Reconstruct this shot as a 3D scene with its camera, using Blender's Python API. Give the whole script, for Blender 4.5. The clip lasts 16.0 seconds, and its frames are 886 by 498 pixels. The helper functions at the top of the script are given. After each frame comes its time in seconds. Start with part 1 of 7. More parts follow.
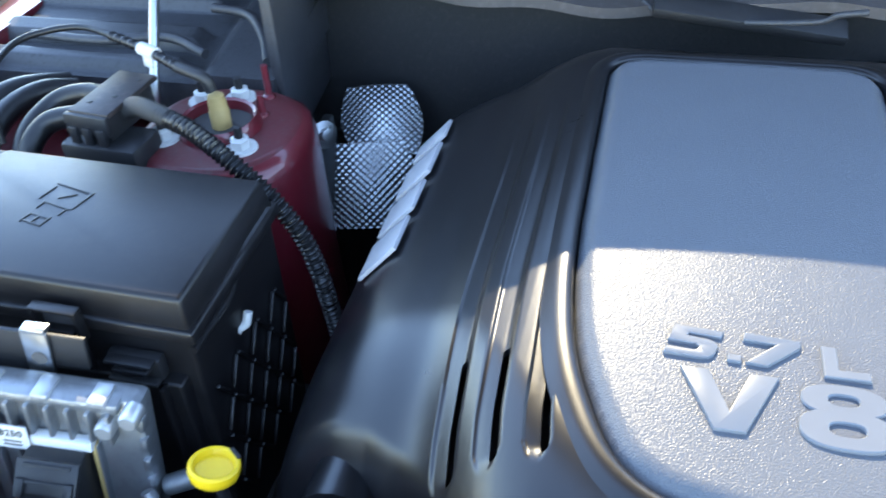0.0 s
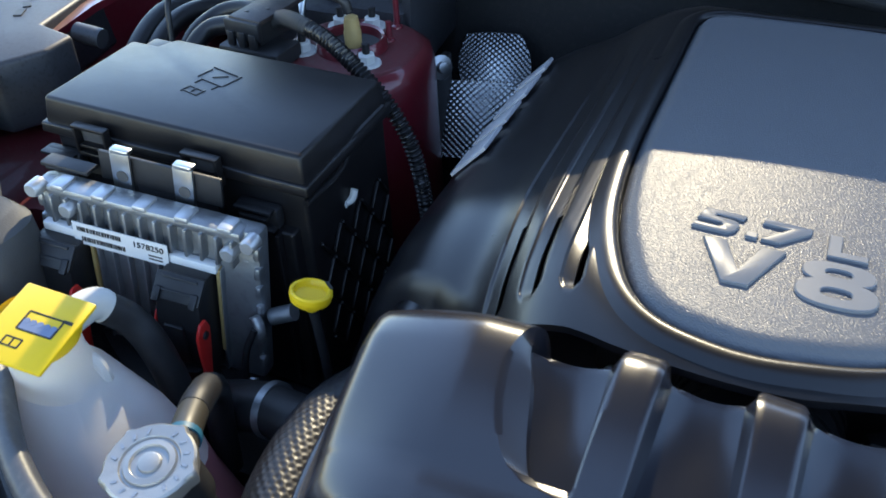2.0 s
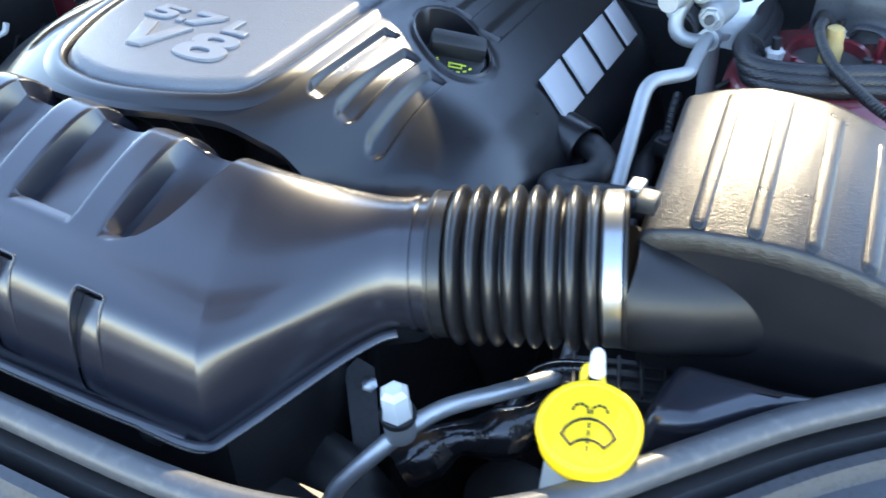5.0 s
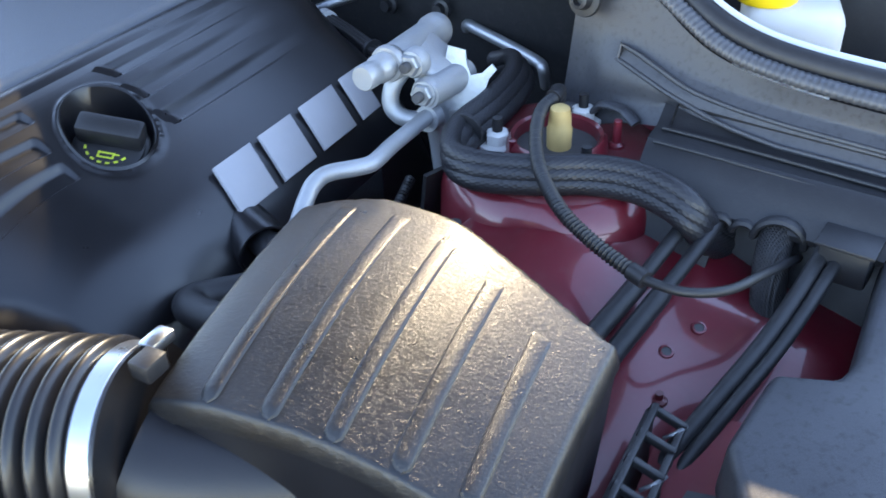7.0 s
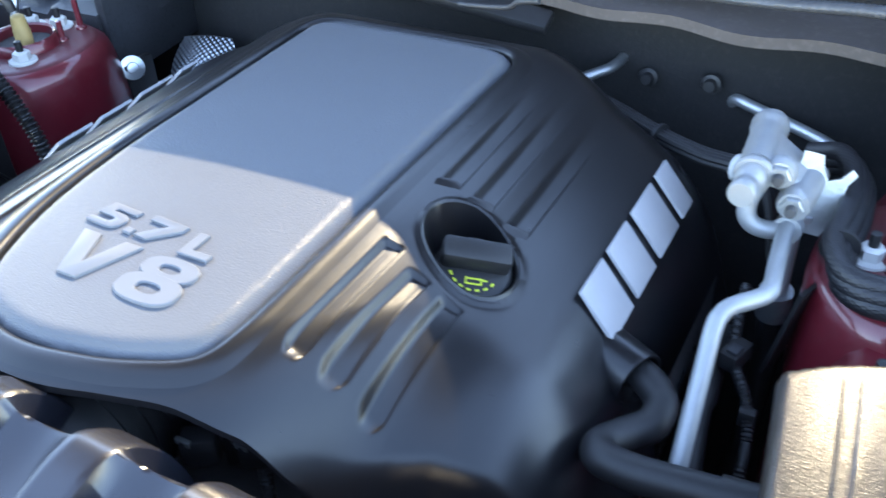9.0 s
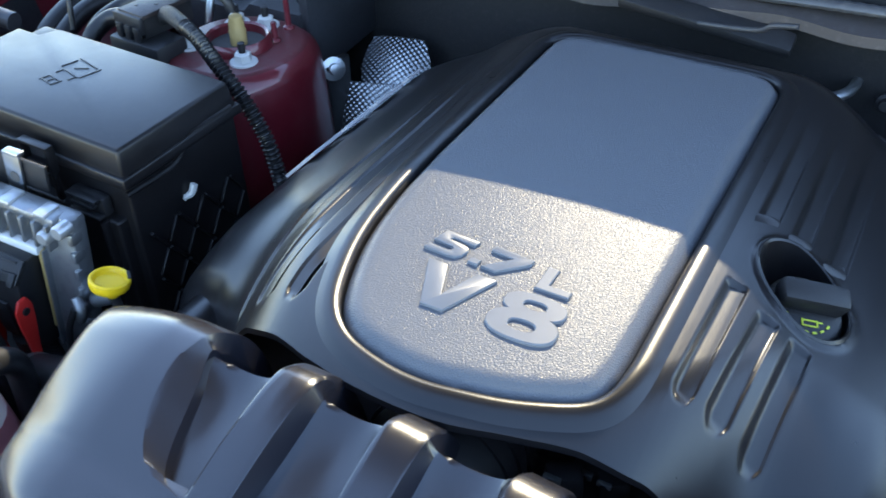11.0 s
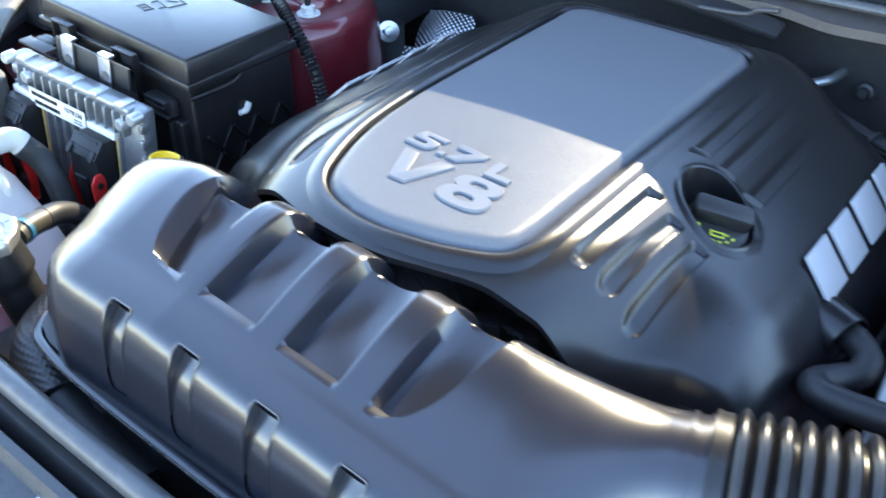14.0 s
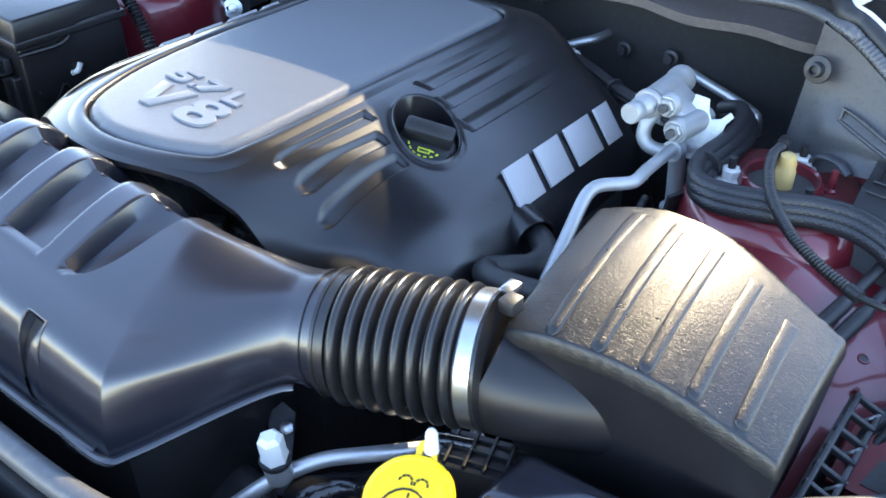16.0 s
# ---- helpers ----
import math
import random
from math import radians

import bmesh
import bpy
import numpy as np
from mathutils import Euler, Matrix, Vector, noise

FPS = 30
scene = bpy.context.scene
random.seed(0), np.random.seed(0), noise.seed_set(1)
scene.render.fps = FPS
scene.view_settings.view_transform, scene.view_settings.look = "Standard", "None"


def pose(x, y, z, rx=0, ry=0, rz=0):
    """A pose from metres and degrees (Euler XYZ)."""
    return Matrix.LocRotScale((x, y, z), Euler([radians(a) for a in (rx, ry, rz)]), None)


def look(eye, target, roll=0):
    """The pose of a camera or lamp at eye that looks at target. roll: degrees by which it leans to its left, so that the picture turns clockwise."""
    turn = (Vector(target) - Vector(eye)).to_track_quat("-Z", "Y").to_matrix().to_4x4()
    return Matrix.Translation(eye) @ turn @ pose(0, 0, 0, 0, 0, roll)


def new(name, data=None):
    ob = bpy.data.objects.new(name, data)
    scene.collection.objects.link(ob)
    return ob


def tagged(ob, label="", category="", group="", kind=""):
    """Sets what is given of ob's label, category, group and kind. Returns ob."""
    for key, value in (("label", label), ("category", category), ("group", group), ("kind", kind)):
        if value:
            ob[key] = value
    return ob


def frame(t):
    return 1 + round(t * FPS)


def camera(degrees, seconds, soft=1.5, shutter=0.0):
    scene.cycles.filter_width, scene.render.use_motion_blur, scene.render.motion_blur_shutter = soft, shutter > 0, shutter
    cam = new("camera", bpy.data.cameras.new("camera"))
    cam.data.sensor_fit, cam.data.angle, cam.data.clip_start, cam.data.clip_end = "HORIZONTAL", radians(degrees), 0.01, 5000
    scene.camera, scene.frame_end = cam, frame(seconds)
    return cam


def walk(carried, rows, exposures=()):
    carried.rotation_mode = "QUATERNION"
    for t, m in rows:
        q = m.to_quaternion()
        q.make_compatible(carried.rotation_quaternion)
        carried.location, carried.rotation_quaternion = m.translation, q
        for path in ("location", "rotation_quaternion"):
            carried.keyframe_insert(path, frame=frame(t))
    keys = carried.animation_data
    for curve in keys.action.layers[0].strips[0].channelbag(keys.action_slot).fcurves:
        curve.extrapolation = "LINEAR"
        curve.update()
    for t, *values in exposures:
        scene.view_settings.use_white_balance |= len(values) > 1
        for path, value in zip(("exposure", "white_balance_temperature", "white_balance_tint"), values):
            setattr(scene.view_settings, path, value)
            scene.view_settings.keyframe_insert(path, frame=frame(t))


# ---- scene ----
cam = camera(51.6, 16.0, soft=1.6, shutter=0.4)
PATH = [
    (0, (-0.122, 0.085, 1.472), (-0.547, 1.599, 0.236), -3.7),
    (0.5, (-0.121, 0.042, 1.472), (-0.657, 1.531, 0.249), -3.0),
    (1, (-0.107, 0.011, 1.463), (-0.706, 1.481, 0.245), -2.6),
    (1.5, (-0.082, -0.02, 1.456), (-0.73, 1.434, 0.245), -2.6),
    (2, (-0.04, -0.06, 1.458), (-0.713, 1.389, 0.255), -2.4),
    (2.5, (0.02, -0.085, 1.446), (-0.631, 1.381, 0.251), -1.2),
    (3, (0.114, -0.075, 1.435), (-0.525, 1.401, 0.246), -0.9),
    (3.5, (0.222, -0.063, 1.409), (-0.434, 1.387, 0.198), -1.3),
    (4, (0.316, -0.052, 1.381), (-0.346, 1.395, 0.17), -0.2),
    (4.5, (0.432, -0.071, 1.374), (-0.3, 1.353, 0.176), -1.5),
    (5, (0.541, -0.09, 1.395), (-0.228, 1.315, 0.196), -1.9),
    (5.2, (0.57, -0.089, 1.399), (-0.213, 1.309, 0.202), -2.2),
    (7.3, (0.74, 0.208, 1.37), (-0.084, 1.614, 0.21), -3.0),
    (7.5, (0.73, 0.209, 1.373), (-0.098, 1.612, 0.213), -3.2),
    (8, (0.646, 0.18, 1.401), (-0.183, 1.576, 0.234), -3.5),
    (8.5, (0.52, 0.149, 1.423), (-0.305, 1.546, 0.253), -3.5),
    (9, (0.425, 0.139, 1.443), (-0.382, 1.536, 0.261), -3.1),
    (9.5, (0.317, 0.113, 1.458), (-0.459, 1.514, 0.26), -2.2),
    (10, (0.223, 0.073, 1.477), (-0.524, 1.478, 0.265), -1.6),
    (10.2, (0.196, 0.065, 1.484), (-0.537, 1.471, 0.265), -1.2),
    (12.3, (0.188, -0.014, 1.491), (-0.79, 1.236, 0.273), -1.2),
    (12.5, (0.204, -0.024, 1.487), (-0.79, 1.217, 0.274), -1.2),
    (13, (0.244, -0.038, 1.478), (-0.78, 1.195, 0.282), -1.0),
    (13.5, (0.29, -0.048, 1.473), (-0.723, 1.21, 0.293), -0.0),
    (14, (0.397, -0.063, 1.481), (-0.608, 1.212, 0.313), 0.4),
    (14.5, (0.522, -0.07, 1.479), (-0.484, 1.216, 0.323), 0.7),
    (15, (0.607, -0.068, 1.466), (-0.397, 1.225, 0.319), 1.0),
    (15.5, (0.671, -0.056, 1.469), (-0.334, 1.245, 0.331), 0.9),
    (16, (0.713, -0.037, 1.468), (-0.306, 1.264, 0.342), 0.1),
]
EXPOSURE = 2.4
TONE = ((0, 0.84, 6720, 11), (0.6, 0.5, 6690, 11), (1.0, 0.04, 6640, 11), (2.2, -0.32, 6680, 11), (2.6, -0.32, 6720, 11), (3.0, -0.14, 6760, 11), (3.45, 0.53, 6850, 11), (4.2, 1.12, 7020, 11), (5.2, 0.83, 6900, 11), (7.3, 0.7, 7150, 17), (9.2, 1.06, 7030, 13), (10.2, 0.5, 6700, 11), (12.4, 0.26, 6720, 11), (13.3, 0.60, 6760, 11), (14.2, 0.98, 6800, 11), (15.2, 0.74, 6950, 13), (16, 0.84, 6980, 14))
walk(cam, [(t, look(eye, target, roll)) for t, eye, target, roll in PATH], exposures=[(t, EXPOSURE + e, k, tint) for t, e, k, tint in TONE])

# ---- world, sun ----
SUN = Vector((-0.16, 0.90, 0.55)).normalized()
world = bpy.data.worlds.new("sky")
scene.world = world
world.use_nodes = True
wn = world.node_tree
sky = wn.nodes.new("ShaderNodeTexSky")
sky.sky_type, sky.sun_disc = "NISHITA", False
sky.air_density, sky.dust_density, sky.ozone_density = 1.0, 0.0, 1.8
sky.sun_elevation = math.asin(SUN.z)
sky.sun_rotation = math.atan2(SUN.x, SUN.y)
wn.links.new(sky.outputs[0], wn.nodes["Background"].inputs[0])
wn.nodes["Background"].inputs[1].default_value = 0.15
sun = new("sun", bpy.data.lights.new("sun", "SUN"))
sun.data.energy, sun.data.angle, sun.data.color = 1.42, radians(0.3), (1.0, 0.88, 0.62)
sun.matrix_world = look(SUN * 20, (0, 0, 0))


# ---- materials ----
def material(name, base, rough=0.5, metal=0.0, grain=0.0, scale=900.0, vary=0.25, vscale=25.0, coat=0.0, spec=0.5,
             dust=None, dust_amount=0.0, rvary=0.1, distortion=0.0, detail=3.0, stretch=None):
    """Base colour with wear at two scales, uneven gloss, and a fine relief of the given depth in metres."""
    m = bpy.data.materials.new(name)
    m.use_nodes = True
    nt = m.node_tree
    b = nt.nodes["Principled BSDF"]
    co = nt.nodes.new("ShaderNodeTexCoord")
    big = nt.nodes.new("ShaderNodeTexNoise")
    big.inputs["Scale"].default_value, big.inputs["Detail"].default_value = vscale, 6.0
    big.inputs["Roughness"].default_value = 0.65
    nt.links.new(co.outputs["Object"], big.inputs["Vector"])
    fine = nt.nodes.new("ShaderNodeTexNoise")
    fine.inputs["Scale"].default_value, fine.inputs["Detail"].default_value = scale, detail
    fine.inputs["Distortion"].default_value = distortion
    if stretch:
        pull = nt.nodes.new("ShaderNodeVectorMath")
        pull.operation = "MULTIPLY"
        pull.inputs[1].default_value = stretch
        nt.links.new(co.outputs["Object"], pull.inputs[0])
        nt.links.new(pull.outputs[0], fine.inputs["Vector"])
    else:
        nt.links.new(co.outputs["Object"], fine.inputs["Vector"])
    mix = nt.nodes.new("ShaderNodeMix")
    mix.data_type = "RGBA"
    lo = [c * (1 - vary) for c in base]
    hi = [min(1, c * (1 + vary)) for c in base]
    mix.inputs[6].default_value, mix.inputs[7].default_value = (*lo, 1), (*hi, 1)
    nt.links.new(big.outputs["Fac"], mix.inputs[0])
    colour = mix.outputs[2]
    if dust:
        d = nt.nodes.new("ShaderNodeTexNoise")
        d.inputs["Scale"].default_value, d.inputs["Detail"].default_value = vscale * 5, 8.0
        nt.links.new(co.outputs["Object"], d.inputs["Vector"])
        ramp = nt.nodes.new("ShaderNodeValToRGB")
        ramp.color_ramp.elements[0].position, ramp.color_ramp.elements[1].position = 0.52, 0.78
        ramp.color_ramp.elements[1].color = (dust_amount,) * 3 + (1,)
        nt.links.new(d.outputs["Fac"], ramp.inputs[0])
        dm = nt.nodes.new("ShaderNodeMix")
        dm.data_type = "RGBA"
        dm.inputs[7].default_value = (*dust, 1)
        nt.links.new(ramp.outputs[0], dm.inputs[0])
        nt.links.new(colour, dm.inputs[6])
        colour = dm.outputs[2]
    nt.links.new(colour, b.inputs["Base Color"])
    rr = nt.nodes.new("ShaderNodeMapRange")
    rr.inputs["To Min"].default_value, rr.inputs["To Max"].default_value = max(0.02, rough - rvary), min(1, rough + rvary)
    nt.links.new(big.outputs["Fac"], rr.inputs["Value"])
    nt.links.new(rr.outputs[0], b.inputs["Roughness"])
    b.inputs["Metallic"].default_value = metal
    b.inputs["Coat Weight"].default_value = coat
    b.inputs["Coat Roughness"].default_value = 0.06
    b.inputs["Specular IOR Level"].default_value = spec
    if grain:
        bump = nt.nodes.new("ShaderNodeBump")
        bump.inputs["Strength"].default_value, bump.inputs["Distance"].default_value = 1.0, grain
        nt.links.new(fine.outputs["Fac"], bump.inputs["Height"])
        nt.links.new(bump.outputs[0], b.inputs["Normal"])
    return m


def braid(name, base, rough, scale, depth, axis=0):
    """Woven sleeve: two crossed waves of relief."""
    m = material(name, base, rough, grain=0.0, vary=0.3)
    nt = m.node_tree
    b = nt.nodes["Principled BSDF"]
    co = nt.nodes.new("ShaderNodeTexCoord")
    outs = []
    for sign in (1, -1):
        mp = nt.nodes.new("ShaderNodeMapping")
        mp.inputs["Rotation"].default_value = (radians(20 * sign), radians(15), radians(40 * sign))
        nt.links.new(co.outputs["Object"], mp.inputs[0])
        w = nt.nodes.new("ShaderNodeTexWave")
        w.inputs["Scale"].default_value, w.inputs["Distortion"].default_value = scale, 0.4
        nt.links.new(mp.outputs[0], w.inputs[0])
        outs.append(w.outputs["Fac"])
    mx = nt.nodes.new("ShaderNodeMath")
    mx.operation = "MAXIMUM"
    nt.links.new(outs[0], mx.inputs[0])
    nt.links.new(outs[1], mx.inputs[1])
    bump = nt.nodes.new("ShaderNodeBump")
    bump.inputs["Strength"].default_value, bump.inputs["Distance"].default_value = 1.0, depth
    nt.links.new(mx.outputs[0], bump.inputs["Height"])
    nt.links.new(bump.outputs[0], b.inputs["Normal"])
    return m


COVER = material("moulded_black_plastic", (0.0085, 0.0083, 0.0098), 0.29, grain=0.00006, scale=1500, vary=0.15, dust=(0.12, 0.11, 0.10), dust_amount=0.015, rvary=0.04, spec=0.58)
PANEL = material("grained_graphite_plastic", (0.118, 0.124, 0.137), 0.30, grain=0.00046, scale=760, vary=0.05, rvary=0.02, detail=1.5, spec=0.14)
LETTER = material("satin_grey_lettering", (0.150, 0.160, 0.178), 0.34, grain=0.00003, scale=1200, vary=0.08, spec=0.18)
EMBLEM = material("satin_silver_emblem", (0.37, 0.365, 0.375), 0.45, vary=0.10)
RESO = material("semi_gloss_black_plastic", (0.0120, 0.0128, 0.0190), 0.25, grain=0.00004, scale=1500, vary=0.15, rvary=0.03, spec=0.90)
AIRBOX = material("leather_grained_black_plastic", (0.0105, 0.0103, 0.0108), 0.31, grain=0.00036, scale=760, vary=0.5, vscale=45, rvary=0.10, distortion=0.9, detail=4.0, dust=(0.3, 0.28, 0.25), dust_amount=0.012, spec=0.52, stretch=(0.38, 1.5, 1.0))
RUBBER = material("matt_black_rubber", (0.012, 0.012, 0.0135), 0.5, grain=0.00012, scale=700, vary=0.3, dust=(0.14, 0.14, 0.14), dust_amount=0.06)
BELLOWS = material("bellows_rubber", (0.010, 0.010, 0.0115), 0.30, grain=0.00005, scale=900, vary=0.3, dust=(0.2, 0.19, 0.18), dust_amount=0.03)
INLET = material("dull_inlet_plastic", (0.010, 0.010, 0.0120), 0.36, grain=0.00008, scale=800, vary=0.3, spec=0.40)
SEAL = material("weather_strip_rubber", (0.060, 0.062, 0.068), 0.40, grain=0.00010, scale=700, vary=0.3, dust=(0.3, 0.29, 0.27), dust_amount=0.15)
BLACK = material("dull_black_plastic", (0.013, 0.013, 0.0145), 0.48, grain=0.0002, scale=500, vary=0.35, dust=(0.12, 0.12, 0.12), dust_amount=0.05)
FUSE = material("fuse_box_plastic", (0.0085, 0.0078, 0.0085), 0.33, grain=0.00012, scale=1300, vary=0.3, dust=(0.22, 0.16, 0.11), dust_amount=0.03, spec=0.42)
DARK = material("dirty_engine_metal", (0.055, 0.054, 0.055), 0.7, grain=0.0012, scale=90, vary=0.6, vscale=14)
LINK_CAP = material("dusty_brown_black_cap", (0.022, 0.017, 0.017), 0.5, grain=0.0002, scale=600, vary=0.4, dust=(0.16, 0.11, 0.09), dust_amount=0.2)
CABLE = material("black_cable_sheath", (0.008, 0.008, 0.009), 0.42, grain=0.0001, scale=800, vary=0.35, dust=(0.10, 0.10, 0.10), dust_amount=0.04)
LINER = material("felt_liner", (0.010, 0.010, 0.011), 0.85, grain=0.0008, scale=260, vary=0.4, dust=(0.16, 0.14, 0.12), dust_amount=0.05)
GREY = material("grey_moulded_plastic", (0.034, 0.035, 0.040), 0.46, grain=0.00018, scale=800, vary=0.3, vscale=45, dust=(0.008, 0.008, 0.008), dust_amount=0.8)
COWL = material("weathered_cowl_plastic", (0.060, 0.051, 0.049), 0.6, grain=0.0003, scale=500, vary=0.3, dust=(0.3, 0.27, 0.25), dust_amount=0.12)
RED = material("deep_cherry_paint", (0.135, 0.010, 0.018), 0.36, metal=0.15, vary=0.3, vscale=18, coat=0.9, rvary=0.10, dust=(0.20, 0.09, 0.09), dust_amount=0.12)
RED_DULL = material("thin_cherry_overspray", (0.10, 0.012, 0.016), 0.5, vary=0.35, vscale=40, coat=0.2, dust=(0.10, 0.07, 0.06), dust_amount=0.4)
ALU = material("cast_aluminium", (0.34, 0.355, 0.37), 0.42, metal=0.85, grain=0.0004, scale=350, vary=0.2, dust=(0.15, 0.145, 0.14), dust_amount=0.3)
ALU_BRIGHT = material("machined_aluminium", (0.52, 0.53, 0.54), 0.40, metal=0.75, grain=0.00015, scale=500, vary=0.12)
FROST = material("hazed_aluminium_block", (0.34, 0.35, 0.36), 0.45, metal=0.5, grain=0.0003, scale=400, vary=0.2)
RADCAP = material("stamped_cap_aluminium", (0.36, 0.355, 0.34), 0.40, metal=0.75, grain=0.00012, scale=600, vary=0.15)
STEEL = material("zinc_plated_steel", (0.50, 0.52, 0.54), 0.30, metal=1.0, vary=0.15)
FOIL = material("embossed_heat_shield", (0.34, 0.36, 0.38), 0.30, metal=1.0, vary=0.2)
WHITE = material("white_nylon", (0.56, 0.56, 0.54), 0.45, vary=0.06)
TANK = material("milky_polyethylene", (0.88, 0.87, 0.84), 0.38, vary=0.05, vscale=12)


def milky(m, amount):
    """Let light through the thin plastic."""
    nt = m.node_tree
    b, out = nt.nodes["Principled BSDF"], nt.nodes["Material Output"]
    t = nt.nodes.new("ShaderNodeBsdfTranslucent")
    t.inputs["Color"].default_value = (0.95, 0.92, 0.86, 1)
    mx = nt.nodes.new("ShaderNodeMixShader")
    mx.inputs[0].default_value = amount
    nt.links.new(b.outputs[0], mx.inputs[1])
    nt.links.new(t.outputs[0], mx.inputs[2])
    nt.links.new(mx.outputs[0], out.inputs["Surface"])


milky(TANK, 0.5)
TANK_LOW = material("tank_with_pink_coolant", (0.46, 0.17, 0.19), 0.35, vary=0.25, vscale=14)
YELLOW = material("yellow_plastic", (0.82, 0.53, 0.012), 0.38, vary=0.06)
INK = material("black_print", (0.012, 0.012, 0.012), 0.5)
BLUE_INK = material("grey_blue_print", (0.16, 0.20, 0.30), 0.5)
GREEN_INK = material("yellow_green_print", (0.55, 0.62, 0.05), 0.45)
PAPER = material("label_paper", (0.70, 0.70, 0.69), 0.5, vary=0.06)
REDPLASTIC = material("red_lever_plastic", (0.62, 0.025, 0.02), 0.4, vary=0.1)
TAN = material("yellowed_nylon", (0.42, 0.29, 0.11), 0.55, vary=0.3, vscale=60)
TANHOSE = material("aged_translucent_hose", (0.05, 0.043, 0.03), 0.45, vary=0.3, vscale=60)
BRAID = material("braided_sleeve", (0.013, 0.013, 0.0155), 0.42, vary=0.3, vscale=60, dust=(0.14, 0.14, 0.15), dust_amount=0.10)
TEAL = material("teal_paint_mark", (0.02, 0.13, 0.20), 0.5)
SLEEVE = braid("fine_woven_sleeve", (0.018, 0.018, 0.020), 0.5, 160, 0.001)
LIT_METAL = material("dusty_headlamp_bracket", (0.045, 0.044, 0.042), 0.6, vary=0.35, grain=0.0002, scale=500)
ASPHALT = material("worn_asphalt", (0.060, 0.060, 0.060), 0.85, grain=0.002, scale=220, vary=0.3, vscale=2.0)
# glass out of view: gloss kept low so it mirrors little sky
GLASS_TINT = material("dull_unseen_windscreen", (0.012, 0.013, 0.015), 0.30, spec=0.15)


# ---- mesh helpers ----
def thing(name, base, label, category, group="", kind=""):
    ob = new(name)
    ob.location = base
    ob.empty_display_size = 0.05
    return tagged(ob, label, category, group, kind)


def root_place(ob):
    while ob.parent:
        ob = ob.parent
    return Vector(ob.location)


def smooth_by_angle(me, degrees):
    limit = radians(degrees)
    bm = bmesh.new()
    bm.from_mesh(me)
    for f in bm.faces:
        f.smooth = True
    for e in bm.edges:
        e.smooth = len(e.link_faces) == 2 and e.calc_face_angle(0) < limit
    bm.to_mesh(me)
    bm.free()


def part(name, bm, mat, parent=None, label="", smooth=40, extra=()):
    """One mesh from a bmesh in world metres, under a thing or a part."""
    me = bpy.data.meshes.new(name)
    if parent:
        bmesh.ops.translate(bm, verts=bm.verts, vec=-root_place(parent))
    bm.to_mesh(me)
    bm.free()
    me.materials.append(mat)
    for m in extra:
        me.materials.append(m)
    if smooth:
        smooth_by_angle(me, smooth)
    ob = new(name, me)
    if parent:
        ob.parent = parent
    if label:
        ob["label"] = label
    return ob


def lone(name, bm, mat, label, category, group="", kind="", smooth=40, extra=()):
    """A thing of a single mesh; its origin lies under its middle."""
    lo = [min(v.co[i] for v in bm.verts) for i in range(3)]
    hi = [max(v.co[i] for v in bm.verts) for i in range(3)]
    base = Vector(((lo[0] + hi[0]) / 2, (lo[1] + hi[1]) / 2, lo[2]))
    bmesh.ops.translate(bm, verts=bm.verts, vec=-base)
    ob = part(name, bm, mat, None, "", smooth, extra)
    ob.location = base
    return tagged(ob, label, category, group, kind)


def box(c, s, m=None, bevel=0.0, seg=2):
    """A rounded box: centre, sizes, and an optional turn about its centre (matrix)."""
    bm = bmesh.new()
    bmesh.ops.create_cube(bm, size=1)
    bmesh.ops.scale(bm, vec=s, verts=bm.verts)
    if bevel:
        bmesh.ops.bevel(bm, geom=bm.edges[:], offset=min(bevel, min(s) * 0.45), segments=seg, affect="EDGES", profile=0.5)
    bmesh.ops.transform(bm, matrix=Matrix.Translation(c) @ (m or Matrix()), verts=bm.verts)
    return bm


def curve_points(pts, n):
    """Catmull-Rom through the points, n steps a span."""
    p = [Vector(q) for q in pts]
    p = [2 * p[0] - p[1]] + p + [2 * p[-1] - p[-2]]
    out = []
    for i in range(1, len(p) - 2):
        for k in range(n):
            t = k / n
            a, b, c, d = p[i - 1], p[i], p[i + 1], p[i + 2]
            out.append(0.5 * (2 * b + (c - a) * t + (2 * a - 5 * b + 4 * c - d) * t * t + (3 * b - a - 3 * c + d) * t ** 3))
    out.append(p[-2])
    return out


def tube(pts, r, n=8, seg=14, flat=1.0, cap=True, bm=None, smooth_path=True):
    """A pipe along points. r: radius or a function of the distance along it; flat squeezes it across."""
    line = curve_points(pts, n) if smooth_path and len(pts) > 2 else [Vector(q) for q in pts]
    bm = bm or bmesh.new()
    dist, rings, up = 0.0, [], None
    for i, q in enumerate(line):
        a, b = line[max(i - 1, 0)], line[min(i + 1, len(line) - 1)]
        d = (b - a).normalized()
        if up is None:
            up = Vector((0, 0, 1)) if abs(d.z) < 0.9 else Vector((0, 1, 0))
        side = d.cross(up).normalized()
        up = side.cross(d).normalized()
        if i:
            dist += (q - line[i - 1]).length
        rad = r(dist) if callable(r) else r
        rings.append([bm.verts.new(q + side * (rad * math.cos(2 * math.pi * k / seg)) + up * (rad * flat * math.sin(2 * math.pi * k / seg))) for k in range(seg)])
    for a, b in zip(rings, rings[1:]):
        for k in range(seg):
            bm.faces.new((a[k], a[(k + 1) % seg], b[(k + 1) % seg], b[k]))
    if cap:
        bm.faces.new(rings[0][::-1])
        bm.faces.new(rings[-1])
    bmesh.ops.recalc_face_normals(bm, faces=bm.faces[:])
    return bm


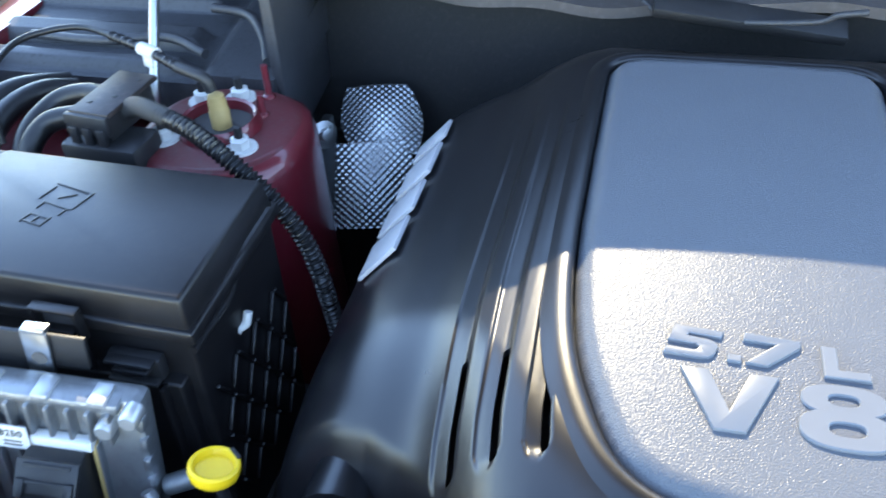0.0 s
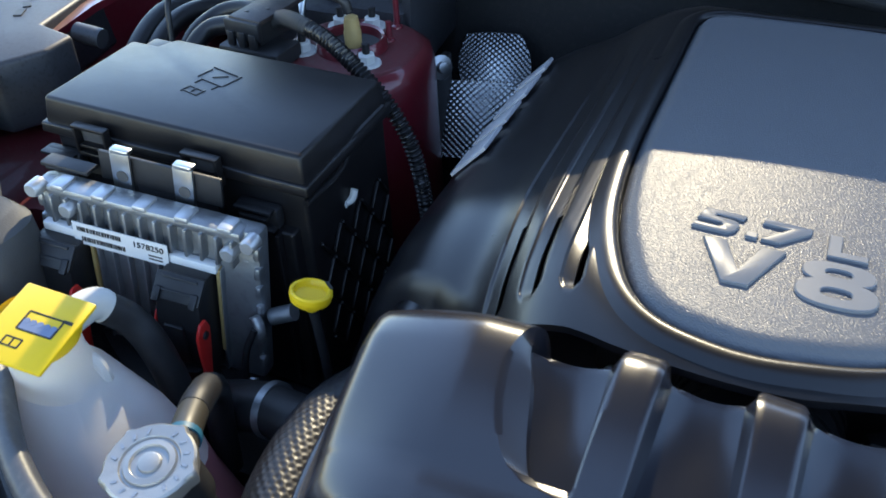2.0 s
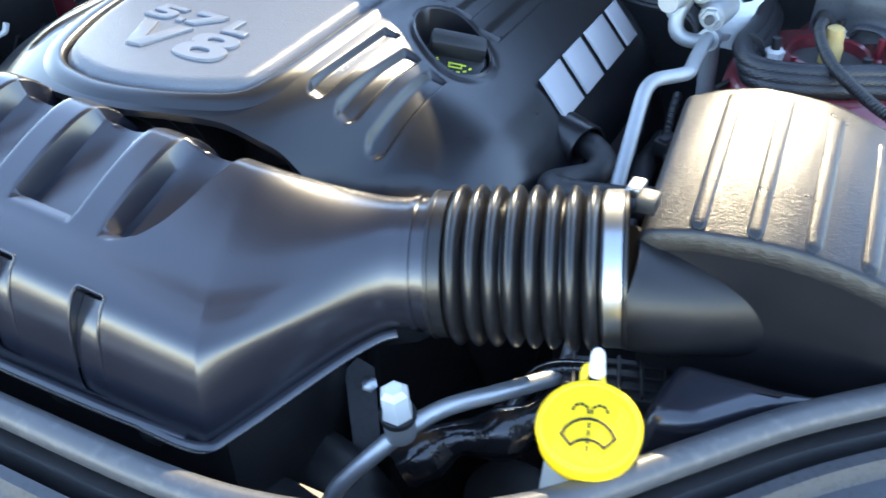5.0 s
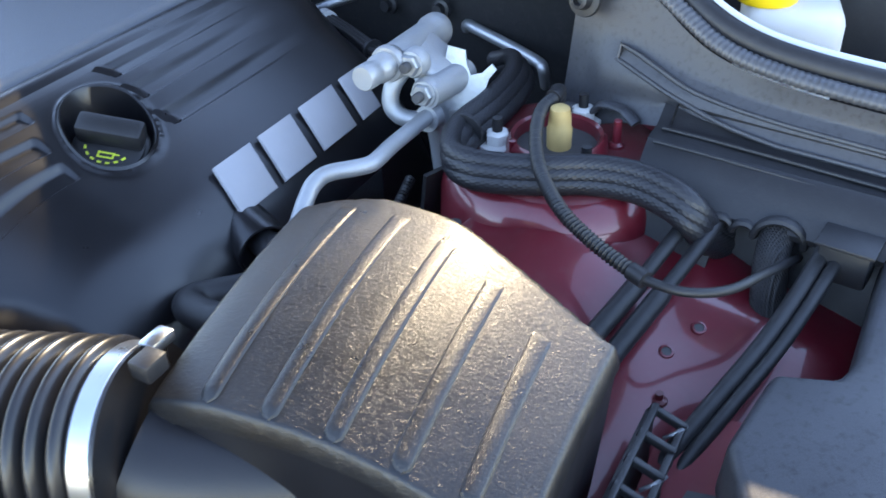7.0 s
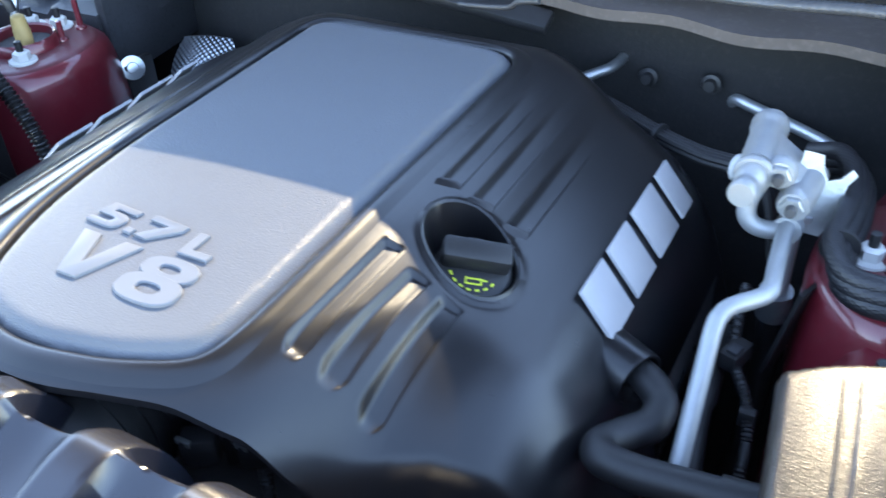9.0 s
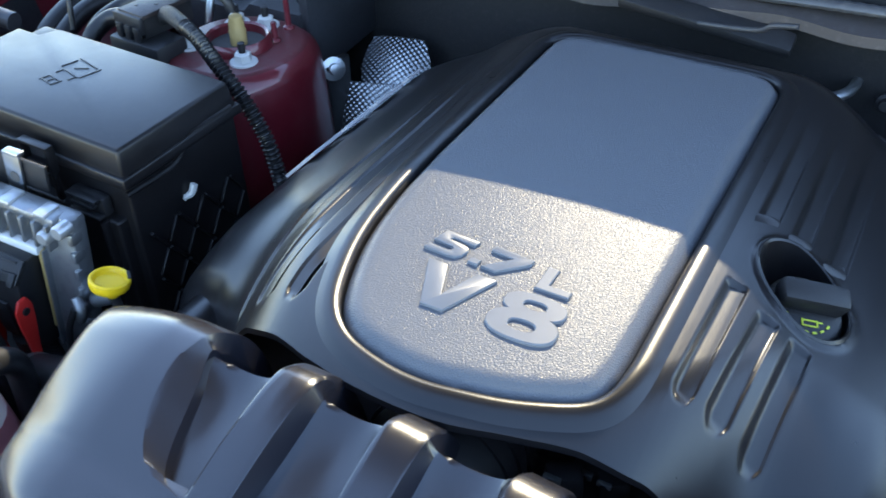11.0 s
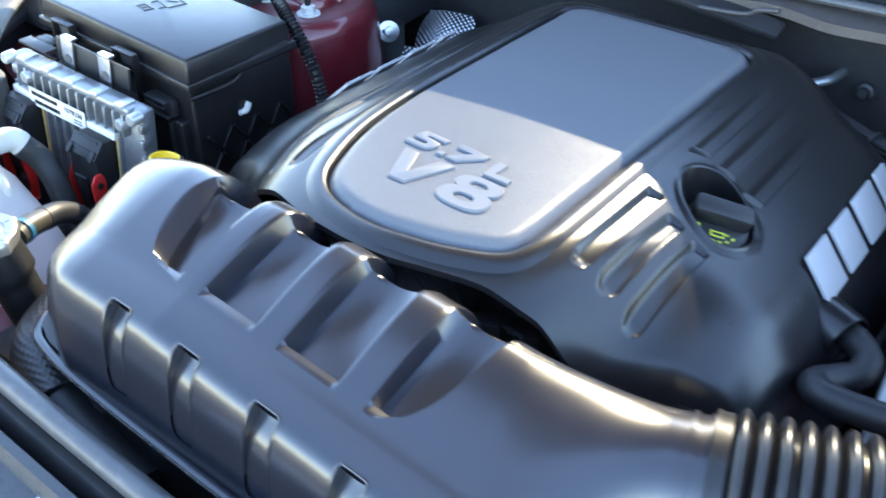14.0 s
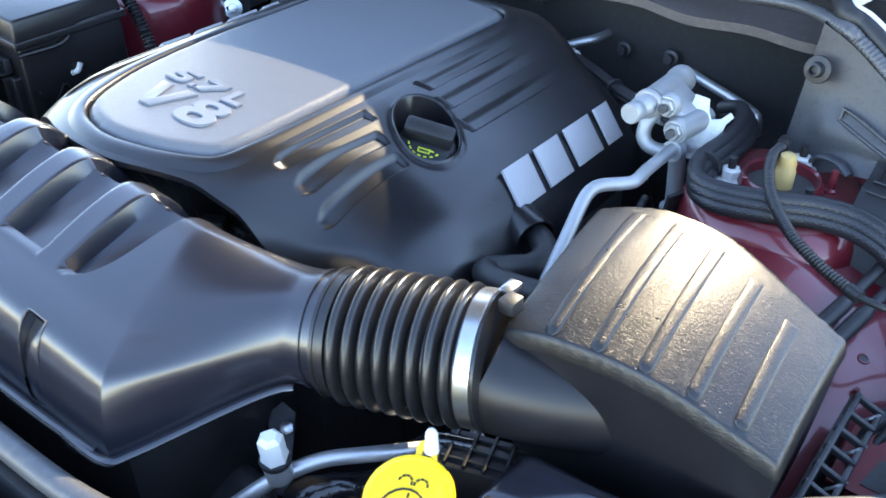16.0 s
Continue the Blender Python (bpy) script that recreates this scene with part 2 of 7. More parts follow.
def woven(pts, r, threads, pitch, depth, seg, step_len):
    """A braided sleeve: a pipe whose skin is two crossing spirals of thread."""
    line = curve_points(pts, 24)
    dense, run = [line[0]], 0.0
    for a, b in zip(line, line[1:]):
        n = max(1, round((b - a).length / step_len))
        dense += [a.lerp(b, (k + 1) / n) for k in range(n)]
    bm = bmesh.new()
    rings, up = [], None
    for i, q in enumerate(dense):
        a, b = dense[max(i - 3, 0)], dense[min(i + 3, len(dense) - 1)]
        d = (b - a).normalized()
        if up is None:
            up = Vector((0, 0, 1)) if abs(d.z) < 0.9 else Vector((0, 1, 0))
        side = d.cross(up).normalized()
        up = side.cross(d).normalized()
        if i:
            run += (q - dense[i - 1]).length
        row = []
        for k in range(seg):
            w = 2 * math.pi * k / seg
            h = max(math.sin(threads * w + 2 * math.pi * run / pitch), math.sin(threads * w - 2 * math.pi * run / pitch))
            row.append(bm.verts.new(q + (side * math.cos(w) + up * math.sin(w)) * (r + depth * h)))
        rings.append(row)
    for a, b in zip(rings, rings[1:]):
        for k in range(seg):
            bm.faces.new((a[k], a[(k + 1) % seg], b[(k + 1) % seg], b[k]))
    bm.faces.new(rings[0][::-1])
    bm.faces.new(rings[-1])
    bmesh.ops.recalc_face_normals(bm, faces=bm.faces[:])
    return bm


def lathe(profile, m, seg=32, squash=1.0):
    """Turns (radius, height) rows about the local z axis, then places them by m."""
    bm = bmesh.new()
    rings = []
    for r, h in profile:
        if r < 1e-6:
            rings.append([bm.verts.new((0, 0, h))])
        else:
            rings.append([bm.verts.new((r * math.cos(2 * math.pi * k / seg), squash * r * math.sin(2 * math.pi * k / seg), h)) for k in range(seg)])
    for a, b in zip(rings, rings[1:]):
        for k in range(seg):
            j = (k + 1) % seg
            if len(a) == 1 and len(b) == 1:
                continue
            if len(a) == 1:
                bm.faces.new((a[0], b[k], b[j]))
            elif len(b) == 1:
                bm.faces.new((a[k], a[j], b[0]))
            else:
                bm.faces.new((a[k], a[j], b[j], b[k]))
    bmesh.ops.recalc_face_normals(bm, faces=bm.faces[:])
    bmesh.ops.transform(bm, matrix=m, verts=bm.verts)
    return bm


def prism(outline, depth, m, bevel=0.0):
    """A flat outline (x, y) raised by depth along local z, placed by m."""
    bm = bmesh.new()
    low = [bm.verts.new((x, y, 0)) for x, y in outline]
    top = [bm.verts.new((x, y, depth)) for x, y in outline]
    n = len(outline)
    bm.faces.new(low[::-1])
    lid = bm.faces.new(top)
    for k in range(n):
        bm.faces.new((low[k], low[(k + 1) % n], top[(k + 1) % n], top[k]))
    bmesh.ops.recalc_face_normals(bm, faces=bm.faces[:])
    if bevel:
        bmesh.ops.bevel(bm, geom=list(lid.edges), offset=bevel, segments=2, affect="EDGES", profile=0.5)
    bmesh.ops.transform(bm, matrix=m, verts=bm.verts)
    return bm


def writing(text, w, h, depth, m, bevel=0.0, bold=0.0, shear=0.0):
    """Raised characters as a bmesh, w wide and h high, with their middle at the place of m."""
    cu = bpy.data.curves.new("text", "FONT")
    cu.body, cu.size, cu.offset, cu.shear = text, 1.0, bold, shear
    cu.align_x, cu.align_y, cu.resolution_u = "CENTER", "CENTER", 6
    ob = bpy.data.objects.new("text", cu)
    scene.collection.objects.link(ob)
    dg = bpy.context.evaluated_depsgraph_get()
    me = bpy.data.meshes.new_from_object(ob.evaluated_get(dg))
    bm = bmesh.new()
    bm.from_mesh(me)
    bpy.data.objects.remove(ob)
    bpy.data.curves.remove(cu)
    bpy.data.meshes.remove(me)
    bmesh.ops.remove_doubles(bm, verts=bm.verts[:], dist=1e-5)
    lo = [min(v.co[i] for v in bm.verts) for i in (0, 1)]
    hi = [max(v.co[i] for v in bm.verts) for i in (0, 1)]
    for v in bm.verts:
        v.co.x = ((v.co.x - lo[0]) / (hi[0] - lo[0]) - 0.5) * w
        v.co.y = ((v.co.y - lo[1]) / (hi[1] - lo[1]) - 0.5) * h
        v.co.z = 0
    top = bm.faces[:]
    made = bmesh.ops.extrude_face_region(bm, geom=top)
    up = [g for g in made["geom"] if isinstance(g, bmesh.types.BMVert)]
    bmesh.ops.translate(bm, verts=up, vec=(0, 0, depth))
    bmesh.ops.recalc_face_normals(bm, faces=bm.faces[:])
    if bevel:
        rim = [e for e in bm.edges if all(v in set(up) for v in e.verts) and len(e.link_faces) == 2 and e.calc_face_angle(0) > 1.0]
        bmesh.ops.bevel(bm, geom=rim, offset=bevel, segments=2, affect="EDGES", profile=0.5)
    bmesh.ops.transform(bm, matrix=m, verts=bm.verts)
    return bm


def sheet(xs, ys, height, keep=(), thick=0.0, warp=None):
    """A surface z = height(x, y) over a grid. It is cut where a keep(x, y) function falls below 0: the grid's
    points nearest to the cut are moved onto it, so that the edge runs clean."""
    nx, ny = len(xs), len(ys)
    P = [[[warp(xs[i], ys[j]) if warp else xs[i], ys[j]] for j in range(ny)] for i in range(nx)]
    dead = [[False] * ny for _ in range(nx)]
    for g in keep:
        G = [[g(*P[i][j]) for j in range(ny)] for i in range(nx)]
        moved = {}
        for i in range(nx):
            for j in range(ny):
                if G[i][j] >= 0:
                    best = None
                    for a, b in ((1, 0), (-1, 0), (0, 1), (0, -1)):
                        k, l = i + a, j + b
                        if 0 <= k < nx and 0 <= l < ny and G[k][l] < 0:
                            t = G[i][j] / (G[i][j] - G[k][l])
                            if t <= 0.5 and (best is None or t < best[0]):
                                best = (t, k, l)
                    if best:
                        t, k, l = best
                        moved[i, j] = [P[i][j][c] * (1 - t) + P[k][l][c] * t for c in (0, 1)]
                else:
                    best = None
                    for a, b in ((1, 0), (-1, 0), (0, 1), (0, -1)):
                        k, l = i + a, j + b
                        if 0 <= k < nx and 0 <= l < ny and G[k][l] >= 0:
                            t = G[i][j] / (G[i][j] - G[k][l])
                            if t < 0.5 and (best is None or t < best[0]):
                                best = (t, k, l)
                    if best:
                        t, k, l = best
                        moved[i, j] = [P[i][j][c] * (1 - t) + P[k][l][c] * t for c in (0, 1)]
                    else:
                        dead[i][j] = True
        for (i, j), q in moved.items():
            P[i][j] = q
    bm = bmesh.new()
    V = [[None if dead[i][j] else bm.verts.new((*P[i][j], height(*P[i][j], xs[i]) if warp else height(*P[i][j]))) for j in range(ny)] for i in range(nx)]
    for i in range(nx - 1):
        for j in range(ny - 1):
            q = [V[i][j], V[i + 1][j], V[i + 1][j + 1], V[i][j + 1]]
            q = [v for v in q if v]
            if len(q) >= 3:
                bm.faces.new(q)
    for v in [v for v in bm.verts if not v.link_faces]:
        bm.verts.remove(v)
    if thick:
        rim = [e for e in bm.edges if len(e.link_faces) == 1]
        low = {}
        for e in rim:
            for v in e.verts:
                if v not in low:
                    low[v] = bm.verts.new(v.co - Vector((0, 0, thick)))
        for e in rim:
            a, b = e.verts
            bm.faces.new((a, b, low[b], low[a]))
    bmesh.ops.recalc_face_normals(bm, faces=bm.faces[:])
    return bm


def span(a, b, step):
    n = max(2, int(round((b - a) / step)))
    return [a + (b - a) * i / n for i in range(n + 1)]


def ramp(x, rows):
    """Smooth interpolation through (x, value) rows."""
    if x <= rows[0][0]:
        return rows[0][1]
    for (a, p), (b, q) in zip(rows, rows[1:]):
        if x <= b:
            t = (x - a) / (b - a)
            return p + (q - p) * t
    return rows[-1][1]


def glide(x, rows):
    """A curve through (x, value) rows, with no kinks."""
    if x <= rows[0][0]:
        return rows[0][1]
    if x >= rows[-1][0]:
        return rows[-1][1]
    i = next(k for k in range(len(rows) - 1) if x <= rows[k + 1][0])
    slopes = [(q[1] - p[1]) / (q[0] - p[0]) for p, q in zip(rows, rows[1:])]

    def tangent(k):
        if k == 0 or k == len(rows) - 1:
            return slopes[min(k, len(slopes) - 1)]
        a, b = slopes[k - 1], slopes[k]
        return 0.0 if a * b <= 0 else 2 * a * b / (a + b)

    (a, p), (b, q) = rows[i], rows[i + 1]
    h, t = b - a, (x - a) / (b - a)
    return p * (2 * t ** 3 - 3 * t * t + 1) + h * tangent(i) * (t ** 3 - 2 * t * t + t) + q * (3 * t * t - 2 * t ** 3) + h * tangent(i + 1) * (t ** 3 - t * t)


def soft_min(values, k):
    m = min(values)
    return m - k * math.log(sum(math.exp(-(v - m) / k) for v in values))


def step(a, b, x):
    t = min(1.0, max(0.0, (x - a) / (b - a)))
    return t * t * (3 - 2 * t)


def axes(origin, x, z):
    """A pose with the local x and z axes along the given ways."""
    z = Vector(z).normalized()
    y = z.cross(Vector(x)).normalized()
    x = y.cross(z)
    return Matrix(((x.x, y.x, z.x, origin[0]), (x.y, y.y, z.y, origin[1]), (x.z, y.z, z.z, origin[2]), (0, 0, 0, 1)))

# ---- setting ----
def wall(name, pts, z0, z1, mat, thick=0.012, kind="structure", label="", category="panel"):
    """An upright sheet of metal along a line in plan."""
    bm = bmesh.new()
    rows = []
    for i, p in enumerate(pts):
        a, b = Vector(pts[max(i - 1, 0)]), Vector(pts[min(i + 1, len(pts) - 1)])
        d = (b - a).normalized()
        n = Vector((-d.y, d.x)) * thick
        rows.append([bm.verts.new((p[0], p[1], z0)), bm.verts.new((p[0], p[1], z1)), bm.verts.new((p[0] + n.x, p[1] + n.y, z1)), bm.verts.new((p[0] + n.x, p[1] + n.y, z0))])
    for a, b in zip(rows, rows[1:]):
        for k in range(4):
            bm.faces.new((a[k], a[(k + 1) % 4], b[(k + 1) % 4], b[k]))
    bm.faces.new(rows[0][::-1])
    bm.faces.new(rows[-1])
    bmesh.ops.recalc_face_normals(bm, faces=bm.faces[:])
    return lone(name, bm, mat, label, category, kind=kind)


ground = lone("ground", box((0, 0, -0.05), (120, 120, 0.1)), ASPHALT, "dark worn asphalt ground under the vehicle", "ground", kind="structure")
lone("floor", box((-0.04, 0.6, 0.30), (1.9, 1.5, 0.03)), DARK, "dark splash tray beneath the engine", "floor", kind="structure")

# front: the curved top of the radiator support, with a rubber seal along it
FRONT = [(-0.98, 0.70), (-0.93, 0.58), (-0.84, 0.47), (-0.72, 0.385), (-0.60, 0.29), (-0.50, 0.212), (-0.40, 0.170), (-0.28, 0.156), (-0.10, 0.153), (0.08, 0.154), (0.22, 0.157),
         (0.30, 0.172), (0.36, 0.197), (0.42, 0.240), (0.48, 0.308), (0.54, 0.375), (0.62, 0.446), (0.70, 0.515), (0.80, 0.60), (0.90, 0.72)]
front_line = [Vector((p.x, p.y)) for p in curve_points([(x, y, 0) for x, y in FRONT], 6)]


def offset_line(line, d):
    out = []
    for i, p in enumerate(line):
        a, b = line[max(i - 1, 0)], line[min(i + 1, len(line) - 1)]
        t = (b - a).normalized()
        out.append(Vector((p.x + t.y * d, p.y - t.x * d)))
    return out


def strip(profile, name, mat, label, category, kind=""):
    """A profile of (outward, height) rows carried along the front line."""
    bm = bmesh.new()
    lines = [(offset_line(front_line, d), z) for d, z in profile]
    rows = [[bm.verts.new((q.x, q.y, z)) for q, in zip(l)] for l, z in lines]
    n = len(rows)
    for k in range(n):
        a, b = rows[k], rows[(k + 1) % n]
        for i in range(len(a) - 1):
            bm.faces.new((a[i], a[i + 1], b[i + 1], b[i]))
    bm.faces.new([r[0] for r in rows])
    bm.faces.new([r[-1] for r in rows][::-1])
    bmesh.ops.recalc_face_normals(bm, faces=bm.faces[:])
    return lone(name, bm, mat, label, category, kind=kind, smooth=50)


strip([(0.004, 0.30), (0.004, 0.925), (0.010, 0.935), (0.022, 0.935), (0.030, 0.925), (0.030, 0.30)], "wall_front", BLACK, "black radiator support panel along the front", "panel", "structure")
ring = [(0.008 + 0.0105 * math.cos(2 * math.pi * k / 12), 0.949 + 0.0105 * math.sin(2 * math.pi * k / 12)) for k in range(12)]
strip(ring + [(0.026, 0.940), (0.026, 0.934), (-0.004, 0.934), (-0.004, 0.940)][:0], "front_seal", SEAL, "grey rubber bulb seal along the radiator support", "seal")
strip([(0.032, 0.925), (0.038, 0.941), (0.046, 0.941), (0.052, 0.930), (0.110, 0.925), (0.118, 0.934), (0.126, 0.930), (0.150, 0.900), (0.26, 0.86), (0.26, 0.30), (0.25, 0.30), (0.25, 0.85), (0.14, 0.885), (0.10, 0.905), (0.034, 0.905)],
      "trim_front", GREY, "smooth dark grey plastic grille cover", "trim", "structure")

# sides, firewall, cowl
wall("wall_left", [(-0.98, 0.70), (-0.93, 0.95), (-0.90, 1.20)], 0.0, 1.0, RED, label="dark red inner wing panel", category="panel")
wall("wall_right", [(0.82, 1.20), (0.86, 0.95), (0.90, 0.72)], 0.0, 0.96, RED, label="dark red inner wing panel", category="panel")
wall("wall_rear", [(-0.92, 1.17), (-0.60, 1.15), (-0.45, 1.10), (0.25, 1.10), (0.42, 1.12), (0.84, 1.15)][::-1], 0.0, 1.10, LINER, label="black felt-lined firewall", category="wall")


def cowl_height(x, y):
    return 1.062 + 0.10 * max(0, y - 1.0) + 0.9 * max(0.0, y - 1.11) ** 1.5 - 0.012 * step(-0.02, -0.16, x) + 0.002 * math.sin(x * 9)


def cowl_edge(x, y):
    return y - (1.036 + 0.006 * math.sin(x * 13 + 1.0) + 0.006 * math.sin(x * 41) + 0.017 * step(0.06, -0.16, x))


lone("trim_cowl", sheet(span(-0.55, 0.50, 0.012), span(0.98, 1.34, 0.012), cowl_height, [cowl_edge], thick=0.012), COWL, "weathered brown-grey plastic cowl panel", "trim", kind="structure")
def in_place(bm, m):
    bmesh.ops.transform(bm, matrix=m, verts=bm.verts)
    return bm


# unseen scuttle, windscreen and roof added behind the cowl: they keep the low sun off the rear of the bay
# added panel: its top edge and turn set the shadow line on the cover
lone("wall_scuttle", box((-0.04, 1.188, 1.241), (1.54, 0.030, 0.310), Matrix.Rotation(radians(3), 4, "Z"), 0.006), LINER, "unseen dull black panel added to block the low sun", "panel", kind="structure")
# taller unseen panel, added to keep the sun off the fuse box lid
lone("wall_pillar", box((-0.735, 1.203, 1.273), (0.43, 0.040, 0.346), Matrix.Rotation(radians(3), 4, "Z"), 0.010), LINER, "unseen dark panel added to shade the fuse box lid", "pillar", kind="structure")
# glass, roof and cabin sides are out of view, added as blockers of rear light
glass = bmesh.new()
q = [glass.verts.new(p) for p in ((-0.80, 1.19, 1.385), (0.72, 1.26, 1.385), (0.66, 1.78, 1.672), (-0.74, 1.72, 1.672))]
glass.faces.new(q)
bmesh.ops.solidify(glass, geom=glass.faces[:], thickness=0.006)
lone("window_screen", glass, GLASS_TINT, "unseen dark windscreen added above the cowl", "windscreen", kind="structure")
lone("ceiling_roof", box((-0.04, 2.78, 1.680), (1.62, 2.0, 0.03), None, 0.010), RED, "unseen dark red vehicle roof", "roof", kind="structure")
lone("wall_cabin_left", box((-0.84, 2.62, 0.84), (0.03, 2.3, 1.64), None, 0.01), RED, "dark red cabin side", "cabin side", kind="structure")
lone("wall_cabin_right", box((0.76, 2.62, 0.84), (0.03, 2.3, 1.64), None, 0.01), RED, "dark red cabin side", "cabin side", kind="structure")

# outer wings beside the bay
for side, name in ((-1, "trim_outer_wing_left"), (1, "trim_outer_wing_right")):
    x0 = -0.925 if side < 0 else 0.875
    lone(name, sheet([x0 + side * d for d in span(0.0, 0.30, 0.03)][::side], span(0.30, 1.9, 0.05), lambda x, y, x0=x0: 1.010 - 2.2 * abs(x - x0) ** 2 - 0.10 * max(0.0, 0.8 - y) - 0.9 * max(0.0, 0.55 - y) ** 2, thick=0.01), RED, "cherry red outer wing beside the bay", "wing", kind="structure", smooth=60)

# the open hood, out of view over the bay's rear: blocks sky, clears the sun
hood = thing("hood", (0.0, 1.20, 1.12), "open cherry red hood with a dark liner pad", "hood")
# its rear edge is raised far above the cowl so sunlight passes beneath
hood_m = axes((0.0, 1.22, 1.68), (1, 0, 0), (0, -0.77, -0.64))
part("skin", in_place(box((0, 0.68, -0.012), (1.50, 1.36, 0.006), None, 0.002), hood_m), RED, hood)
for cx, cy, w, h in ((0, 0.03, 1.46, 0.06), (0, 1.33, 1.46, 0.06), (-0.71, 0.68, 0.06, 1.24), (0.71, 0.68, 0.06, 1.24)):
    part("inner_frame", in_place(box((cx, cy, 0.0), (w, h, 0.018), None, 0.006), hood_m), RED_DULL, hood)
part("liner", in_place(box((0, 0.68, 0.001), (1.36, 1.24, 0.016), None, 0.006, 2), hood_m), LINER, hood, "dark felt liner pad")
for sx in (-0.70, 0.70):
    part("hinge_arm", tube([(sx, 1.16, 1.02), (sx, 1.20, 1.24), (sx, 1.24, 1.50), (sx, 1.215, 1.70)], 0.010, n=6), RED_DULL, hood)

# ---- engine block under the cover: dark mass that fills the bay ----
block = thing("engine_block", (-0.0425, 0.66, 0.315), "dark dirty engine block under a plastic cover", "engine")
part("block", box((-0.0425, 0.68, 0.60), (0.46, 0.50, 0.57), None, 0.03), DARK, block)
part("head_cover", box((-0.245, 0.68, 0.845), (0.15, 0.50, 0.10), Matrix.Rotation(radians(28), 4, "Y"), 0.02), DARK, block)
part("head_cover", box((0.155, 0.68, 0.845), (0.15, 0.50, 0.10), Matrix.Rotation(radians(-28), 4, "Y"), 0.02), DARK, block)
part("intake_manifold", box((-0.0425, 0.70, 0.93), (0.26, 0.40, 0.12), None, 0.03), DARK, block)
part("front_case", box((-0.0425, 0.40, 0.62), (0.34, 0.10, 0.42), None, 0.02), DARK, block)

throttle = thing("throttle_body_duct", (-0.03, 0.40, 0.86), "smooth black rubber duct ahead of the engine cover", "duct")
part("duct", tube([(-0.03, 0.30, 0.955), (-0.03, 0.36, 0.962), (-0.03, 0.43, 0.965), (-0.03, 0.47, 0.965)], 0.056, seg=36), RUBBER, throttle)
for yy in (0.402, 0.418, 0.432):
    part("band", tube([(-0.03, yy, 0.963), (-0.03, yy + 0.007, 0.963)], 0.0595, seg=36), BLACK, throttle)

stud = thing("manifold_bolt", (-0.180, 0.444, 0.90), "zinc-plated flange bolt on a dark boss ahead of the cover", "bolt")
part("boss", lathe([(0, -0.06), (0.022, -0.06), (0.020, 0.0), (0.016, 0.004), (0, 0.004)], pose(-0.180, 0.444, 0.922), 24), BLACK, stud)
part("flange", lathe([(0, 0.0), (0.0120, 0.0), (0.0112, 0.003), (0, 0.003)], pose(-0.180, 0.444, 0.926), 24), STEEL, stud)
part("head", lathe([(0, 0.0), (0.0078, 0.0), (0.0078, 0.007), (0.0060, 0.009), (0, 0.009)], pose(-0.180, 0.444, 0.929), 6), STEEL, stud)

# ---- engine cover ----
CX = -0.044
PY0, PY1 = 0.402, 0.925


PANEL_L = [(0.402, 0.030), (0.405, 0.043), (0.410, 0.056), (0.417, 0.067), (0.427, 0.0775), (0.440, 0.0860), (0.465, 0.0970), (0.50, 0.1090), (0.54, 0.1175), (0.60, 0.1240), (0.66, 0.1265), (0.925, 0.1285)]
PANEL_R = [(0.402, 0.030), (0.405, 0.046), (0.410, 0.064), (0.416, 0.0785), (0.421, 0.0890), (0.429, 0.1040), (0.437, 0.1130), (0.450, 0.1185), (0.48, 0.1210), (0.60, 0.1205), (0.925, 0.1195)]


def panel_half(y, rows):
    """Half width of the top panel at y: its left side draws in earlier than its right."""
    w = glide(y, rows)
    r = 0.032
    if y > PY1 - r:
        w -= r - math.sqrt(max(0, r * r - (y - PY1 + r) ** 2))
    return w


# the outline as a closed ring, for distances
edge_r = [(panel_half(y, PANEL_R), y) for y in span(PY0, PY1, 0.004)]
edge_l = [(panel_half(y, PANEL_L), y) for y in span(PY0, PY1, 0.004)]
ring_pts = np.array([(CX, PY0 - 0.004), (CX + 0.016, PY0 - 0.003)] + [(CX + a, b) for a, b in edge_r] + [(CX, PY1)] + [(CX - a, b) for a, b in edge_l[::-1]] + [(CX - 0.016, PY0 - 0.003)])


def panel_dist(x, y):
    """Signed distance to the panel's outline: negative inside."""
    a, b = ring_pts, np.roll(ring_pts, -1, axis=0)
    d = b - a
    p = np.array((x, y))
    t = np.clip(((p - a) * d).sum(1) / np.maximum((d * d).sum(1), 1e-12), 0, 1)
    q = a + d * t[:, None]
    dist = math.sqrt(((q - p) ** 2).sum(1).min())
    inside = PY0 - 0.004 < y < PY1 and abs(x - CX) < panel_half(max(y, PY0), PANEL_R if x > CX else PANEL_L)
    return -dist if inside else dist


CROSS = [(0.0, 1.052), (0.128, 1.052), (0.150, 1.049), (0.163, 1.045), (0.190, 1.033), (0.222, 1.0125), (0.255, 1.000), (0.285, 0.985), (0.300, 0.972), (0.322, 0.948), (0.338, 0.918), (0.352, 0.87), (0.362, 0.84)]


def cross(u):
    """The cover's height across, rounded over a small width."""
    return (ramp(u, CROSS) * 2 + ramp(abs(u - 0.006), CROSS) + ramp(u + 0.006, CROSS) + ramp(abs(u - 0.011), CROSS) * 0.5 + ramp(u + 0.011, CROSS) * 0.5) / 5


RIB_R = (0.160, 0.1885, 0.2195)
FLUTES = ((0.1600, 0.4660, 0.602), (0.1890, 0.4690, 0.589), (0.2160, 0.4690, 0.587))
RIB_L = (0.1300, 0.1610, 0.1900)


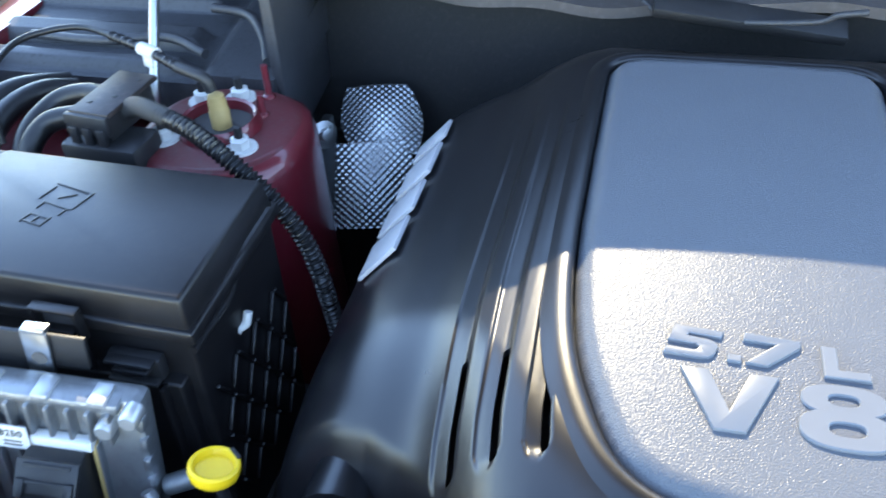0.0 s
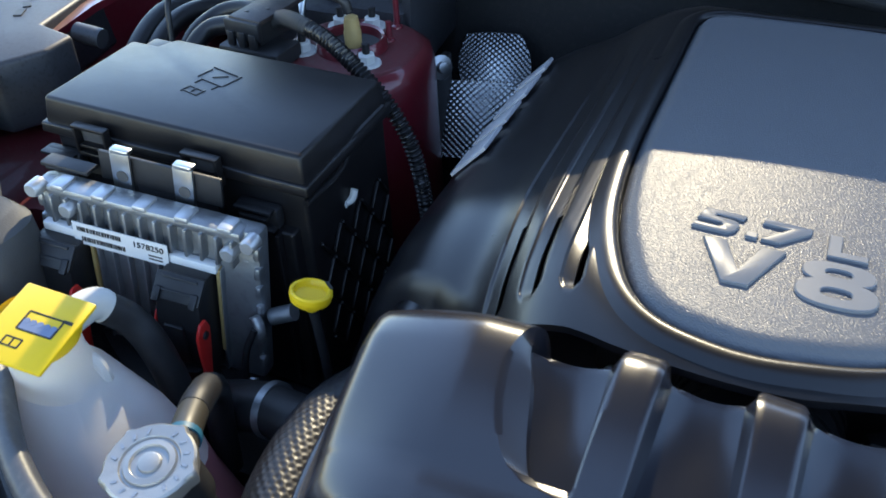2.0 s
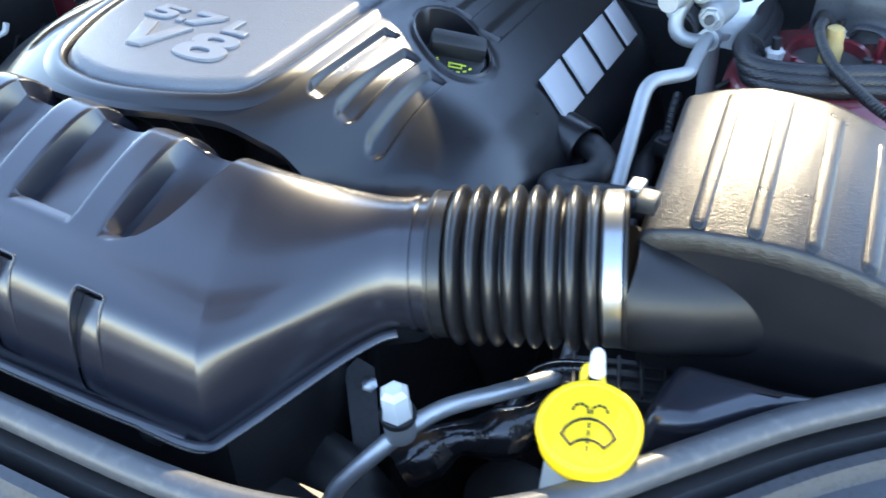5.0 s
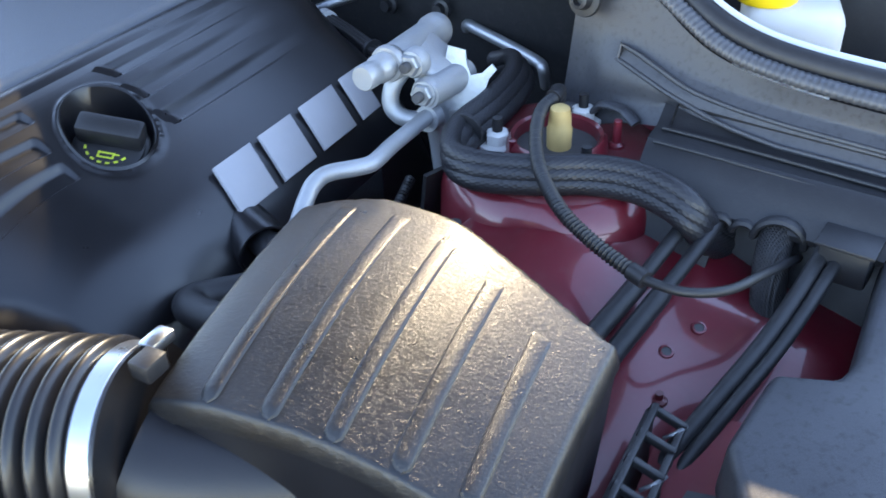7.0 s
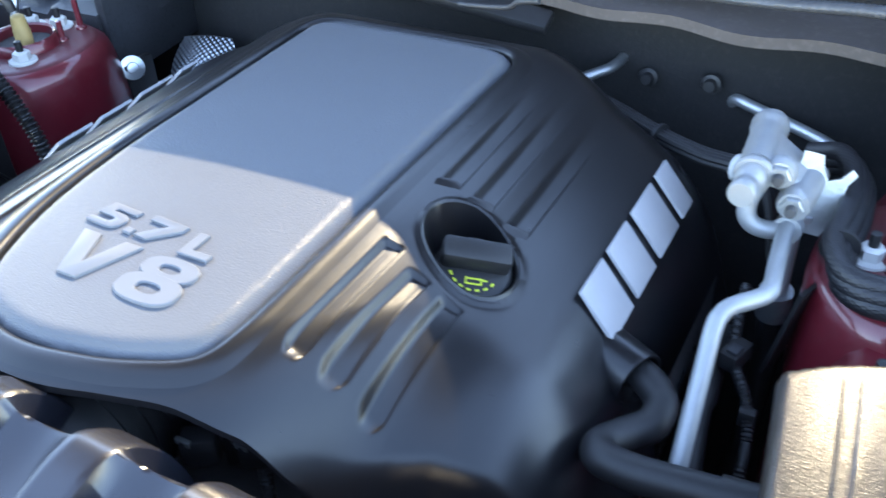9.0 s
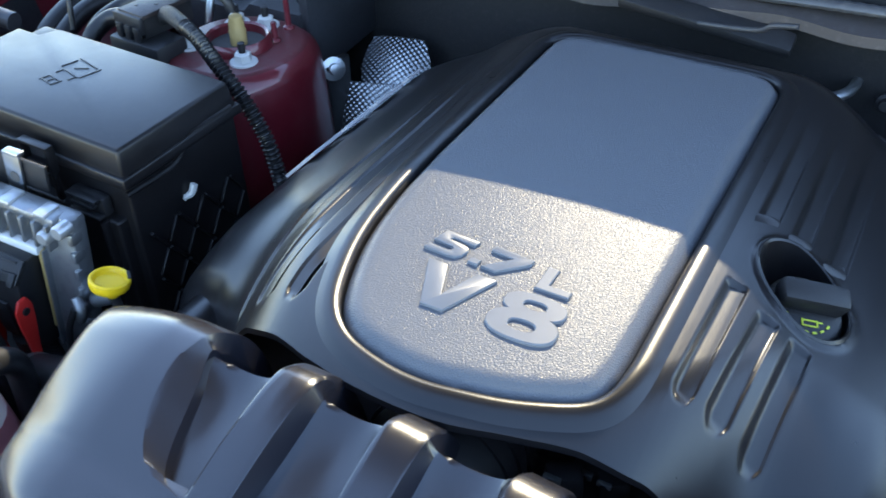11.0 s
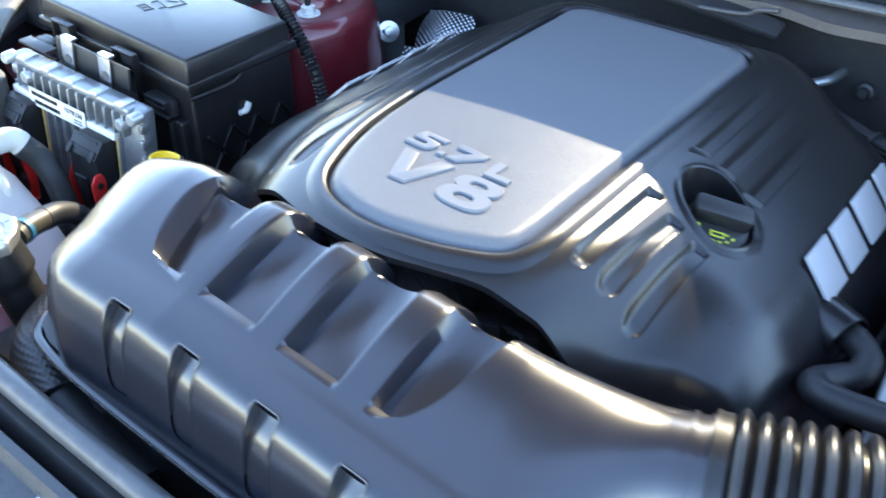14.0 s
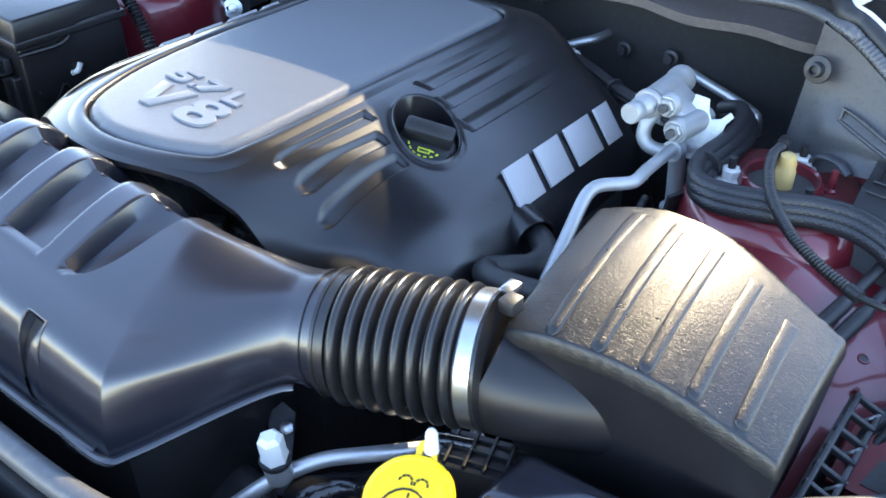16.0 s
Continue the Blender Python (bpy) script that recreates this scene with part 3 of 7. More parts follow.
def groove(s, y, y0, y1, depth, round_front=True, fade=0.0):
    """Depth of a groove: a steep wall on the panel's side, a tilted floor and a lower outer wall."""
    if y <= y0 or y >= y1:
        return 0.0
    w = math.sqrt(min(1.0, (y - y0) / 0.016)) if round_front else 1.0
    a = step(-0.0092 * w, -0.0034 * w, s)
    b = min(1.0, max(0.0, (0.0095 * w - s) / (0.0155 * w)))
    e = 1 - step(y1 - 0.004, y1, y) if not fade else 1 - step(y1 - fade, y1, y)
    q = step(y0, y0 + (0.014 if round_front else 0.003), y)
    return depth * a * (0.42 + 0.58 * b if b > 0.14 else b * 3.58) * e * q


# where the cover's flank folds down at its front
FOLD = [(0.150, 0.413), (0.164, 0.421), (0.180, 0.432), (0.194, 0.444), (0.210, 0.457), (0.229, 0.474), (0.255, 0.490), (0.290, 0.500), (0.36, 0.51)]


def nose(u, y):
    on = soft_min([0.40 + 4.6 * u * u, 0.585], 0.02)
    a = 2.6 + 6.0 * math.exp(-(u / 0.09) ** 2)
    fold = ramp(u, FOLD)
    return a * max(0.0, on - y) ** 2 + 45.0 * max(0.0, fold - y) ** 2 * step(0.150, 0.240, u)


def front_limit(u):
    return 0.075 * step(0.155, 0.290, u) + sum(ramp(abs(u + d), [(0, 0.006), (0.07, 0.0075), (0.108, 0.0115), (0.127, 0.0164), (0.164, 0.0315), (0.194, 0.046), (0.229, 0.045), (0.255, 0.040), (0.29, 0.05), (0.34, 0.09)]) for d in (-0.012, -0.006, 0.0, 0.006, 0.012)) / 5


WELL = Vector((0.160, 0.641))
WA = Vector((0.64, -0.77)).normalized()


def well_r(x, y):
    d = Vector((x, y)) - WELL
    a, b = d.dot(WA), d.dot(Vector((-WA.y, WA.x)))
    return math.hypot(a / 0.0425, b / 0.0345)


def rear_drop(u, y):
    back = 0.955 - 0.30 * max(0.0, u - 0.13)
    return 6.0 * max(0.0, y - back + 0.025) ** 2 + 14.0 * max(0.0, y - back) ** 2


def left_line(c, y):
    """Middle of a left groove: it bends towards the panel at its front."""
    return c + 0.006 * step(0.45, 0.62, y) - 0.004 * step(0.47, 0.42, y)


def capsule(x, y, cx, y0, y1, half):
    """Distance to the middle line of a long rounded groove, less its half width."""
    t = min(max(y, y0), y1)
    return math.hypot(x - cx, y - t) - half


def cover_warp(s, y):
    """Bends the columns along the grooves."""
    u = abs(s - CX)
    if s > CX:
        a = ramp(u, [(0.140, 0.0), (0.152, 0.0025), (0.166, 0.0025), (0.181, 0.0085), (0.225, 0.0080), (0.270, 0.0)])
        return s - a * (0.600 - min(max(y, 0.466), 0.600)) / 0.134
    a = ramp(u, [(0.100, 0.0), (0.118, 1.0), (0.202, 1.0), (0.250, 0.0)])
    return s - a * (left_line(0.0, y) - 0.006)


def cover_height(x, y, s):
    u, v = abs(x - CX), abs(s - CX)
    z = cross(u) - nose(u, y) - rear_drop(u, y)
    if x > CX:
        for c, y0, y1 in FLUTES:
            z -= groove(v - c, y, y0, y1, 0.0054)
        for c in RIB_R:
            z -= groove(v - c, y, 0.693, 0.90, 0.0046, False, 0.15)
    else:
        for c in RIB_L:
            z -= groove(v - c - 0.006, y, 0.424, 0.90, 0.0052, True, 0.24)
    r = well_r(x, y)
    z += 0.0025 * math.exp(-((r - 1.08) / 0.07) ** 2)
    return z


def keep_front(x, y):
    u = abs(x - CX)
    return front_limit(u) + (0.002 * step(0.02, 0.09, u) if x < CX else 0.0) - nose(u, y)


def keep_rear(x, y):
    u = abs(x - CX)
    return 0.062 - rear_drop(u, y)


def slot_cut(c):
    def g(x, y):
        return capsule(x, y, CX - left_line(c, y) + 0.0046, 0.434, 0.512, 0.0026)
    return g


cover = thing("engine_cover", (CX, 0.66, 0.86), "black moulded plastic engine cover with a graphite top panel", "engine cover")
shell = part("shell", sheet(span(CX - 0.362, CX - 0.209, 0.0032)[:-1] + span(CX - 0.209, CX - 0.117, 0.0011)[:-1] + span(CX - 0.117, 0.100, 0.0040)[:-1] + span(0.100, 0.190, 0.0011)[:-1] + span(0.190, CX + 0.362, 0.0032), span(0.30, 0.36, 0.0040)[:-1] + span(0.36, 0.62, 0.0020)[:-1] + span(0.62, 1.03, 0.0036), cover_height,
             [lambda x, y: panel_dist(x, y) - 0.019, keep_front, keep_rear, lambda x, y: well_r(x, y) - 1.0] + [slot_cut(c) for c in RIB_L], thick=0.006, warp=cover_warp), COVER, cover, smooth=38)

# raised rim round the top panel: rings at growing distance from its outline
loop = np.vstack([ring_pts, ring_pts[:1]])
run = np.concatenate([[0], np.cumsum(np.sqrt((np.diff(loop, axis=0) ** 2).sum(1)))])
at = np.linspace(0, run[-1], 321)[:-1]
loop = np.stack([np.interp(at, run, loop[:, 0]), np.interp(at, run, loop[:, 1])], 1)
for _ in range(6):
    loop = (np.roll(loop, 1, 0) + 2 * loop + np.roll(loop, -1, 0)) / 4
way = np.roll(loop, -1, 0) - np.roll(loop, 1, 0)
way /= np.sqrt((way ** 2).sum(1))[:, None]
if ((loop - loop.mean(0)) * np.stack([way[:, 1], -way[:, 0]], 1)).sum() < 0:
    way = -way
out = np.stack([way[:, 1], -way[:, 0]], 1)
rim = bmesh.new()
rows = []
for d, dz in ((-0.004, -0.014), (0.0004, -0.012), (0.0010, -0.0005), (0.0030, 0.0022), (0.0070, 0.0030), (0.0115, 0.0030), (0.0150, 0.0020), (0.0190, 0.0004), (0.0235, -0.0012)):
    row = []
    for (x, y), o in zip(loop, out):
        px, py = x + o[0] * d, y + o[1] * d
        u = abs(px - CX)
        row.append(rim.verts.new((px, py, cross(u) - nose(u, py) - rear_drop(u, py) + dz)))
    rows.append(row)
for a, b in zip(rows, rows[1:]):
    for k in range(len(a)):
        j = (k + 1) % len(a)
        rim.faces.new((a[k], a[j], b[j], b[k]))
bmesh.ops.recalc_face_normals(rim, faces=rim.faces[:])
part("panel_rim", rim, COVER, shell, "raised rim round the top panel", smooth=60)

# oil filler well: a cup sunk into the cover
cup = bmesh.new()
rows = []
for r, dz in ((1.075, 0.0), (1.03, 0.002), (0.995, 0.001), (0.985, -0.010), (0.965, -0.030), (0.93, -0.042), (0.5, -0.044), (0.05, -0.044)):
    row = []
    for k in range(48):
        a = 2 * math.pi * k / 48
        p = WELL + WA * (0.0425 * r * math.cos(a)) + Vector((-WA.y, WA.x)) * (0.0345 * r * math.sin(a))
        top = ramp(abs(p.x - CX), CROSS) - nose(abs(p.x - CX), p.y) + 0.0022 + dz
        flat_z = 1.022 - 0.42 * (p.x - 0.150)
        row.append(cup.verts.new((p.x, p.y, (top if dz >= 0 else flat_z + dz))))
    rows.append(row)
for a, b in zip(rows, rows[1:]):
    for k in range(48):
        cup.faces.new((a[k], a[(k + 1) % 48], b[(k + 1) % 48], b[k]))
bmesh.ops.recalc_face_normals(cup, faces=cup.faces[:])
part("filler_well", cup, COVER, shell)


def lid_height(x, y):
    d = -panel_dist(x, y)
    return 1.0590 - 0.16 * ((x - CX) ** 2) - 0.0095 * (1 - step(0.0, 0.013, d)) ** 1.5 - 0.02 * max(0, 0.47 - y) ** 1.3


lid_xs = span(CX - 0.1290, CX + 0.1215, 0.0045)
top_panel = part("top_panel", sheet(lid_xs, span(PY0 - 0.002, PY1 - 0.001, 0.0045), lid_height, [lambda x, y: -panel_dist(x, y) - 0.0006], thick=0.008), PANEL, cover, "grained graphite-coloured top panel", smooth=60)

# small raised chips ahead of the rear grooves on the cover's side
for c in RIB_R:
    bm = bmesh.new()
    pts = []
    for yy, dz, half in ((0.6835, -0.0006, 0.0088), (0.6900, 0.0022, 0.0094), (0.6935, 0.0022, 0.0080), (0.6938, -0.0040, 0.0080)):
        pts.append([bm.verts.new((CX + c + q * half, yy + 0.0040 * q, cross(c + q * half) + dz * (1 - 0.55 * (q > 0.5)))) for q in (-1, -0.4, 0.4, 1)])
    for a, b in zip(pts, pts[1:]):
        for k in range(3):
            bm.faces.new((a[k], a[k + 1], b[k + 1], b[k]))
    bmesh.ops.recalc_face_normals(bm, faces=bm.faces[:])
    part("vent_lip", bm, COVER, shell, smooth=25)

# raised lettering on the panel
GLYPHS = {"5": [(0.07, 1), (1, 1), (0.97, 0.77), (0.38, 0.77), (0.36, 0.67), (0.74, 0.66), (0.90, 0.60), (0.96, 0.46), (0.93, 0.20), (0.82, 0.05), (0.64, 0), (0, 0), (0.02, 0.23), (0.54, 0.23), (0.61, 0.29), (0.61, 0.37), (0.55, 0.43), (0.02, 0.43)],
          ".": [(0, 0), (1, 0), (1, 1), (0, 1)], "7": [(0, 1), (1, 1), (1, 0.78), (0.50, 0), (0.12, 0), (0.58, 0.74), (0, 0.74)],
          "L": [(0, 1), (0.34, 1), (0.34, 0.27), (1, 0.27), (1, 0), (0, 0)], "V": [(0, 1), (0.29, 1), (0.50, 0.33), (0.71, 1), (1, 1), (0.655, 0), (0.345, 0)]}
for text, x, y, w, h in (("5", -0.0850, 0.5240, 0.033, 0.0270), (".", -0.0605, 0.5135, 0.0085, 0.0062), ("7", -0.0390, 0.5230, 0.034, 0.0270), ("L", 0.0050, 0.5205, 0.0270, 0.0265), ("V", -0.0635, 0.4775, 0.0580, 0.0470)):
    m = pose(x, y, lid_height(x, y) - 0.0005, 0, 0, -5 if text in "5.7" else 0)
    shape = [((a - 0.5 + (0.05 * (b - 0.5) if text in "57" else 0)) * w, (b - 0.5) * h) for a, b in GLYPHS[text]]
    part("letter", prism(shape, 0.0030, m, 0.0008), LETTER, top_panel, smooth=25)

# the figure eight: two stacked loops, the lower one larger
figure = bmesh.new()
for cy, rx, ry, hx, hy, top in ((-0.0108, 0.0265, 0.0150, 0.0098, 0.0052, 0.0028), (0.0118, 0.0240, 0.0126, 0.0085, 0.0043, 0.0026)):
    rings = []
    for ax, ay, z in ((rx, ry, -0.001), (rx, ry, top - 0.0008), (rx - 0.0008, ry - 0.0008, top), (hx + 0.0008, hy + 0.0008, top), (hx, hy, top - 0.0008), (hx, hy, -0.001)):
        row = []
        for k in range(48):
            w = 2 * math.pi * k / 48
            c, d = math.cos(w), math.sin(w)
            n = (abs(c) ** 2.5 + abs(d) ** 2.5) ** (-1 / 2.5)
            row.append(figure.verts.new((ax * c * n, cy + ay * d * n, z)))
        rings.append(row)
    for p, q in zip(rings, rings[1:]):
        for k in range(48):
            j = (k + 1) % 48
            figure.faces.new((p[k], p[j], q[j], q[k]))
bmesh.ops.recalc_face_normals(figure, faces=figure.faces[:])
bmesh.ops.transform(figure, matrix=pose(0.0010, 0.4775, lid_height(0.0010, 0.4775) - 0.0005), verts=figure.verts)
part("letter", figure, LETTER, top_panel, smooth=25)

# maker's emblem on each flank: four slanted silver blocks
for side in (1, -1):
    for k in range(4):
        y0 = 0.667 + k * 0.0605
        length = (0.048, 0.046, 0.052, 0.030)[k]
        if k == 3:
            y0 -= -0.006
        top, low = 0.283, 0.3155
        a = Vector((CX + side * top, 0, 0.9905))
        b = Vector((CX + side * low, 0, 0.9585))
        out = Vector((side * 0.70, 0, 0.71))
        m = axes((a.x, y0, a.z), (0, 1, 0), out)
        h = (b - a).length * (-1 if side > 0 else 1)
        lean = -0.010
        notch = 0.34 * length
        outline = [(0, 0), (length, 0), (length + lean, h), (lean, h)]
        plate = prism(outline if side < 0 else outline[::-1], 0.0035, m, 0.0006)
        emblem = part("emblem_block", plate, EMBLEM, shell, "plain slanted silver emblem block")

# curved ears at the cover's front corners
for sx, ex, ey in ((1, 0.222, 0.500), (-1, -0.315, 0.478)):
    bm = bmesh.new()
    rows = []
    for i in range(9):
        a = i / 8
        row = []
        for k in range(9):
            b = math.pi * k / 8
            rr = 0.030 - 0.004 * a
            row.append(bm.verts.new((ex + rr * math.cos(b), ey - 0.030 + 0.055 * a, 0.918 + 0.9 * rr * math.sin(b) + 0.006 * a)))
        rows.append(row)
    for p, q in zip(rows, rows[1:]):
        for k in range(8):
            bm.faces.new((p[k], p[k + 1], q[k + 1], q[k]))
    bm.faces.new(rows[0])
    part("side_ear", bm, COVER, cover)

# oil cap
cap_m = axes((0.161, 0.636, 1.000), (0.86, 0.46, -0.28), (0.36, -0.26, 0.90))
oil = thing("oil_filler_cap", (0.161, 0.640, 0.97), "black ribbed oil filler cap with yellow-green print", "oil cap")
oil_body = part("cap", lathe([(0.0, 0.0), (0.031, 0.0), (0.0325, 0.003), (0.0325, 0.010), (0.030, 0.013), (0.028, 0.0135), (0.0275, 0.0165), (0.025, 0.0175), (0.0, 0.0175)], cap_m, 40), BLACK, oil)
grip = box((0, 0.008, 0.025), (0.054, 0.020, 0.020), None, 0.004)
bmesh.ops.transform(grip, matrix=cap_m, verts=grip.verts)
part("grip", grip, BLACK, oil)
for k in range(7):
    a = radians(-160 + 20 * k)
    p = Vector((0.019 * math.cos(a), 0.019 * math.sin(a), 0.0182))
    mark = box(p, (0.0034, 0.0018, 0.0006), Matrix.Rotation(a + math.pi / 2, 4, "Z"))
    bmesh.ops.transform(mark, matrix=cap_m, verts=mark.verts)
    part("print_mark", mark, GREEN_INK, oil_body)
for cx, cy, w, h in ((0, -0.0105, 0.013, 0.0012), (0, -0.0060, 0.013, 0.0012), (-0.006, -0.008, 0.0013, 0.006), (0.006, -0.008, 0.0013, 0.006), (0.0085, -0.0065, 0.004, 0.0012)):
    mark = box((cx, cy - 0.003, 0.0182), (w, h, 0.0006))
    bmesh.ops.transform(mark, matrix=cap_m, verts=mark.verts)
    part("print_mark", mark, GREEN_INK, oil_body)

# ---- intake resonator ahead of the engine ----
SEAM = 0.930
AX0, AX1 = Vector((0.268, 0.369, 0.983)), Vector((0.405, 0.411, 0.995))
AXD = (AX1 - AX0).normalized()
VENTS = (-0.138, -0.058, 0.024, 0.105)


FACE = [(0.1925, 0.916), (0.1932, 0.932), (0.1945, 0.958), (0.1965, 0.982), (0.1995, 1.002), (0.2040, 1.0165), (0.2105, 1.0270), (0.2210, 1.0335), (0.2350, 1.0382), (0.2500, 1.0425), (0.2750, 1.0530), (0.3000, 1.0620),
        (0.3200, 1.0675), (0.3350, 1.0700), (0.3480, 1.0695), (0.3600, 1.0640), (0.3720, 1.0530), (0.3830, 1.0370), (0.3920, 1.0150), (0.3990, 0.9850), (0.4040, 0.9300), (0.4048, 0.916)]
face_line = [(p.x, p.y) for p in curve_points([(y, z, 0) for y, z in FACE], 8)]


def body_top(y):
    """The shell's section from the front seam over its crest to the rear seam."""
    return ramp(y, face_line)


def reso_body(x, y):
    pull = 0.030 * step(-0.215, -0.300, x)
    top = body_top(y - pull if y < 0.26 else y - pull * max(0.0, (0.33 - y) / 0.07)) - 0.09 * max(0, x + 0.10)
    top -= 0.9 * max(0.0, -0.20 - x) ** 1.5
    left = SEAM + (x - ramp(y, [(0.20, -0.290), (0.23, -0.303), (0.28, -0.317), (0.33, -0.326), (0.40, -0.332)])) * 2.6
    return soft_min([top, left], 0.0075)


# lines across the top that bound the sunken bays: their way from front to rear
FRONT = 0.2515
LINES = [(-0.345, None), (-0.134, ((0.2515, -0.118), (0.2535, -0.138), (0.258, -0.150), (0.264, -0.158), (0.277, -0.167), (0.296, -0.1745), (0.322, -0.179), (0.345, -0.176), (0.37, -0.170))),
         (-0.122, ((0.2515, -0.1165), (0.256, -0.132), (0.264, -0.141), (0.280, -0.148), (0.300, -0.1535), (0.320, -0.159), (0.345, -0.168), (0.37, -0.164))),
         (-0.118, ((0.2515, -0.116), (0.26, -0.119), (0.345, -0.119))), (-0.115, ((0.2515, -0.1145), (0.26, -0.1145), (0.345, -0.1105))),
         (-0.092, ((0.2515, -0.091), (0.345, -0.089))), (-0.0880, ((0.2515, -0.0885), (0.26, -0.0865), (0.345, -0.081))),
         (-0.0340, ((0.2515, -0.0325), (0.26, -0.0345), (0.345, -0.038))), (-0.0300, ((0.2515, -0.030), (0.345, -0.030))),
         (-0.0065, ((0.2515, -0.0065), (0.345, -0.0065))), (-0.0025, ((0.2515, -0.0040), (0.26, -0.0020), (0.345, 0.0010))),
         (0.0500, ((0.2515, 0.0515), (0.26, 0.0495), (0.345, 0.046))), (0.0540, ((0.2515, 0.054), (0.345, 0.054))),
         (0.0790, ((0.2515, 0.079), (0.345, 0.079))), (0.0830, ((0.2515, 0.0815), (0.26, 0.0830), (0.345, 0.0865))),
         (0.0890, ((0.2515, 0.0870), (0.256, 0.094), (0.265, 0.1055), (0.285, 0.117), (0.312, 0.1235), (0.352, 0.1275), (0.37, 0.1275))),
         (0.0940, ((0.2515, 0.0930), (0.256, 0.100), (0.265, 0.1105), (0.285, 0.122), (0.312, 0.1285), (0.352, 0.1325), (0.37, 0.1325))), (0.262, None)]
FLOORS = ((-0.122, -0.118), (-0.0880, -0.0340), (-0.0025, 0.0500), (0.0830, 0.0890))
WALLS = ((-0.134, -0.122, 1), (-0.118, -0.115, -1), (-0.092, -0.0880, 1), (-0.0340, -0.0300, -1), (-0.0065, -0.0025, 1), (0.0500, 0.0540, -1), (0.0790, 0.0830, 1), (0.0890, 0.0940, -1))


def reso_warp(s, y):
    w = step(0.2345, 0.2505, y)
    return s * (1 - w) + reso_lines(s, y) * w


def reso_lines(s, y):
    for (s0, w0), (s1, w1) in zip(LINES, LINES[1:]):
        if s <= s1 + 1e-9:
            f = (s - s0) / (s1 - s0)
            a = glide(y, w0) if w0 else s0
            b = glide(y, w1) if w1 else s1
            return a * (1 - f) + b * f
    return s


def funnel_x(y):
    """Where the body ends and the funnel to the neck begins."""
    return ramp(y, [(0.190, 0.2030), (0.2000, 0.2000), (0.215, 0.1940), (0.235, 0.1850), (0.26, 0.1740), (0.30, 0.1600), (0.34, 0.1500), (0.41, 0.1450)])


def sink(s):
    """How far a column lies down in a bay, and where across it."""
    for a, b in FLOORS:
        if a - 1e-9 <= s <= b + 1e-9:
            return 1.0, (s - a) / (b - a)
    for a, b, way in WALLS:
        if a < s < b:
            f = (s - a) / (b - a) if way > 0 else (b - s) / (b - a)
            if b - a > 0.006:
                return (0.52 * f / 0.90 if f < 0.90 else 0.52 + 0.48 * (f - 0.90) / 0.10), 0.0
            return (0.06 * f / 0.30 if f < 0.30 else 0.06 + 0.94 * (f - 0.30) / 0.70), (0.0 if way > 0 else 1.0)
    return 0.0, 0.5


def vent_box(x, y, c):
    """Distance to a tall round-topped opening in the front face."""
    qx, qy = abs(x - c) - 0.0087, max((0.1950 - y) * 5, (y - 0.2130) * 1.3)
    return math.hypot(max(qx, 0), max(qy, 0)) + min(max(qx, qy), 0.0) - 0.0042


LIP, DROP = 0.0085, 0.0093


def reso_height(x, y, s):
    z = reso_body(x, y)
    if y > FRONT + 1e-6:
        k, f = sink(s)
        if k > 0:
            slope = 1.0275 + 0.19 * (y - 0.25) + 1.25 * (y - 0.25) ** 2 - 0.07 * max(0, x + 0.10) - 0.16 * max(0, x - 0.085) - 0.0065 * 4 * f * (1 - f) * step(0.270, 0.345, y)
            floor_z = soft_min([slope, 1.056 + (0.3490 - 0.05 * max(0.0, -x - 0.1) + 0.03 * max(0.0, x) - y) * 2.6], 0.0015)
            d = y - FRONT
            lip_z = reso_body(x, FRONT) - 0.0010 * d / LIP
            low = lip_z if d <= LIP + 1e-6 else floor_z
            z += (min(low, z) - z) * k
    return z


marks = sorted([k[0] for k in LINES] + [a + 0.90 * (b - a) if b - a > 0.006 else (a + 0.30 * (b - a) if w > 0 else b - 0.30 * (b - a)) for a, b, w in WALLS] + [c + d for c in VENTS for d in (-0.0129, -0.0095, 0.0095, 0.0129)])
reso_xs = [marks[0]]
for m0, m1 in zip(marks, marks[1:]):
    n = max(1, math.ceil((m1 - m0) / 0.0030))
    if any(a - 1e-6 <= m0 and m1 <= b + 1e-6 for a, b in ((-0.122, -0.118), (0.0830, 0.0890))):
        n = 12
    if any(a - 1e-6 <= m0 and m1 <= b + 1e-6 and b - a < 0.006 for a, b, w in WALLS):
        n = 1
    reso_xs += [m0 + (m1 - m0) * (k + 1) / n for k in range(n)]
reso_ys = span(0.1926, 0.1990, 0.0004)[:-1] + span(0.199, 0.2220, 0.0007)[:-1] + span(0.222, FRONT, 0.0018) + [FRONT + LIP * 0.5, FRONT + LIP, FRONT + DROP] + span(FRONT + 0.0110, 0.395, 0.0025) + span(0.3958, 0.4047, 0.0008)

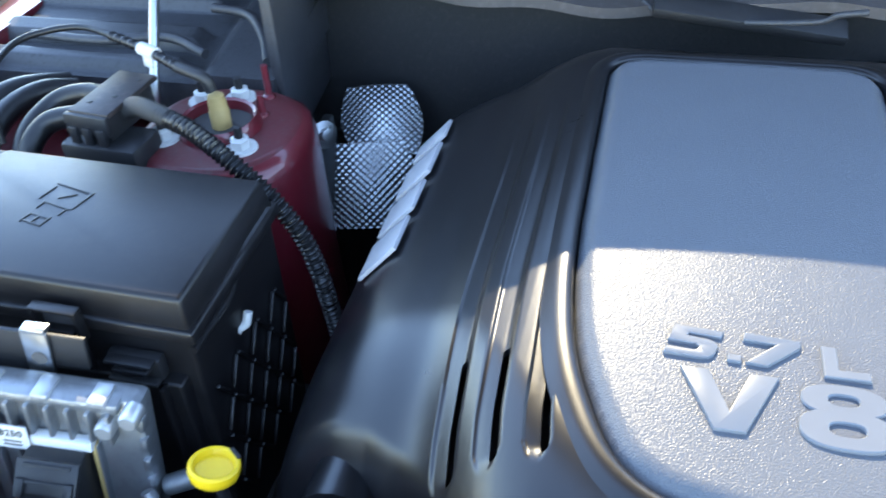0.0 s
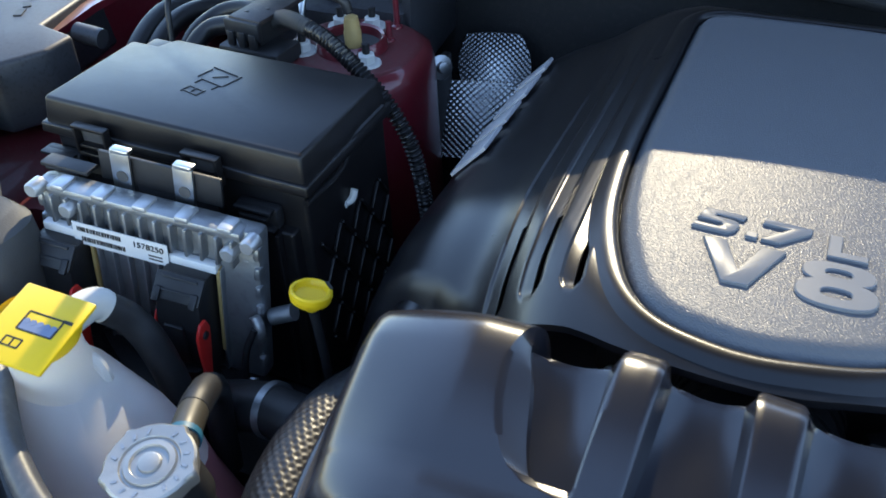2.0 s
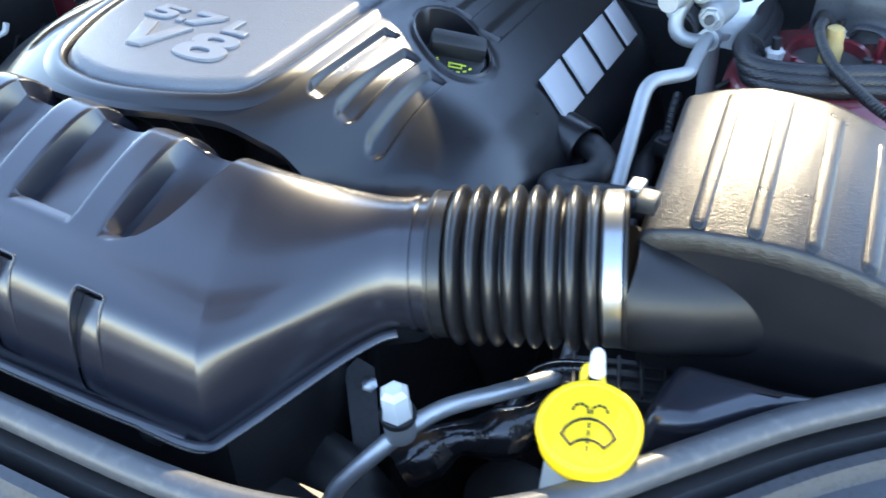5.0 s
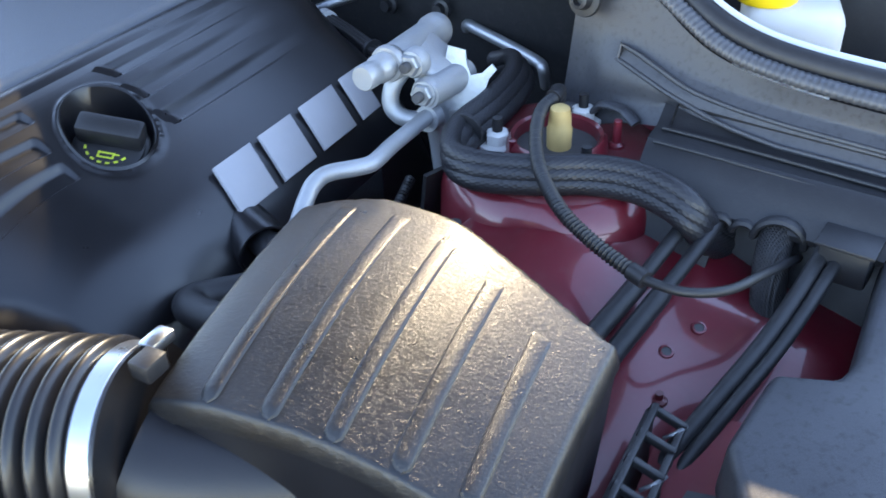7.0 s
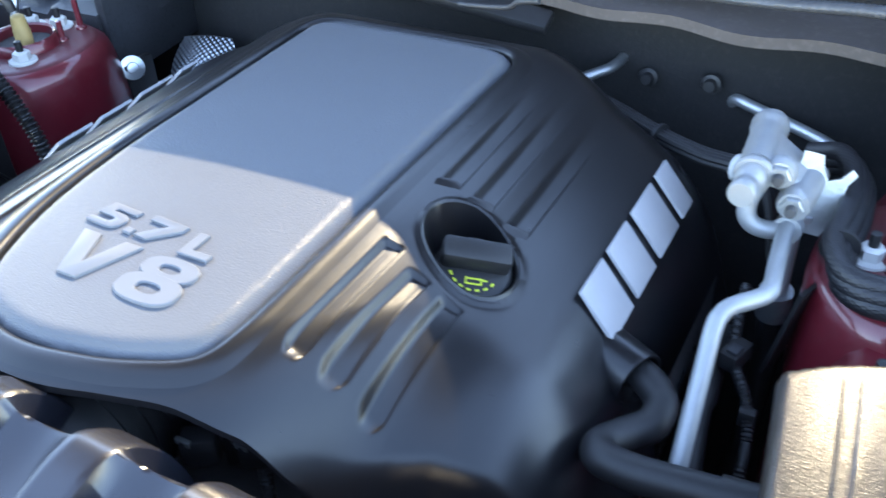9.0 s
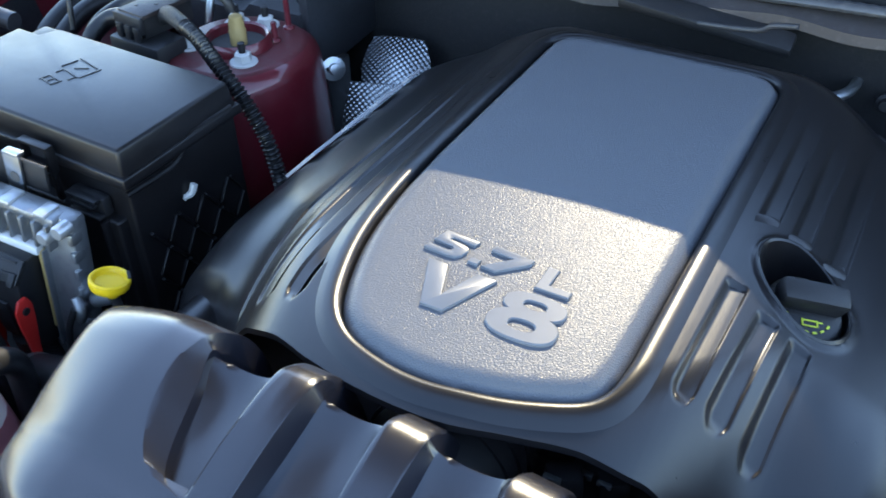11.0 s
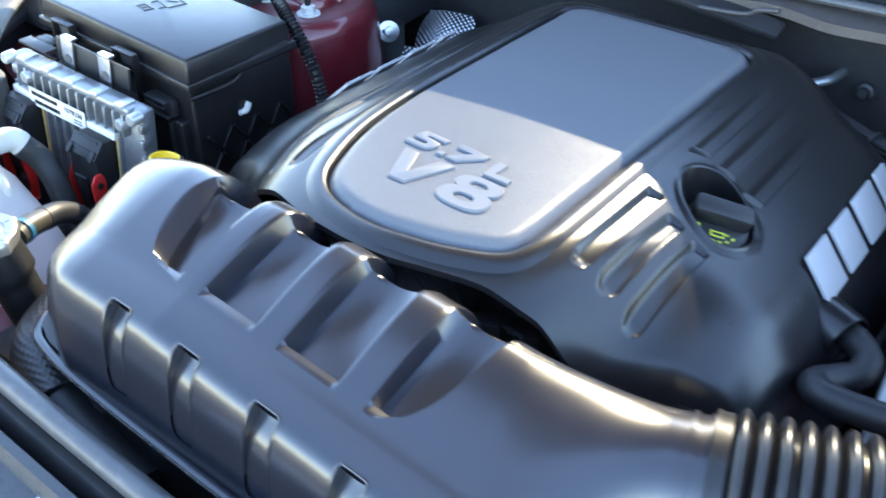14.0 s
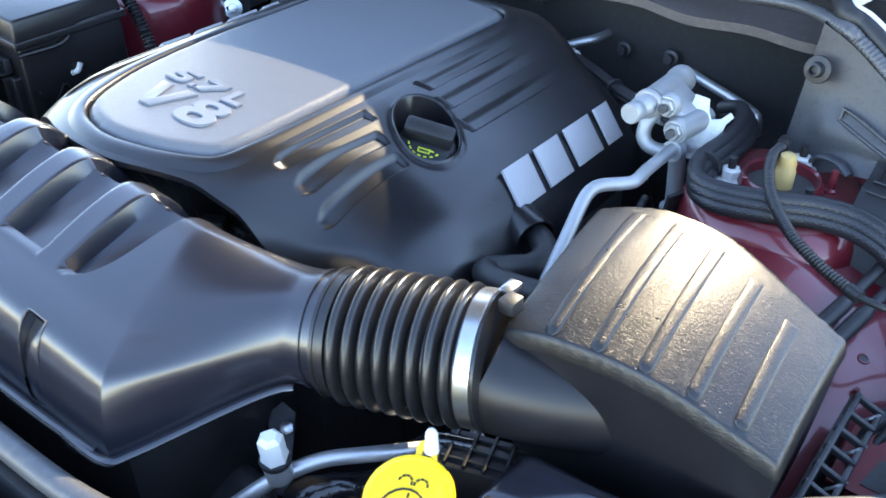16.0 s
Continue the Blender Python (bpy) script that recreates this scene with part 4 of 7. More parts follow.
reso = thing("intake_resonator", (-0.04, 0.29, 0.80), "black plastic intake resonator with three ribs and four vents", "intake resonator")
upper = part("upper_shell", sheet(reso_xs, reso_ys, reso_height, [lambda x, y: reso_body(x, y) - SEAM, lambda x, y: funnel_x(y) - x] + [lambda x, y, c=c: vent_box(x, y, c) for c in VENTS], 0.003, reso_warp), RESO, reso, smooth=34)
for c in VENTS:
    # outline of the opening from foot to foot, its lip, the walls behind it and the sunken tongue
    line = [(c - 0.0129, y) for y in span(0.1955, 0.2128, 0.0020)]
    line += [(c - 0.0087 - 0.0042 * math.cos(a), 0.2130 + 0.0032 * math.sin(a)) for a in span(0.15, 1.57, 0.24)]
    line += [(2 * c - x, y) for x, y in line[::-1]]
    rim = [Vector((x, y, reso_body(x, y))) for x, y in line]
    part("vent_lip", tube(rim, 0.0011, n=2, seg=8), RESO, upper)
    bm = bmesh.new()
    rows = [[bm.verts.new(p + Vector((0, 0.0105 * f, -0.010 * f))) for p in rim] for f in (0.0, 0.5, 1.0)]
    for r0, r1 in zip(rows, rows[1:]):
        for k in range(len(rim) - 1):
            bm.faces.new((r0[k], r0[k + 1], r1[k + 1], r1[k]))
    bmesh.ops.recalc_face_normals(bm, faces=bm.faces[:])
    part("vent_wall", bm, RESO, upper, smooth=60)
    bm = bmesh.new()
    rows = []
    for y in span(0.1940, 0.2095, 0.0010):
        z = reso_body(c, y)
        deep = 0.0012 + 0.0105 * step(0.1940, 0.2090, y)
        rows.append([bm.verts.new((c + d, y + deep * 0.75 + 0.0008 * (d / 0.0127) ** 2, z - deep * 0.42)) for d in (-0.0126, -0.009, -0.004, 0.0, 0.004, 0.009, 0.0126)])
    last = rows[-1]
    rows.append([bm.verts.new(v.co + Vector((0, 0.004, -0.001))) for v in last])
    for r0, r1 in zip(rows, rows[1:]):
        for k in range(6):
            bm.faces.new((r0[k], r0[k + 1], r1[k + 1], r1[k]))
    part("vent_tongue", bm, RESO, upper, smooth=40)
outline = [(-0.304, 0.236), (-0.287, 0.212), (-0.262, 0.203), (-0.20, 0.197), (-0.05, 0.194), (0.10, 0.194), (0.185, 0.197), (0.207, 0.207), (0.219, 0.235), (0.223, 0.28), (0.216, 0.33), (0.205, 0.36), (0.20, 0.40), (-0.31, 0.40), (-0.329, 0.38), (-0.324, 0.32), (-0.316, 0.275)]
low = bmesh.new()
ring_a = [low.verts.new((x, y, SEAM + 0.003)) for x, y in outline]
ring_b = [low.verts.new((-0.04 + (x + 0.04) * 0.97, 0.30 + (y - 0.30) * 0.93, 0.80)) for x, y in outline]
low.faces.new(ring_a)
low.faces.new(ring_b[::-1])
for k in range(len(outline)):
    j = (k + 1) % len(outline)
    low.faces.new((ring_a[k], ring_a[j], ring_b[j], ring_b[k]))
bmesh.ops.recalc_face_normals(low, faces=low.faces[:])
part("lower_shell", low, BLACK, reso)
part("seam_flange", tube([(x, y - 0.004 * (y < 0.25), SEAM - 0.002) for x, y in outline[13:] + outline[:7]], 0.0056, n=5, seg=10, flat=0.7), RESO, reso)
for c in (-0.17, -0.09, -0.01, 0.07, 0.155):
    part("seam_clip", box((c, 0.191, SEAM - 0.009), (0.018, 0.008, 0.014), None, 0.003), BLACK, reso)



def on_axis(d):
    return AX0 + AXD * d


# funnel from the body's end section to the round neck
funnel = bmesh.new()
side_ys = [y for y in reso_ys if reso_body(funnel_x(y), y) >= SEAM - 0.004]
lengths = [0.0]
edge_line = [Vector((funnel_x(y), y, max(SEAM, reso_body(funnel_x(y), y)))) for y in side_ys]
for a, b in zip(edge_line, edge_line[1:]):
    lengths.append(lengths[-1] + (b - a).length)
neck_side = AXD.cross(Vector((0, 0, 1))).normalized()
neck_up = neck_side.cross(AXD).normalized()
rows = []
for i in range(25):
    t = i / 24
    h00, h10, h01, h11 = 2 * t ** 3 - 3 * t * t + 1, t ** 3 - 2 * t * t + t, 3 * t * t - 2 * t ** 3, t ** 3 - t * t
    row = []
    for a, l in zip(edge_line, lengths):
        f = l / lengths[-1]
        w = radians(-38 + 256 * f)
        b = on_axis(-0.012) + (neck_side * math.cos(w) + neck_up * math.sin(w)) * 0.0487
        out = Vector((0.035 + 0.050 * math.sin(math.pi * min(1.0, f * 1.15)), 0.055 * (1 - step(0.05, 0.45, f)), -0.004))
        row.append(funnel.verts.new(a * h00 + out * h10 + b * h01 + AXD * 0.070 * h11))
    rows.append(row)
for a, b in zip(rows, rows[1:]):
    for k in range(len(a) - 1):
        funnel.faces.new((a[k], a[k + 1], b[k + 1], b[k]))
bmesh.ops.recalc_face_normals(funnel, faces=funnel.faces[:])
foot = [r[0].co.copy() + Vector((0.002, -0.002, -0.002)) for r in rows[::3]]
part("funnel", funnel, RESO, reso, smooth=60)
part("seam_flange", tube([Vector((0.150, 0.1905, SEAM - 0.002)), Vector((0.185, 0.1900, SEAM - 0.002))] + foot, 0.0052, n=4, seg=10, flat=0.7), RESO, reso, "raised moulding seam under the funnel")
part("outlet_neck", tube([on_axis(-0.013), on_axis(0.0), on_axis(0.012), on_axis(0.024)], 0.0487, n=6, seg=64), RESO, reso)
for d, w, r in ((0.001, 0.004, 0.0505), (0.013, 0.005, 0.0505)):
    part("neck_ring", tube([on_axis(d), on_axis(d + w)], r, seg=48), RESO, reso)

# ---- ribbed rubber hose from the resonator to the filter box ----
hose = thing("intake_bellows", tuple(on_axis(0.07) - Vector((0, 0, 0.06))), "black corrugated rubber air intake hose", "hose")


def bellows_r(d):
    if d < 0.010:
        return 0.0535
    if d > 0.117:
        return 0.0545
    t = (d - 0.010) / 0.0134
    return 0.0470 + 0.0115 * abs(math.sin(math.pi * t)) ** 0.70


part("corrugated_tube", tube([on_axis(0.018 + 0.131 * i / 150) for i in range(151)], bellows_r, seg=56, smooth_path=False), BELLOWS, hose)
part("cuff_lip", tube([on_axis(0.016), on_axis(0.019)], 0.0545, seg=48), BELLOWS, hose)
clamp = part("hose_clamp", tube([on_axis(0.136), on_axis(0.137), on_axis(0.1485), on_axis(0.1495)], lambda d: 0.0558 if 0.0005 < d < 0.0130 else 0.0548, seg=56, smooth_path=False), STEEL, hose, "bright steel band clamp")
part("clamp_screw", box(on_axis(0.1435) + Vector((0.0, 0.030, 0.050)), (0.011, 0.018, 0.008), None, 0.002), STEEL, clamp)
part("clamp_housing", box(on_axis(0.150) + Vector((0.008, 0.008, 0.054)), (0.014, 0.016, 0.012), None, 0.002), BLACK, clamp)
part("end_lip", tube([on_axis(0.1498), on_axis(0.1520)], 0.0562, seg=48), BELLOWS, hose)

# ---- air filter box ----
def ab_top(x, y):
    return 1.060 - 1.05 * max(0, 0.57 - y) ** 2 - glide(x, [(0.38, 0.018), (0.405, 0.010), (0.43, 0.0035), (0.46, 0.0), (0.47, 0.0), (0.50, 0.001), (0.53, 0.005), (0.56, 0.0125), (0.60, 0.026), (0.66, 0.047)]) - 1.5 * max(0, y - 0.57) ** 2


AB_REAR = [(0.37, 0.590), (0.40, 0.606), (0.43, 0.620), (0.46, 0.628), (0.50, 0.627), (0.55, 0.611), (0.60, 0.594), (0.66, 0.576)]


def ab_height(x, y):
    top = ab_top(x, y)
    front = 0.93 + (y - 0.402 - 0.11 * (x - 0.423)) * 8.0
    left = 0.93 + (x - 0.395 + 0.12 * (y - 0.45)) * 5.5
    right = 0.93 + (0.6395 - x) * 7.0
    rear = 0.93 + (glide(x, AB_REAR) - y) * 5.0
    return soft_min([top, front, left, right, rear], 0.0042)


airbox = thing("air_filter_box", (0.52, 0.50, 0.72), "black grained plastic air filter box with ribbed lid", "air filter box")
lid = part("lid", sheet(span(0.365, 0.425, 0.002)[:-1] + span(0.425, 0.615, 0.004)[:-1] + span(0.615, 0.655, 0.002), span(0.392, 0.450, 0.0014)[:-1] + span(0.450, 0.665, 0.0034), ab_height, [lambda x, y: ab_height(x, y) - ab_top(x, y) + 0.011], thick=0.003), AIRBOX, airbox, smooth=55)
for xf, xr, yf, yr in ((0.4530, 0.4385, 0.4215, 0.586), (0.4895, 0.4760, 0.4250, 0.588), (0.5260, 0.5140, 0.4290, 0.578), (0.5620, 0.5520, 0.4330, 0.564), (0.5970, 0.5890, 0.4380, 0.546)):
    bm = bmesh.new()
    rows = []
    for i in range(41):
        t = i / 40
        xc, yc = xf + (xr - xf) * t, yf + (yr - yf) * t
        e = min(1.0, math.sqrt(max(0.0, 1 - (max(0.0, 0.04 - t) / 0.04) ** 2)))
        row = []
        for a, h in ((-0.0064, -0.002), (-0.0052, 0.0014), (-0.0038, 0.0024), (0.0038, 0.0024), (0.0052, 0.0014), (0.0064, -0.002)):
            xx = xc + a * max(0.25, e)
            row.append(bm.verts.new((xx, yc, ab_height(xx, yc) + h * (1 - 0.8 * t if 0 < i < 40 else -0.3))))
        rows.append(row)
    for a, b in zip(rows, rows[1:]):
        for k in range(5):
            bm.faces.new((a[k], a[k + 1], b[k + 1], b[k]))
    bmesh.ops.recalc_face_normals(bm, faces=bm.faces[:])
    part("rib", bm, AIRBOX, lid)
low = bmesh.new()
rings = [[], [], [], []]
for k in range(72):
    a = 2 * math.pi * k / 72
    d, r = Vector((math.cos(a), math.sin(a))), 0.05
    while ab_height(0.52 + d.x * r, 0.525 + d.y * r) > ab_top(0.52 + d.x * r, 0.525 + d.y * r) - 0.010:
        r += 0.0005
    x, y = 0.52 + d.x * r, 0.525 + d.y * r
    z = ab_height(x, y)
    for row, dz, g in zip(rings, (0.0, -0.035, -0.10, -0.27), (-0.0012, -0.0040, -0.010, -0.030)):
        row.append(low.verts.new((x + d.x * g, y + d.y * g, z + dz)))
low.faces.new(rings[0])
low.faces.new(rings[-1][::-1])
for p, q in zip(rings, rings[1:]):
    for k in range(72):
        j = (k + 1) % 72
        low.faces.new((p[k], p[j], q[j], q[k]))
bmesh.ops.recalc_face_normals(low, faces=low.faces[:])
part("tray", low, INLET, airbox, "smooth black lower housing", smooth=50)
part("inlet_neck", tube([Vector((0.404, 0.410, 0.983)), Vector((0.422, 0.417, 0.976)), Vector((0.460, 0.444, 0.964)), Vector((0.510, 0.490, 0.945)), Vector((0.530, 0.515, 0.940))], 0.0430, n=8, seg=48), INLET, airbox)
ladder = part("side_clip", box((0.637, 0.53, 0.915), (0.006, 0.17, 0.050), None, 0.002), BLACK, airbox, "black ladder-shaped side clip")
for x, z in ((0.640, 0.943), (0.659, 0.934), (0.655, 0.892)):
    part("rail", box((x, 0.53, z), (0.005, 0.170, 0.005), None, 0.0012), BLACK, ladder)
for k in range(8):
    y = 0.449 + 0.0232 * k
    part("rung", box((0.649, y, 0.939), (0.026, 0.0045, 0.006), Matrix.Rotation(radians(20), 4, "Y"), 0.001), BLACK, ladder)
    part("rung", box((0.658, y, 0.913), (0.005, 0.0045, 0.044), None, 0.001), BLACK, ladder)
    if k % 2:
        part("hook", tube([(0.650, y - 0.010, 0.930), (0.658, y - 0.006, 0.936), (0.662, y + 0.004, 0.934)], 0.0014, n=4, seg=6), ALU, ladder, "thin bright wire hook")

# ---- fuse box ----
fuse = thing("fuse_box", (-0.60, 0.61, 0.74), "black plastic fuse box with an embossed lid", "fuse box")
FX0, FX1, FY0, FY1, FZ = -0.742, -0.449, 0.526, 0.690, 1.037


def slab(outline, z0, z1, inset, bevel):
    """A lid from an outline, drawn in towards its top."""
    bm = bmesh.new()
    n = len(outline)
    cx, cy = sum(p[0] for p in outline) / n, sum(p[1] for p in outline) / n
    a = [bm.verts.new((x, y, z0)) for x, y in outline]
    b = [bm.verts.new((x - math.copysign(inset, x - cx), y - math.copysign(inset, y - cy), z1)) for x, y in outline]
    bm.faces.new(a[::-1])
    bm.faces.new(b)
    for k in range(n):
        bm.faces.new((a[k], a[(k + 1) % n], b[(k + 1) % n], b[k]))
    bmesh.ops.recalc_face_normals(bm, faces=bm.faces[:])
    bmesh.ops.bevel(bm, geom=bm.edges[:], offset=bevel, segments=3, affect="EDGES", profile=0.5)
    return bm


lid_shape = [(FX0 - 0.004, FY0 - 0.004), (FX1 + 0.004, FY0 - 0.004), (FX1 + 0.004, FY1), (FX0 + 0.040, FY1), (FX0 + 0.030, FY1 - 0.022), (FX0 - 0.004, FY1 - 0.022)]
fuse_lid = part("lid", slab(lid_shape, 1.006, FZ, 0.004, 0.004), FUSE, fuse)
part("lid_rim", slab([(x + math.copysign(0.004, x + 0.6), y + math.copysign(0.004, y - 0.6)) for x, y in lid_shape], 0.999, 1.010, 0.001, 0.002), FUSE, fuse)
part("lid_corner", slab([(FX0 - 0.002, FY1 - 0.030), (FX0 + 0.036, FY1 - 0.030), (FX0 + 0.036, FY1 + 0.012), (FX0 - 0.002, FY1 + 0.012)], 0.99, 1.026, 0.003, 0.004), FUSE, fuse)
part("body", slab([(FX0, FY0), (FX1, FY0), (FX1, FY1), (FX0, FY1)], 0.745, 1.000, -0.001, 0.004), FUSE, fuse)
for x in (-0.676, -0.548):
    clip = part("clip", box((x, FY0 - 0.0095, 1.008), (0.032, 0.005, 0.026), None, 0.001), DARK, fuse, "square lid clip")
    for dx, dz, w, h in ((0, 0.014, 0.040, 0.0035), (0, -0.015, 0.036, 0.004), (-0.018, 0, 0.0035, 0.030), (0.018, 0, 0.0035, 0.030), (0, -0.006, 0.028, 0.0035)):
        part("clip_bar", box((x + dx, FY0 - 0.0150, 1.009 + dz), (w, 0.010, h), None, 0.0010), FUSE, clip)
    part("clip_leg", box((x + 0.010, FY0 - 0.0110, 0.976), (0.006, 0.006, 0.036), None, 0.001), FUSE, clip)
for x, z in ((-0.728, 0.972), (-0.498, 0.968)):
    bracket = part("bracket", box((x, FY0 - 0.006, z), (0.046, 0.012, 0.022), None, 0.003), BLACK, fuse)
    for dz, w in ((0.010, 0.040), (0.002, 0.030), (-0.009, 0.042)):
        part("bracket_frame", box((x, FY0 - 0.015, z + dz), (w, 0.010, 0.0035), None, 0.001), BLACK, bracket)
part("lower_wall", slab([(FX0 + 0.01, FY0 - 0.012), (FX1 - 0.012, FY0 - 0.012), (FX1 - 0.012, FY0 + 0.01), (FX0 + 0.01, FY0 + 0.01)], 0.75, 0.955, 0.0, 0.003), FUSE, fuse)
for x in (-0.70, -0.612, -0.475):
    part("wall_rib", box((x, FY0 - 0.015, 0.86), (0.004, 0.010, 0.19), None, 0.001), FUSE, fuse)
for j in range(7):
    for k in range(1, 6):
        part("lattice_bar", box((FX1 + 0.002, FY0 + 0.022 + 0.0205 * j, 0.950 - 0.030 * k), (0.004, 0.0035, 0.030), Matrix.Rotation(radians(35 if (j + k) % 2 else -35), 4, "X"), 0.001), FUSE, fuse)
part("side_seam", tube([(FX1 + 0.002, FY0 - 0.004, 0.990), (FX1 + 0.003, FY0 + 0.050, 0.989), (FX1 + 0.003, FY0 + 0.070, 0.994), (FX1 + 0.003, FY0 + 0.088, 1.008), (FX1 + 0.003, FY1 - 0.01, 1.010)], 0.0035, n=6, seg=8), FUSE, fuse)
# embossed symbol: an open book and a fuse
for cx, cy, w, h, a in ((-0.618, 0.612, 0.0014, 0.009, -14), (-0.594, 0.606, 0.0014, 0.009, -14), (-0.604, 0.640, 0.036, 0.0014, -14), (-0.604, 0.614, 0.030, 0.0014, -14), (-0.585, 0.624, 0.0014, 0.026, -14), (-0.622, 0.630, 0.0014, 0.020, -14), (-0.602, 0.628, 0.016, 0.0014, 30),
                        (-0.611, 0.598, 0.020, 0.0018, -14), (-0.611, 0.588, 0.020, 0.0018, -14), (-0.601, 0.592, 0.0018, 0.012, -14), (-0.621, 0.594, 0.0018, 0.012, -14), (-0.611, 0.593, 0.0014, 0.010, -14)):
    part("symbol_line", box((cx, cy, FZ + 0.0002), (w, h, 0.0012), Matrix.Rotation(radians(a), 4, "Z"), 0.0003), BLACK, fuse_lid)
for o in fuse.children_recursive:
    base = root_place(o)
    for v in o.data.vertices:
        v.co.z += -0.032 * (v.co.x + base.x - FX1)
lone("white_clip", tube([(-0.462, 0.592, 0.943), (-0.455, 0.596, 0.942), (-0.447, 0.602, 0.944), (-0.445, 0.607, 0.954)], lambda d: 0.006 if d < 0.012 else 0.004, seg=8), WHITE, "small white plastic wiring clip on the fuse box", "clip")

# battery-side tray below fuse box and control unit
lone("fuse_box_tray", box((-0.60, 0.56, 0.53), (0.34, 0.34, 0.43), None, 0.02), BLACK, "black plastic tray under the fuse box", "tray")

# ---- engine control unit ----
E0, E1 = Vector((-0.683, 0.438, 1.014)), Vector((-0.461, 0.463, 0.990))
ecu_m = axes((E0 + E1) / 2, E1 - E0, (0.11, -0.99, 0.03))
ecu = thing("engine_control_unit", (-0.575, 0.47, 0.80), "finned cast aluminium engine control unit on a bracket", "control unit")


def in_ecu(bm, m=ecu_m):
    bmesh.ops.transform(bm, matrix=m, verts=bm.verts)
    return bm


EW, EH = 0.226, 0.178
plate = part("housing", in_ecu(box((0, -EH / 2, -0.012), (EW, EH, 0.022), None, 0.006)), ALU, ecu)
part("top_rail", in_ecu(box((0, -0.004, -0.004), (EW - 0.03, 0.010, 0.020), None, 0.003)), ALU, plate)
for k in range(5):
    part("rail_pad", in_ecu(box((-0.085 + 0.042 * k, 0.001, -0.004), (0.014, 0.006, 0.022), None, 0.002)), ALU_BRIGHT, plate)
for k in range(13):
    x = -0.092 + 0.0152 * k
    part("fin", in_ecu(box((x, -0.022, 0.004), (0.0035, 0.030, 0.012), None, 0.0014)), ALU, plate)
for k in range(11):
    x = -0.085 + 0.016 * k
    part("fin", in_ecu(box((x, -0.108, 0.002), (0.003, 0.125, 0.008), None, 0.0012)), ALU, plate)
for x in (-EW / 2 + 0.003, EW / 2 - 0.003):
    for k in range(7):
        part("edge_lug", in_ecu(box((x, -0.022 - 0.022 * k, -0.006), (0.007, 0.014, 0.016), None, 0.003)), ALU, plate)
for x, y in ((-0.108, -0.004), (0.108, -0.006), (-0.075, -0.018), (0.088, -0.020)):
    part("bolt_boss", lathe([(0.0, 0.0), (0.0075, 0.0), (0.0075, 0.014), (0.006, 0.016), (0.0, 0.016)], ecu_m @ pose(x, y, -0.002), 16), ALU_BRIGHT, plate)
label_m = ecu_m @ pose(-0.022, -0.040, 0.0112, 0, 0, 0)
tag = part("label", in_ecu(box((0, 0, 0), (0.098, 0.024, 0.0010)), label_m), PAPER, ecu, "white part label with bar codes")
rnd = random.Random(4)
for row_y, n, x0 in ((0.0055, 26, -0.044), (-0.0052, 26, -0.040)):
    x = x0
    for k in range(n):
        w = rnd.choice((0.0006, 0.001, 0.0014))
        part("print_bar", in_ecu(box((x, row_y, 0.0008), (w, 0.0052, 0.0006)), label_m), INK, tag)
        x += w + rnd.choice((0.0006, 0.001))
part("print", writing("1578250", 0.030, 0.0062, 0.0006, label_m @ pose(0.0300, 0.0045, 0.0006)), INK, tag, smooth=0)
for k in range(2):
    part("print_bar", in_ecu(box((0.036, -0.0040 - 0.0038 * k, 0.0008), (0.014, 0.0012, 0.0006)), label_m), INK, tag)
def wedge(x0, x1, rows):
    """A block between two sides whose front slopes: rows of y, back z, front z."""
    bm = bmesh.new()
    va = [[bm.verts.new((x, y, z)) for y, zb, zf in rows for z in (zb, zf)] for x in (x0, x1)]
    n = len(rows)
    for side in va:
        for k in range(n - 1):
            bm.faces.new((side[2 * k], side[2 * k + 1], side[2 * k + 3], side[2 * k + 2]))
    a, b = va
    for k in range(n - 1):
        bm.faces.new((a[2 * k], a[2 * k + 2], b[2 * k + 2], b[2 * k]))
        bm.faces.new((a[2 * k + 1], b[2 * k + 1], b[2 * k + 3], a[2 * k + 3]))
    bm.faces.new((a[0], b[0], b[1], a[1]))
    bm.faces.new((a[2 * n - 2], a[2 * n - 1], b[2 * n - 1], b[2 * n - 2]))
    bmesh.ops.recalc_face_normals(bm, faces=bm.faces[:])
    bmesh.ops.bevel(bm, geom=bm.edges[:], offset=0.002, segments=2, affect="EDGES", profile=0.5)
    return bm


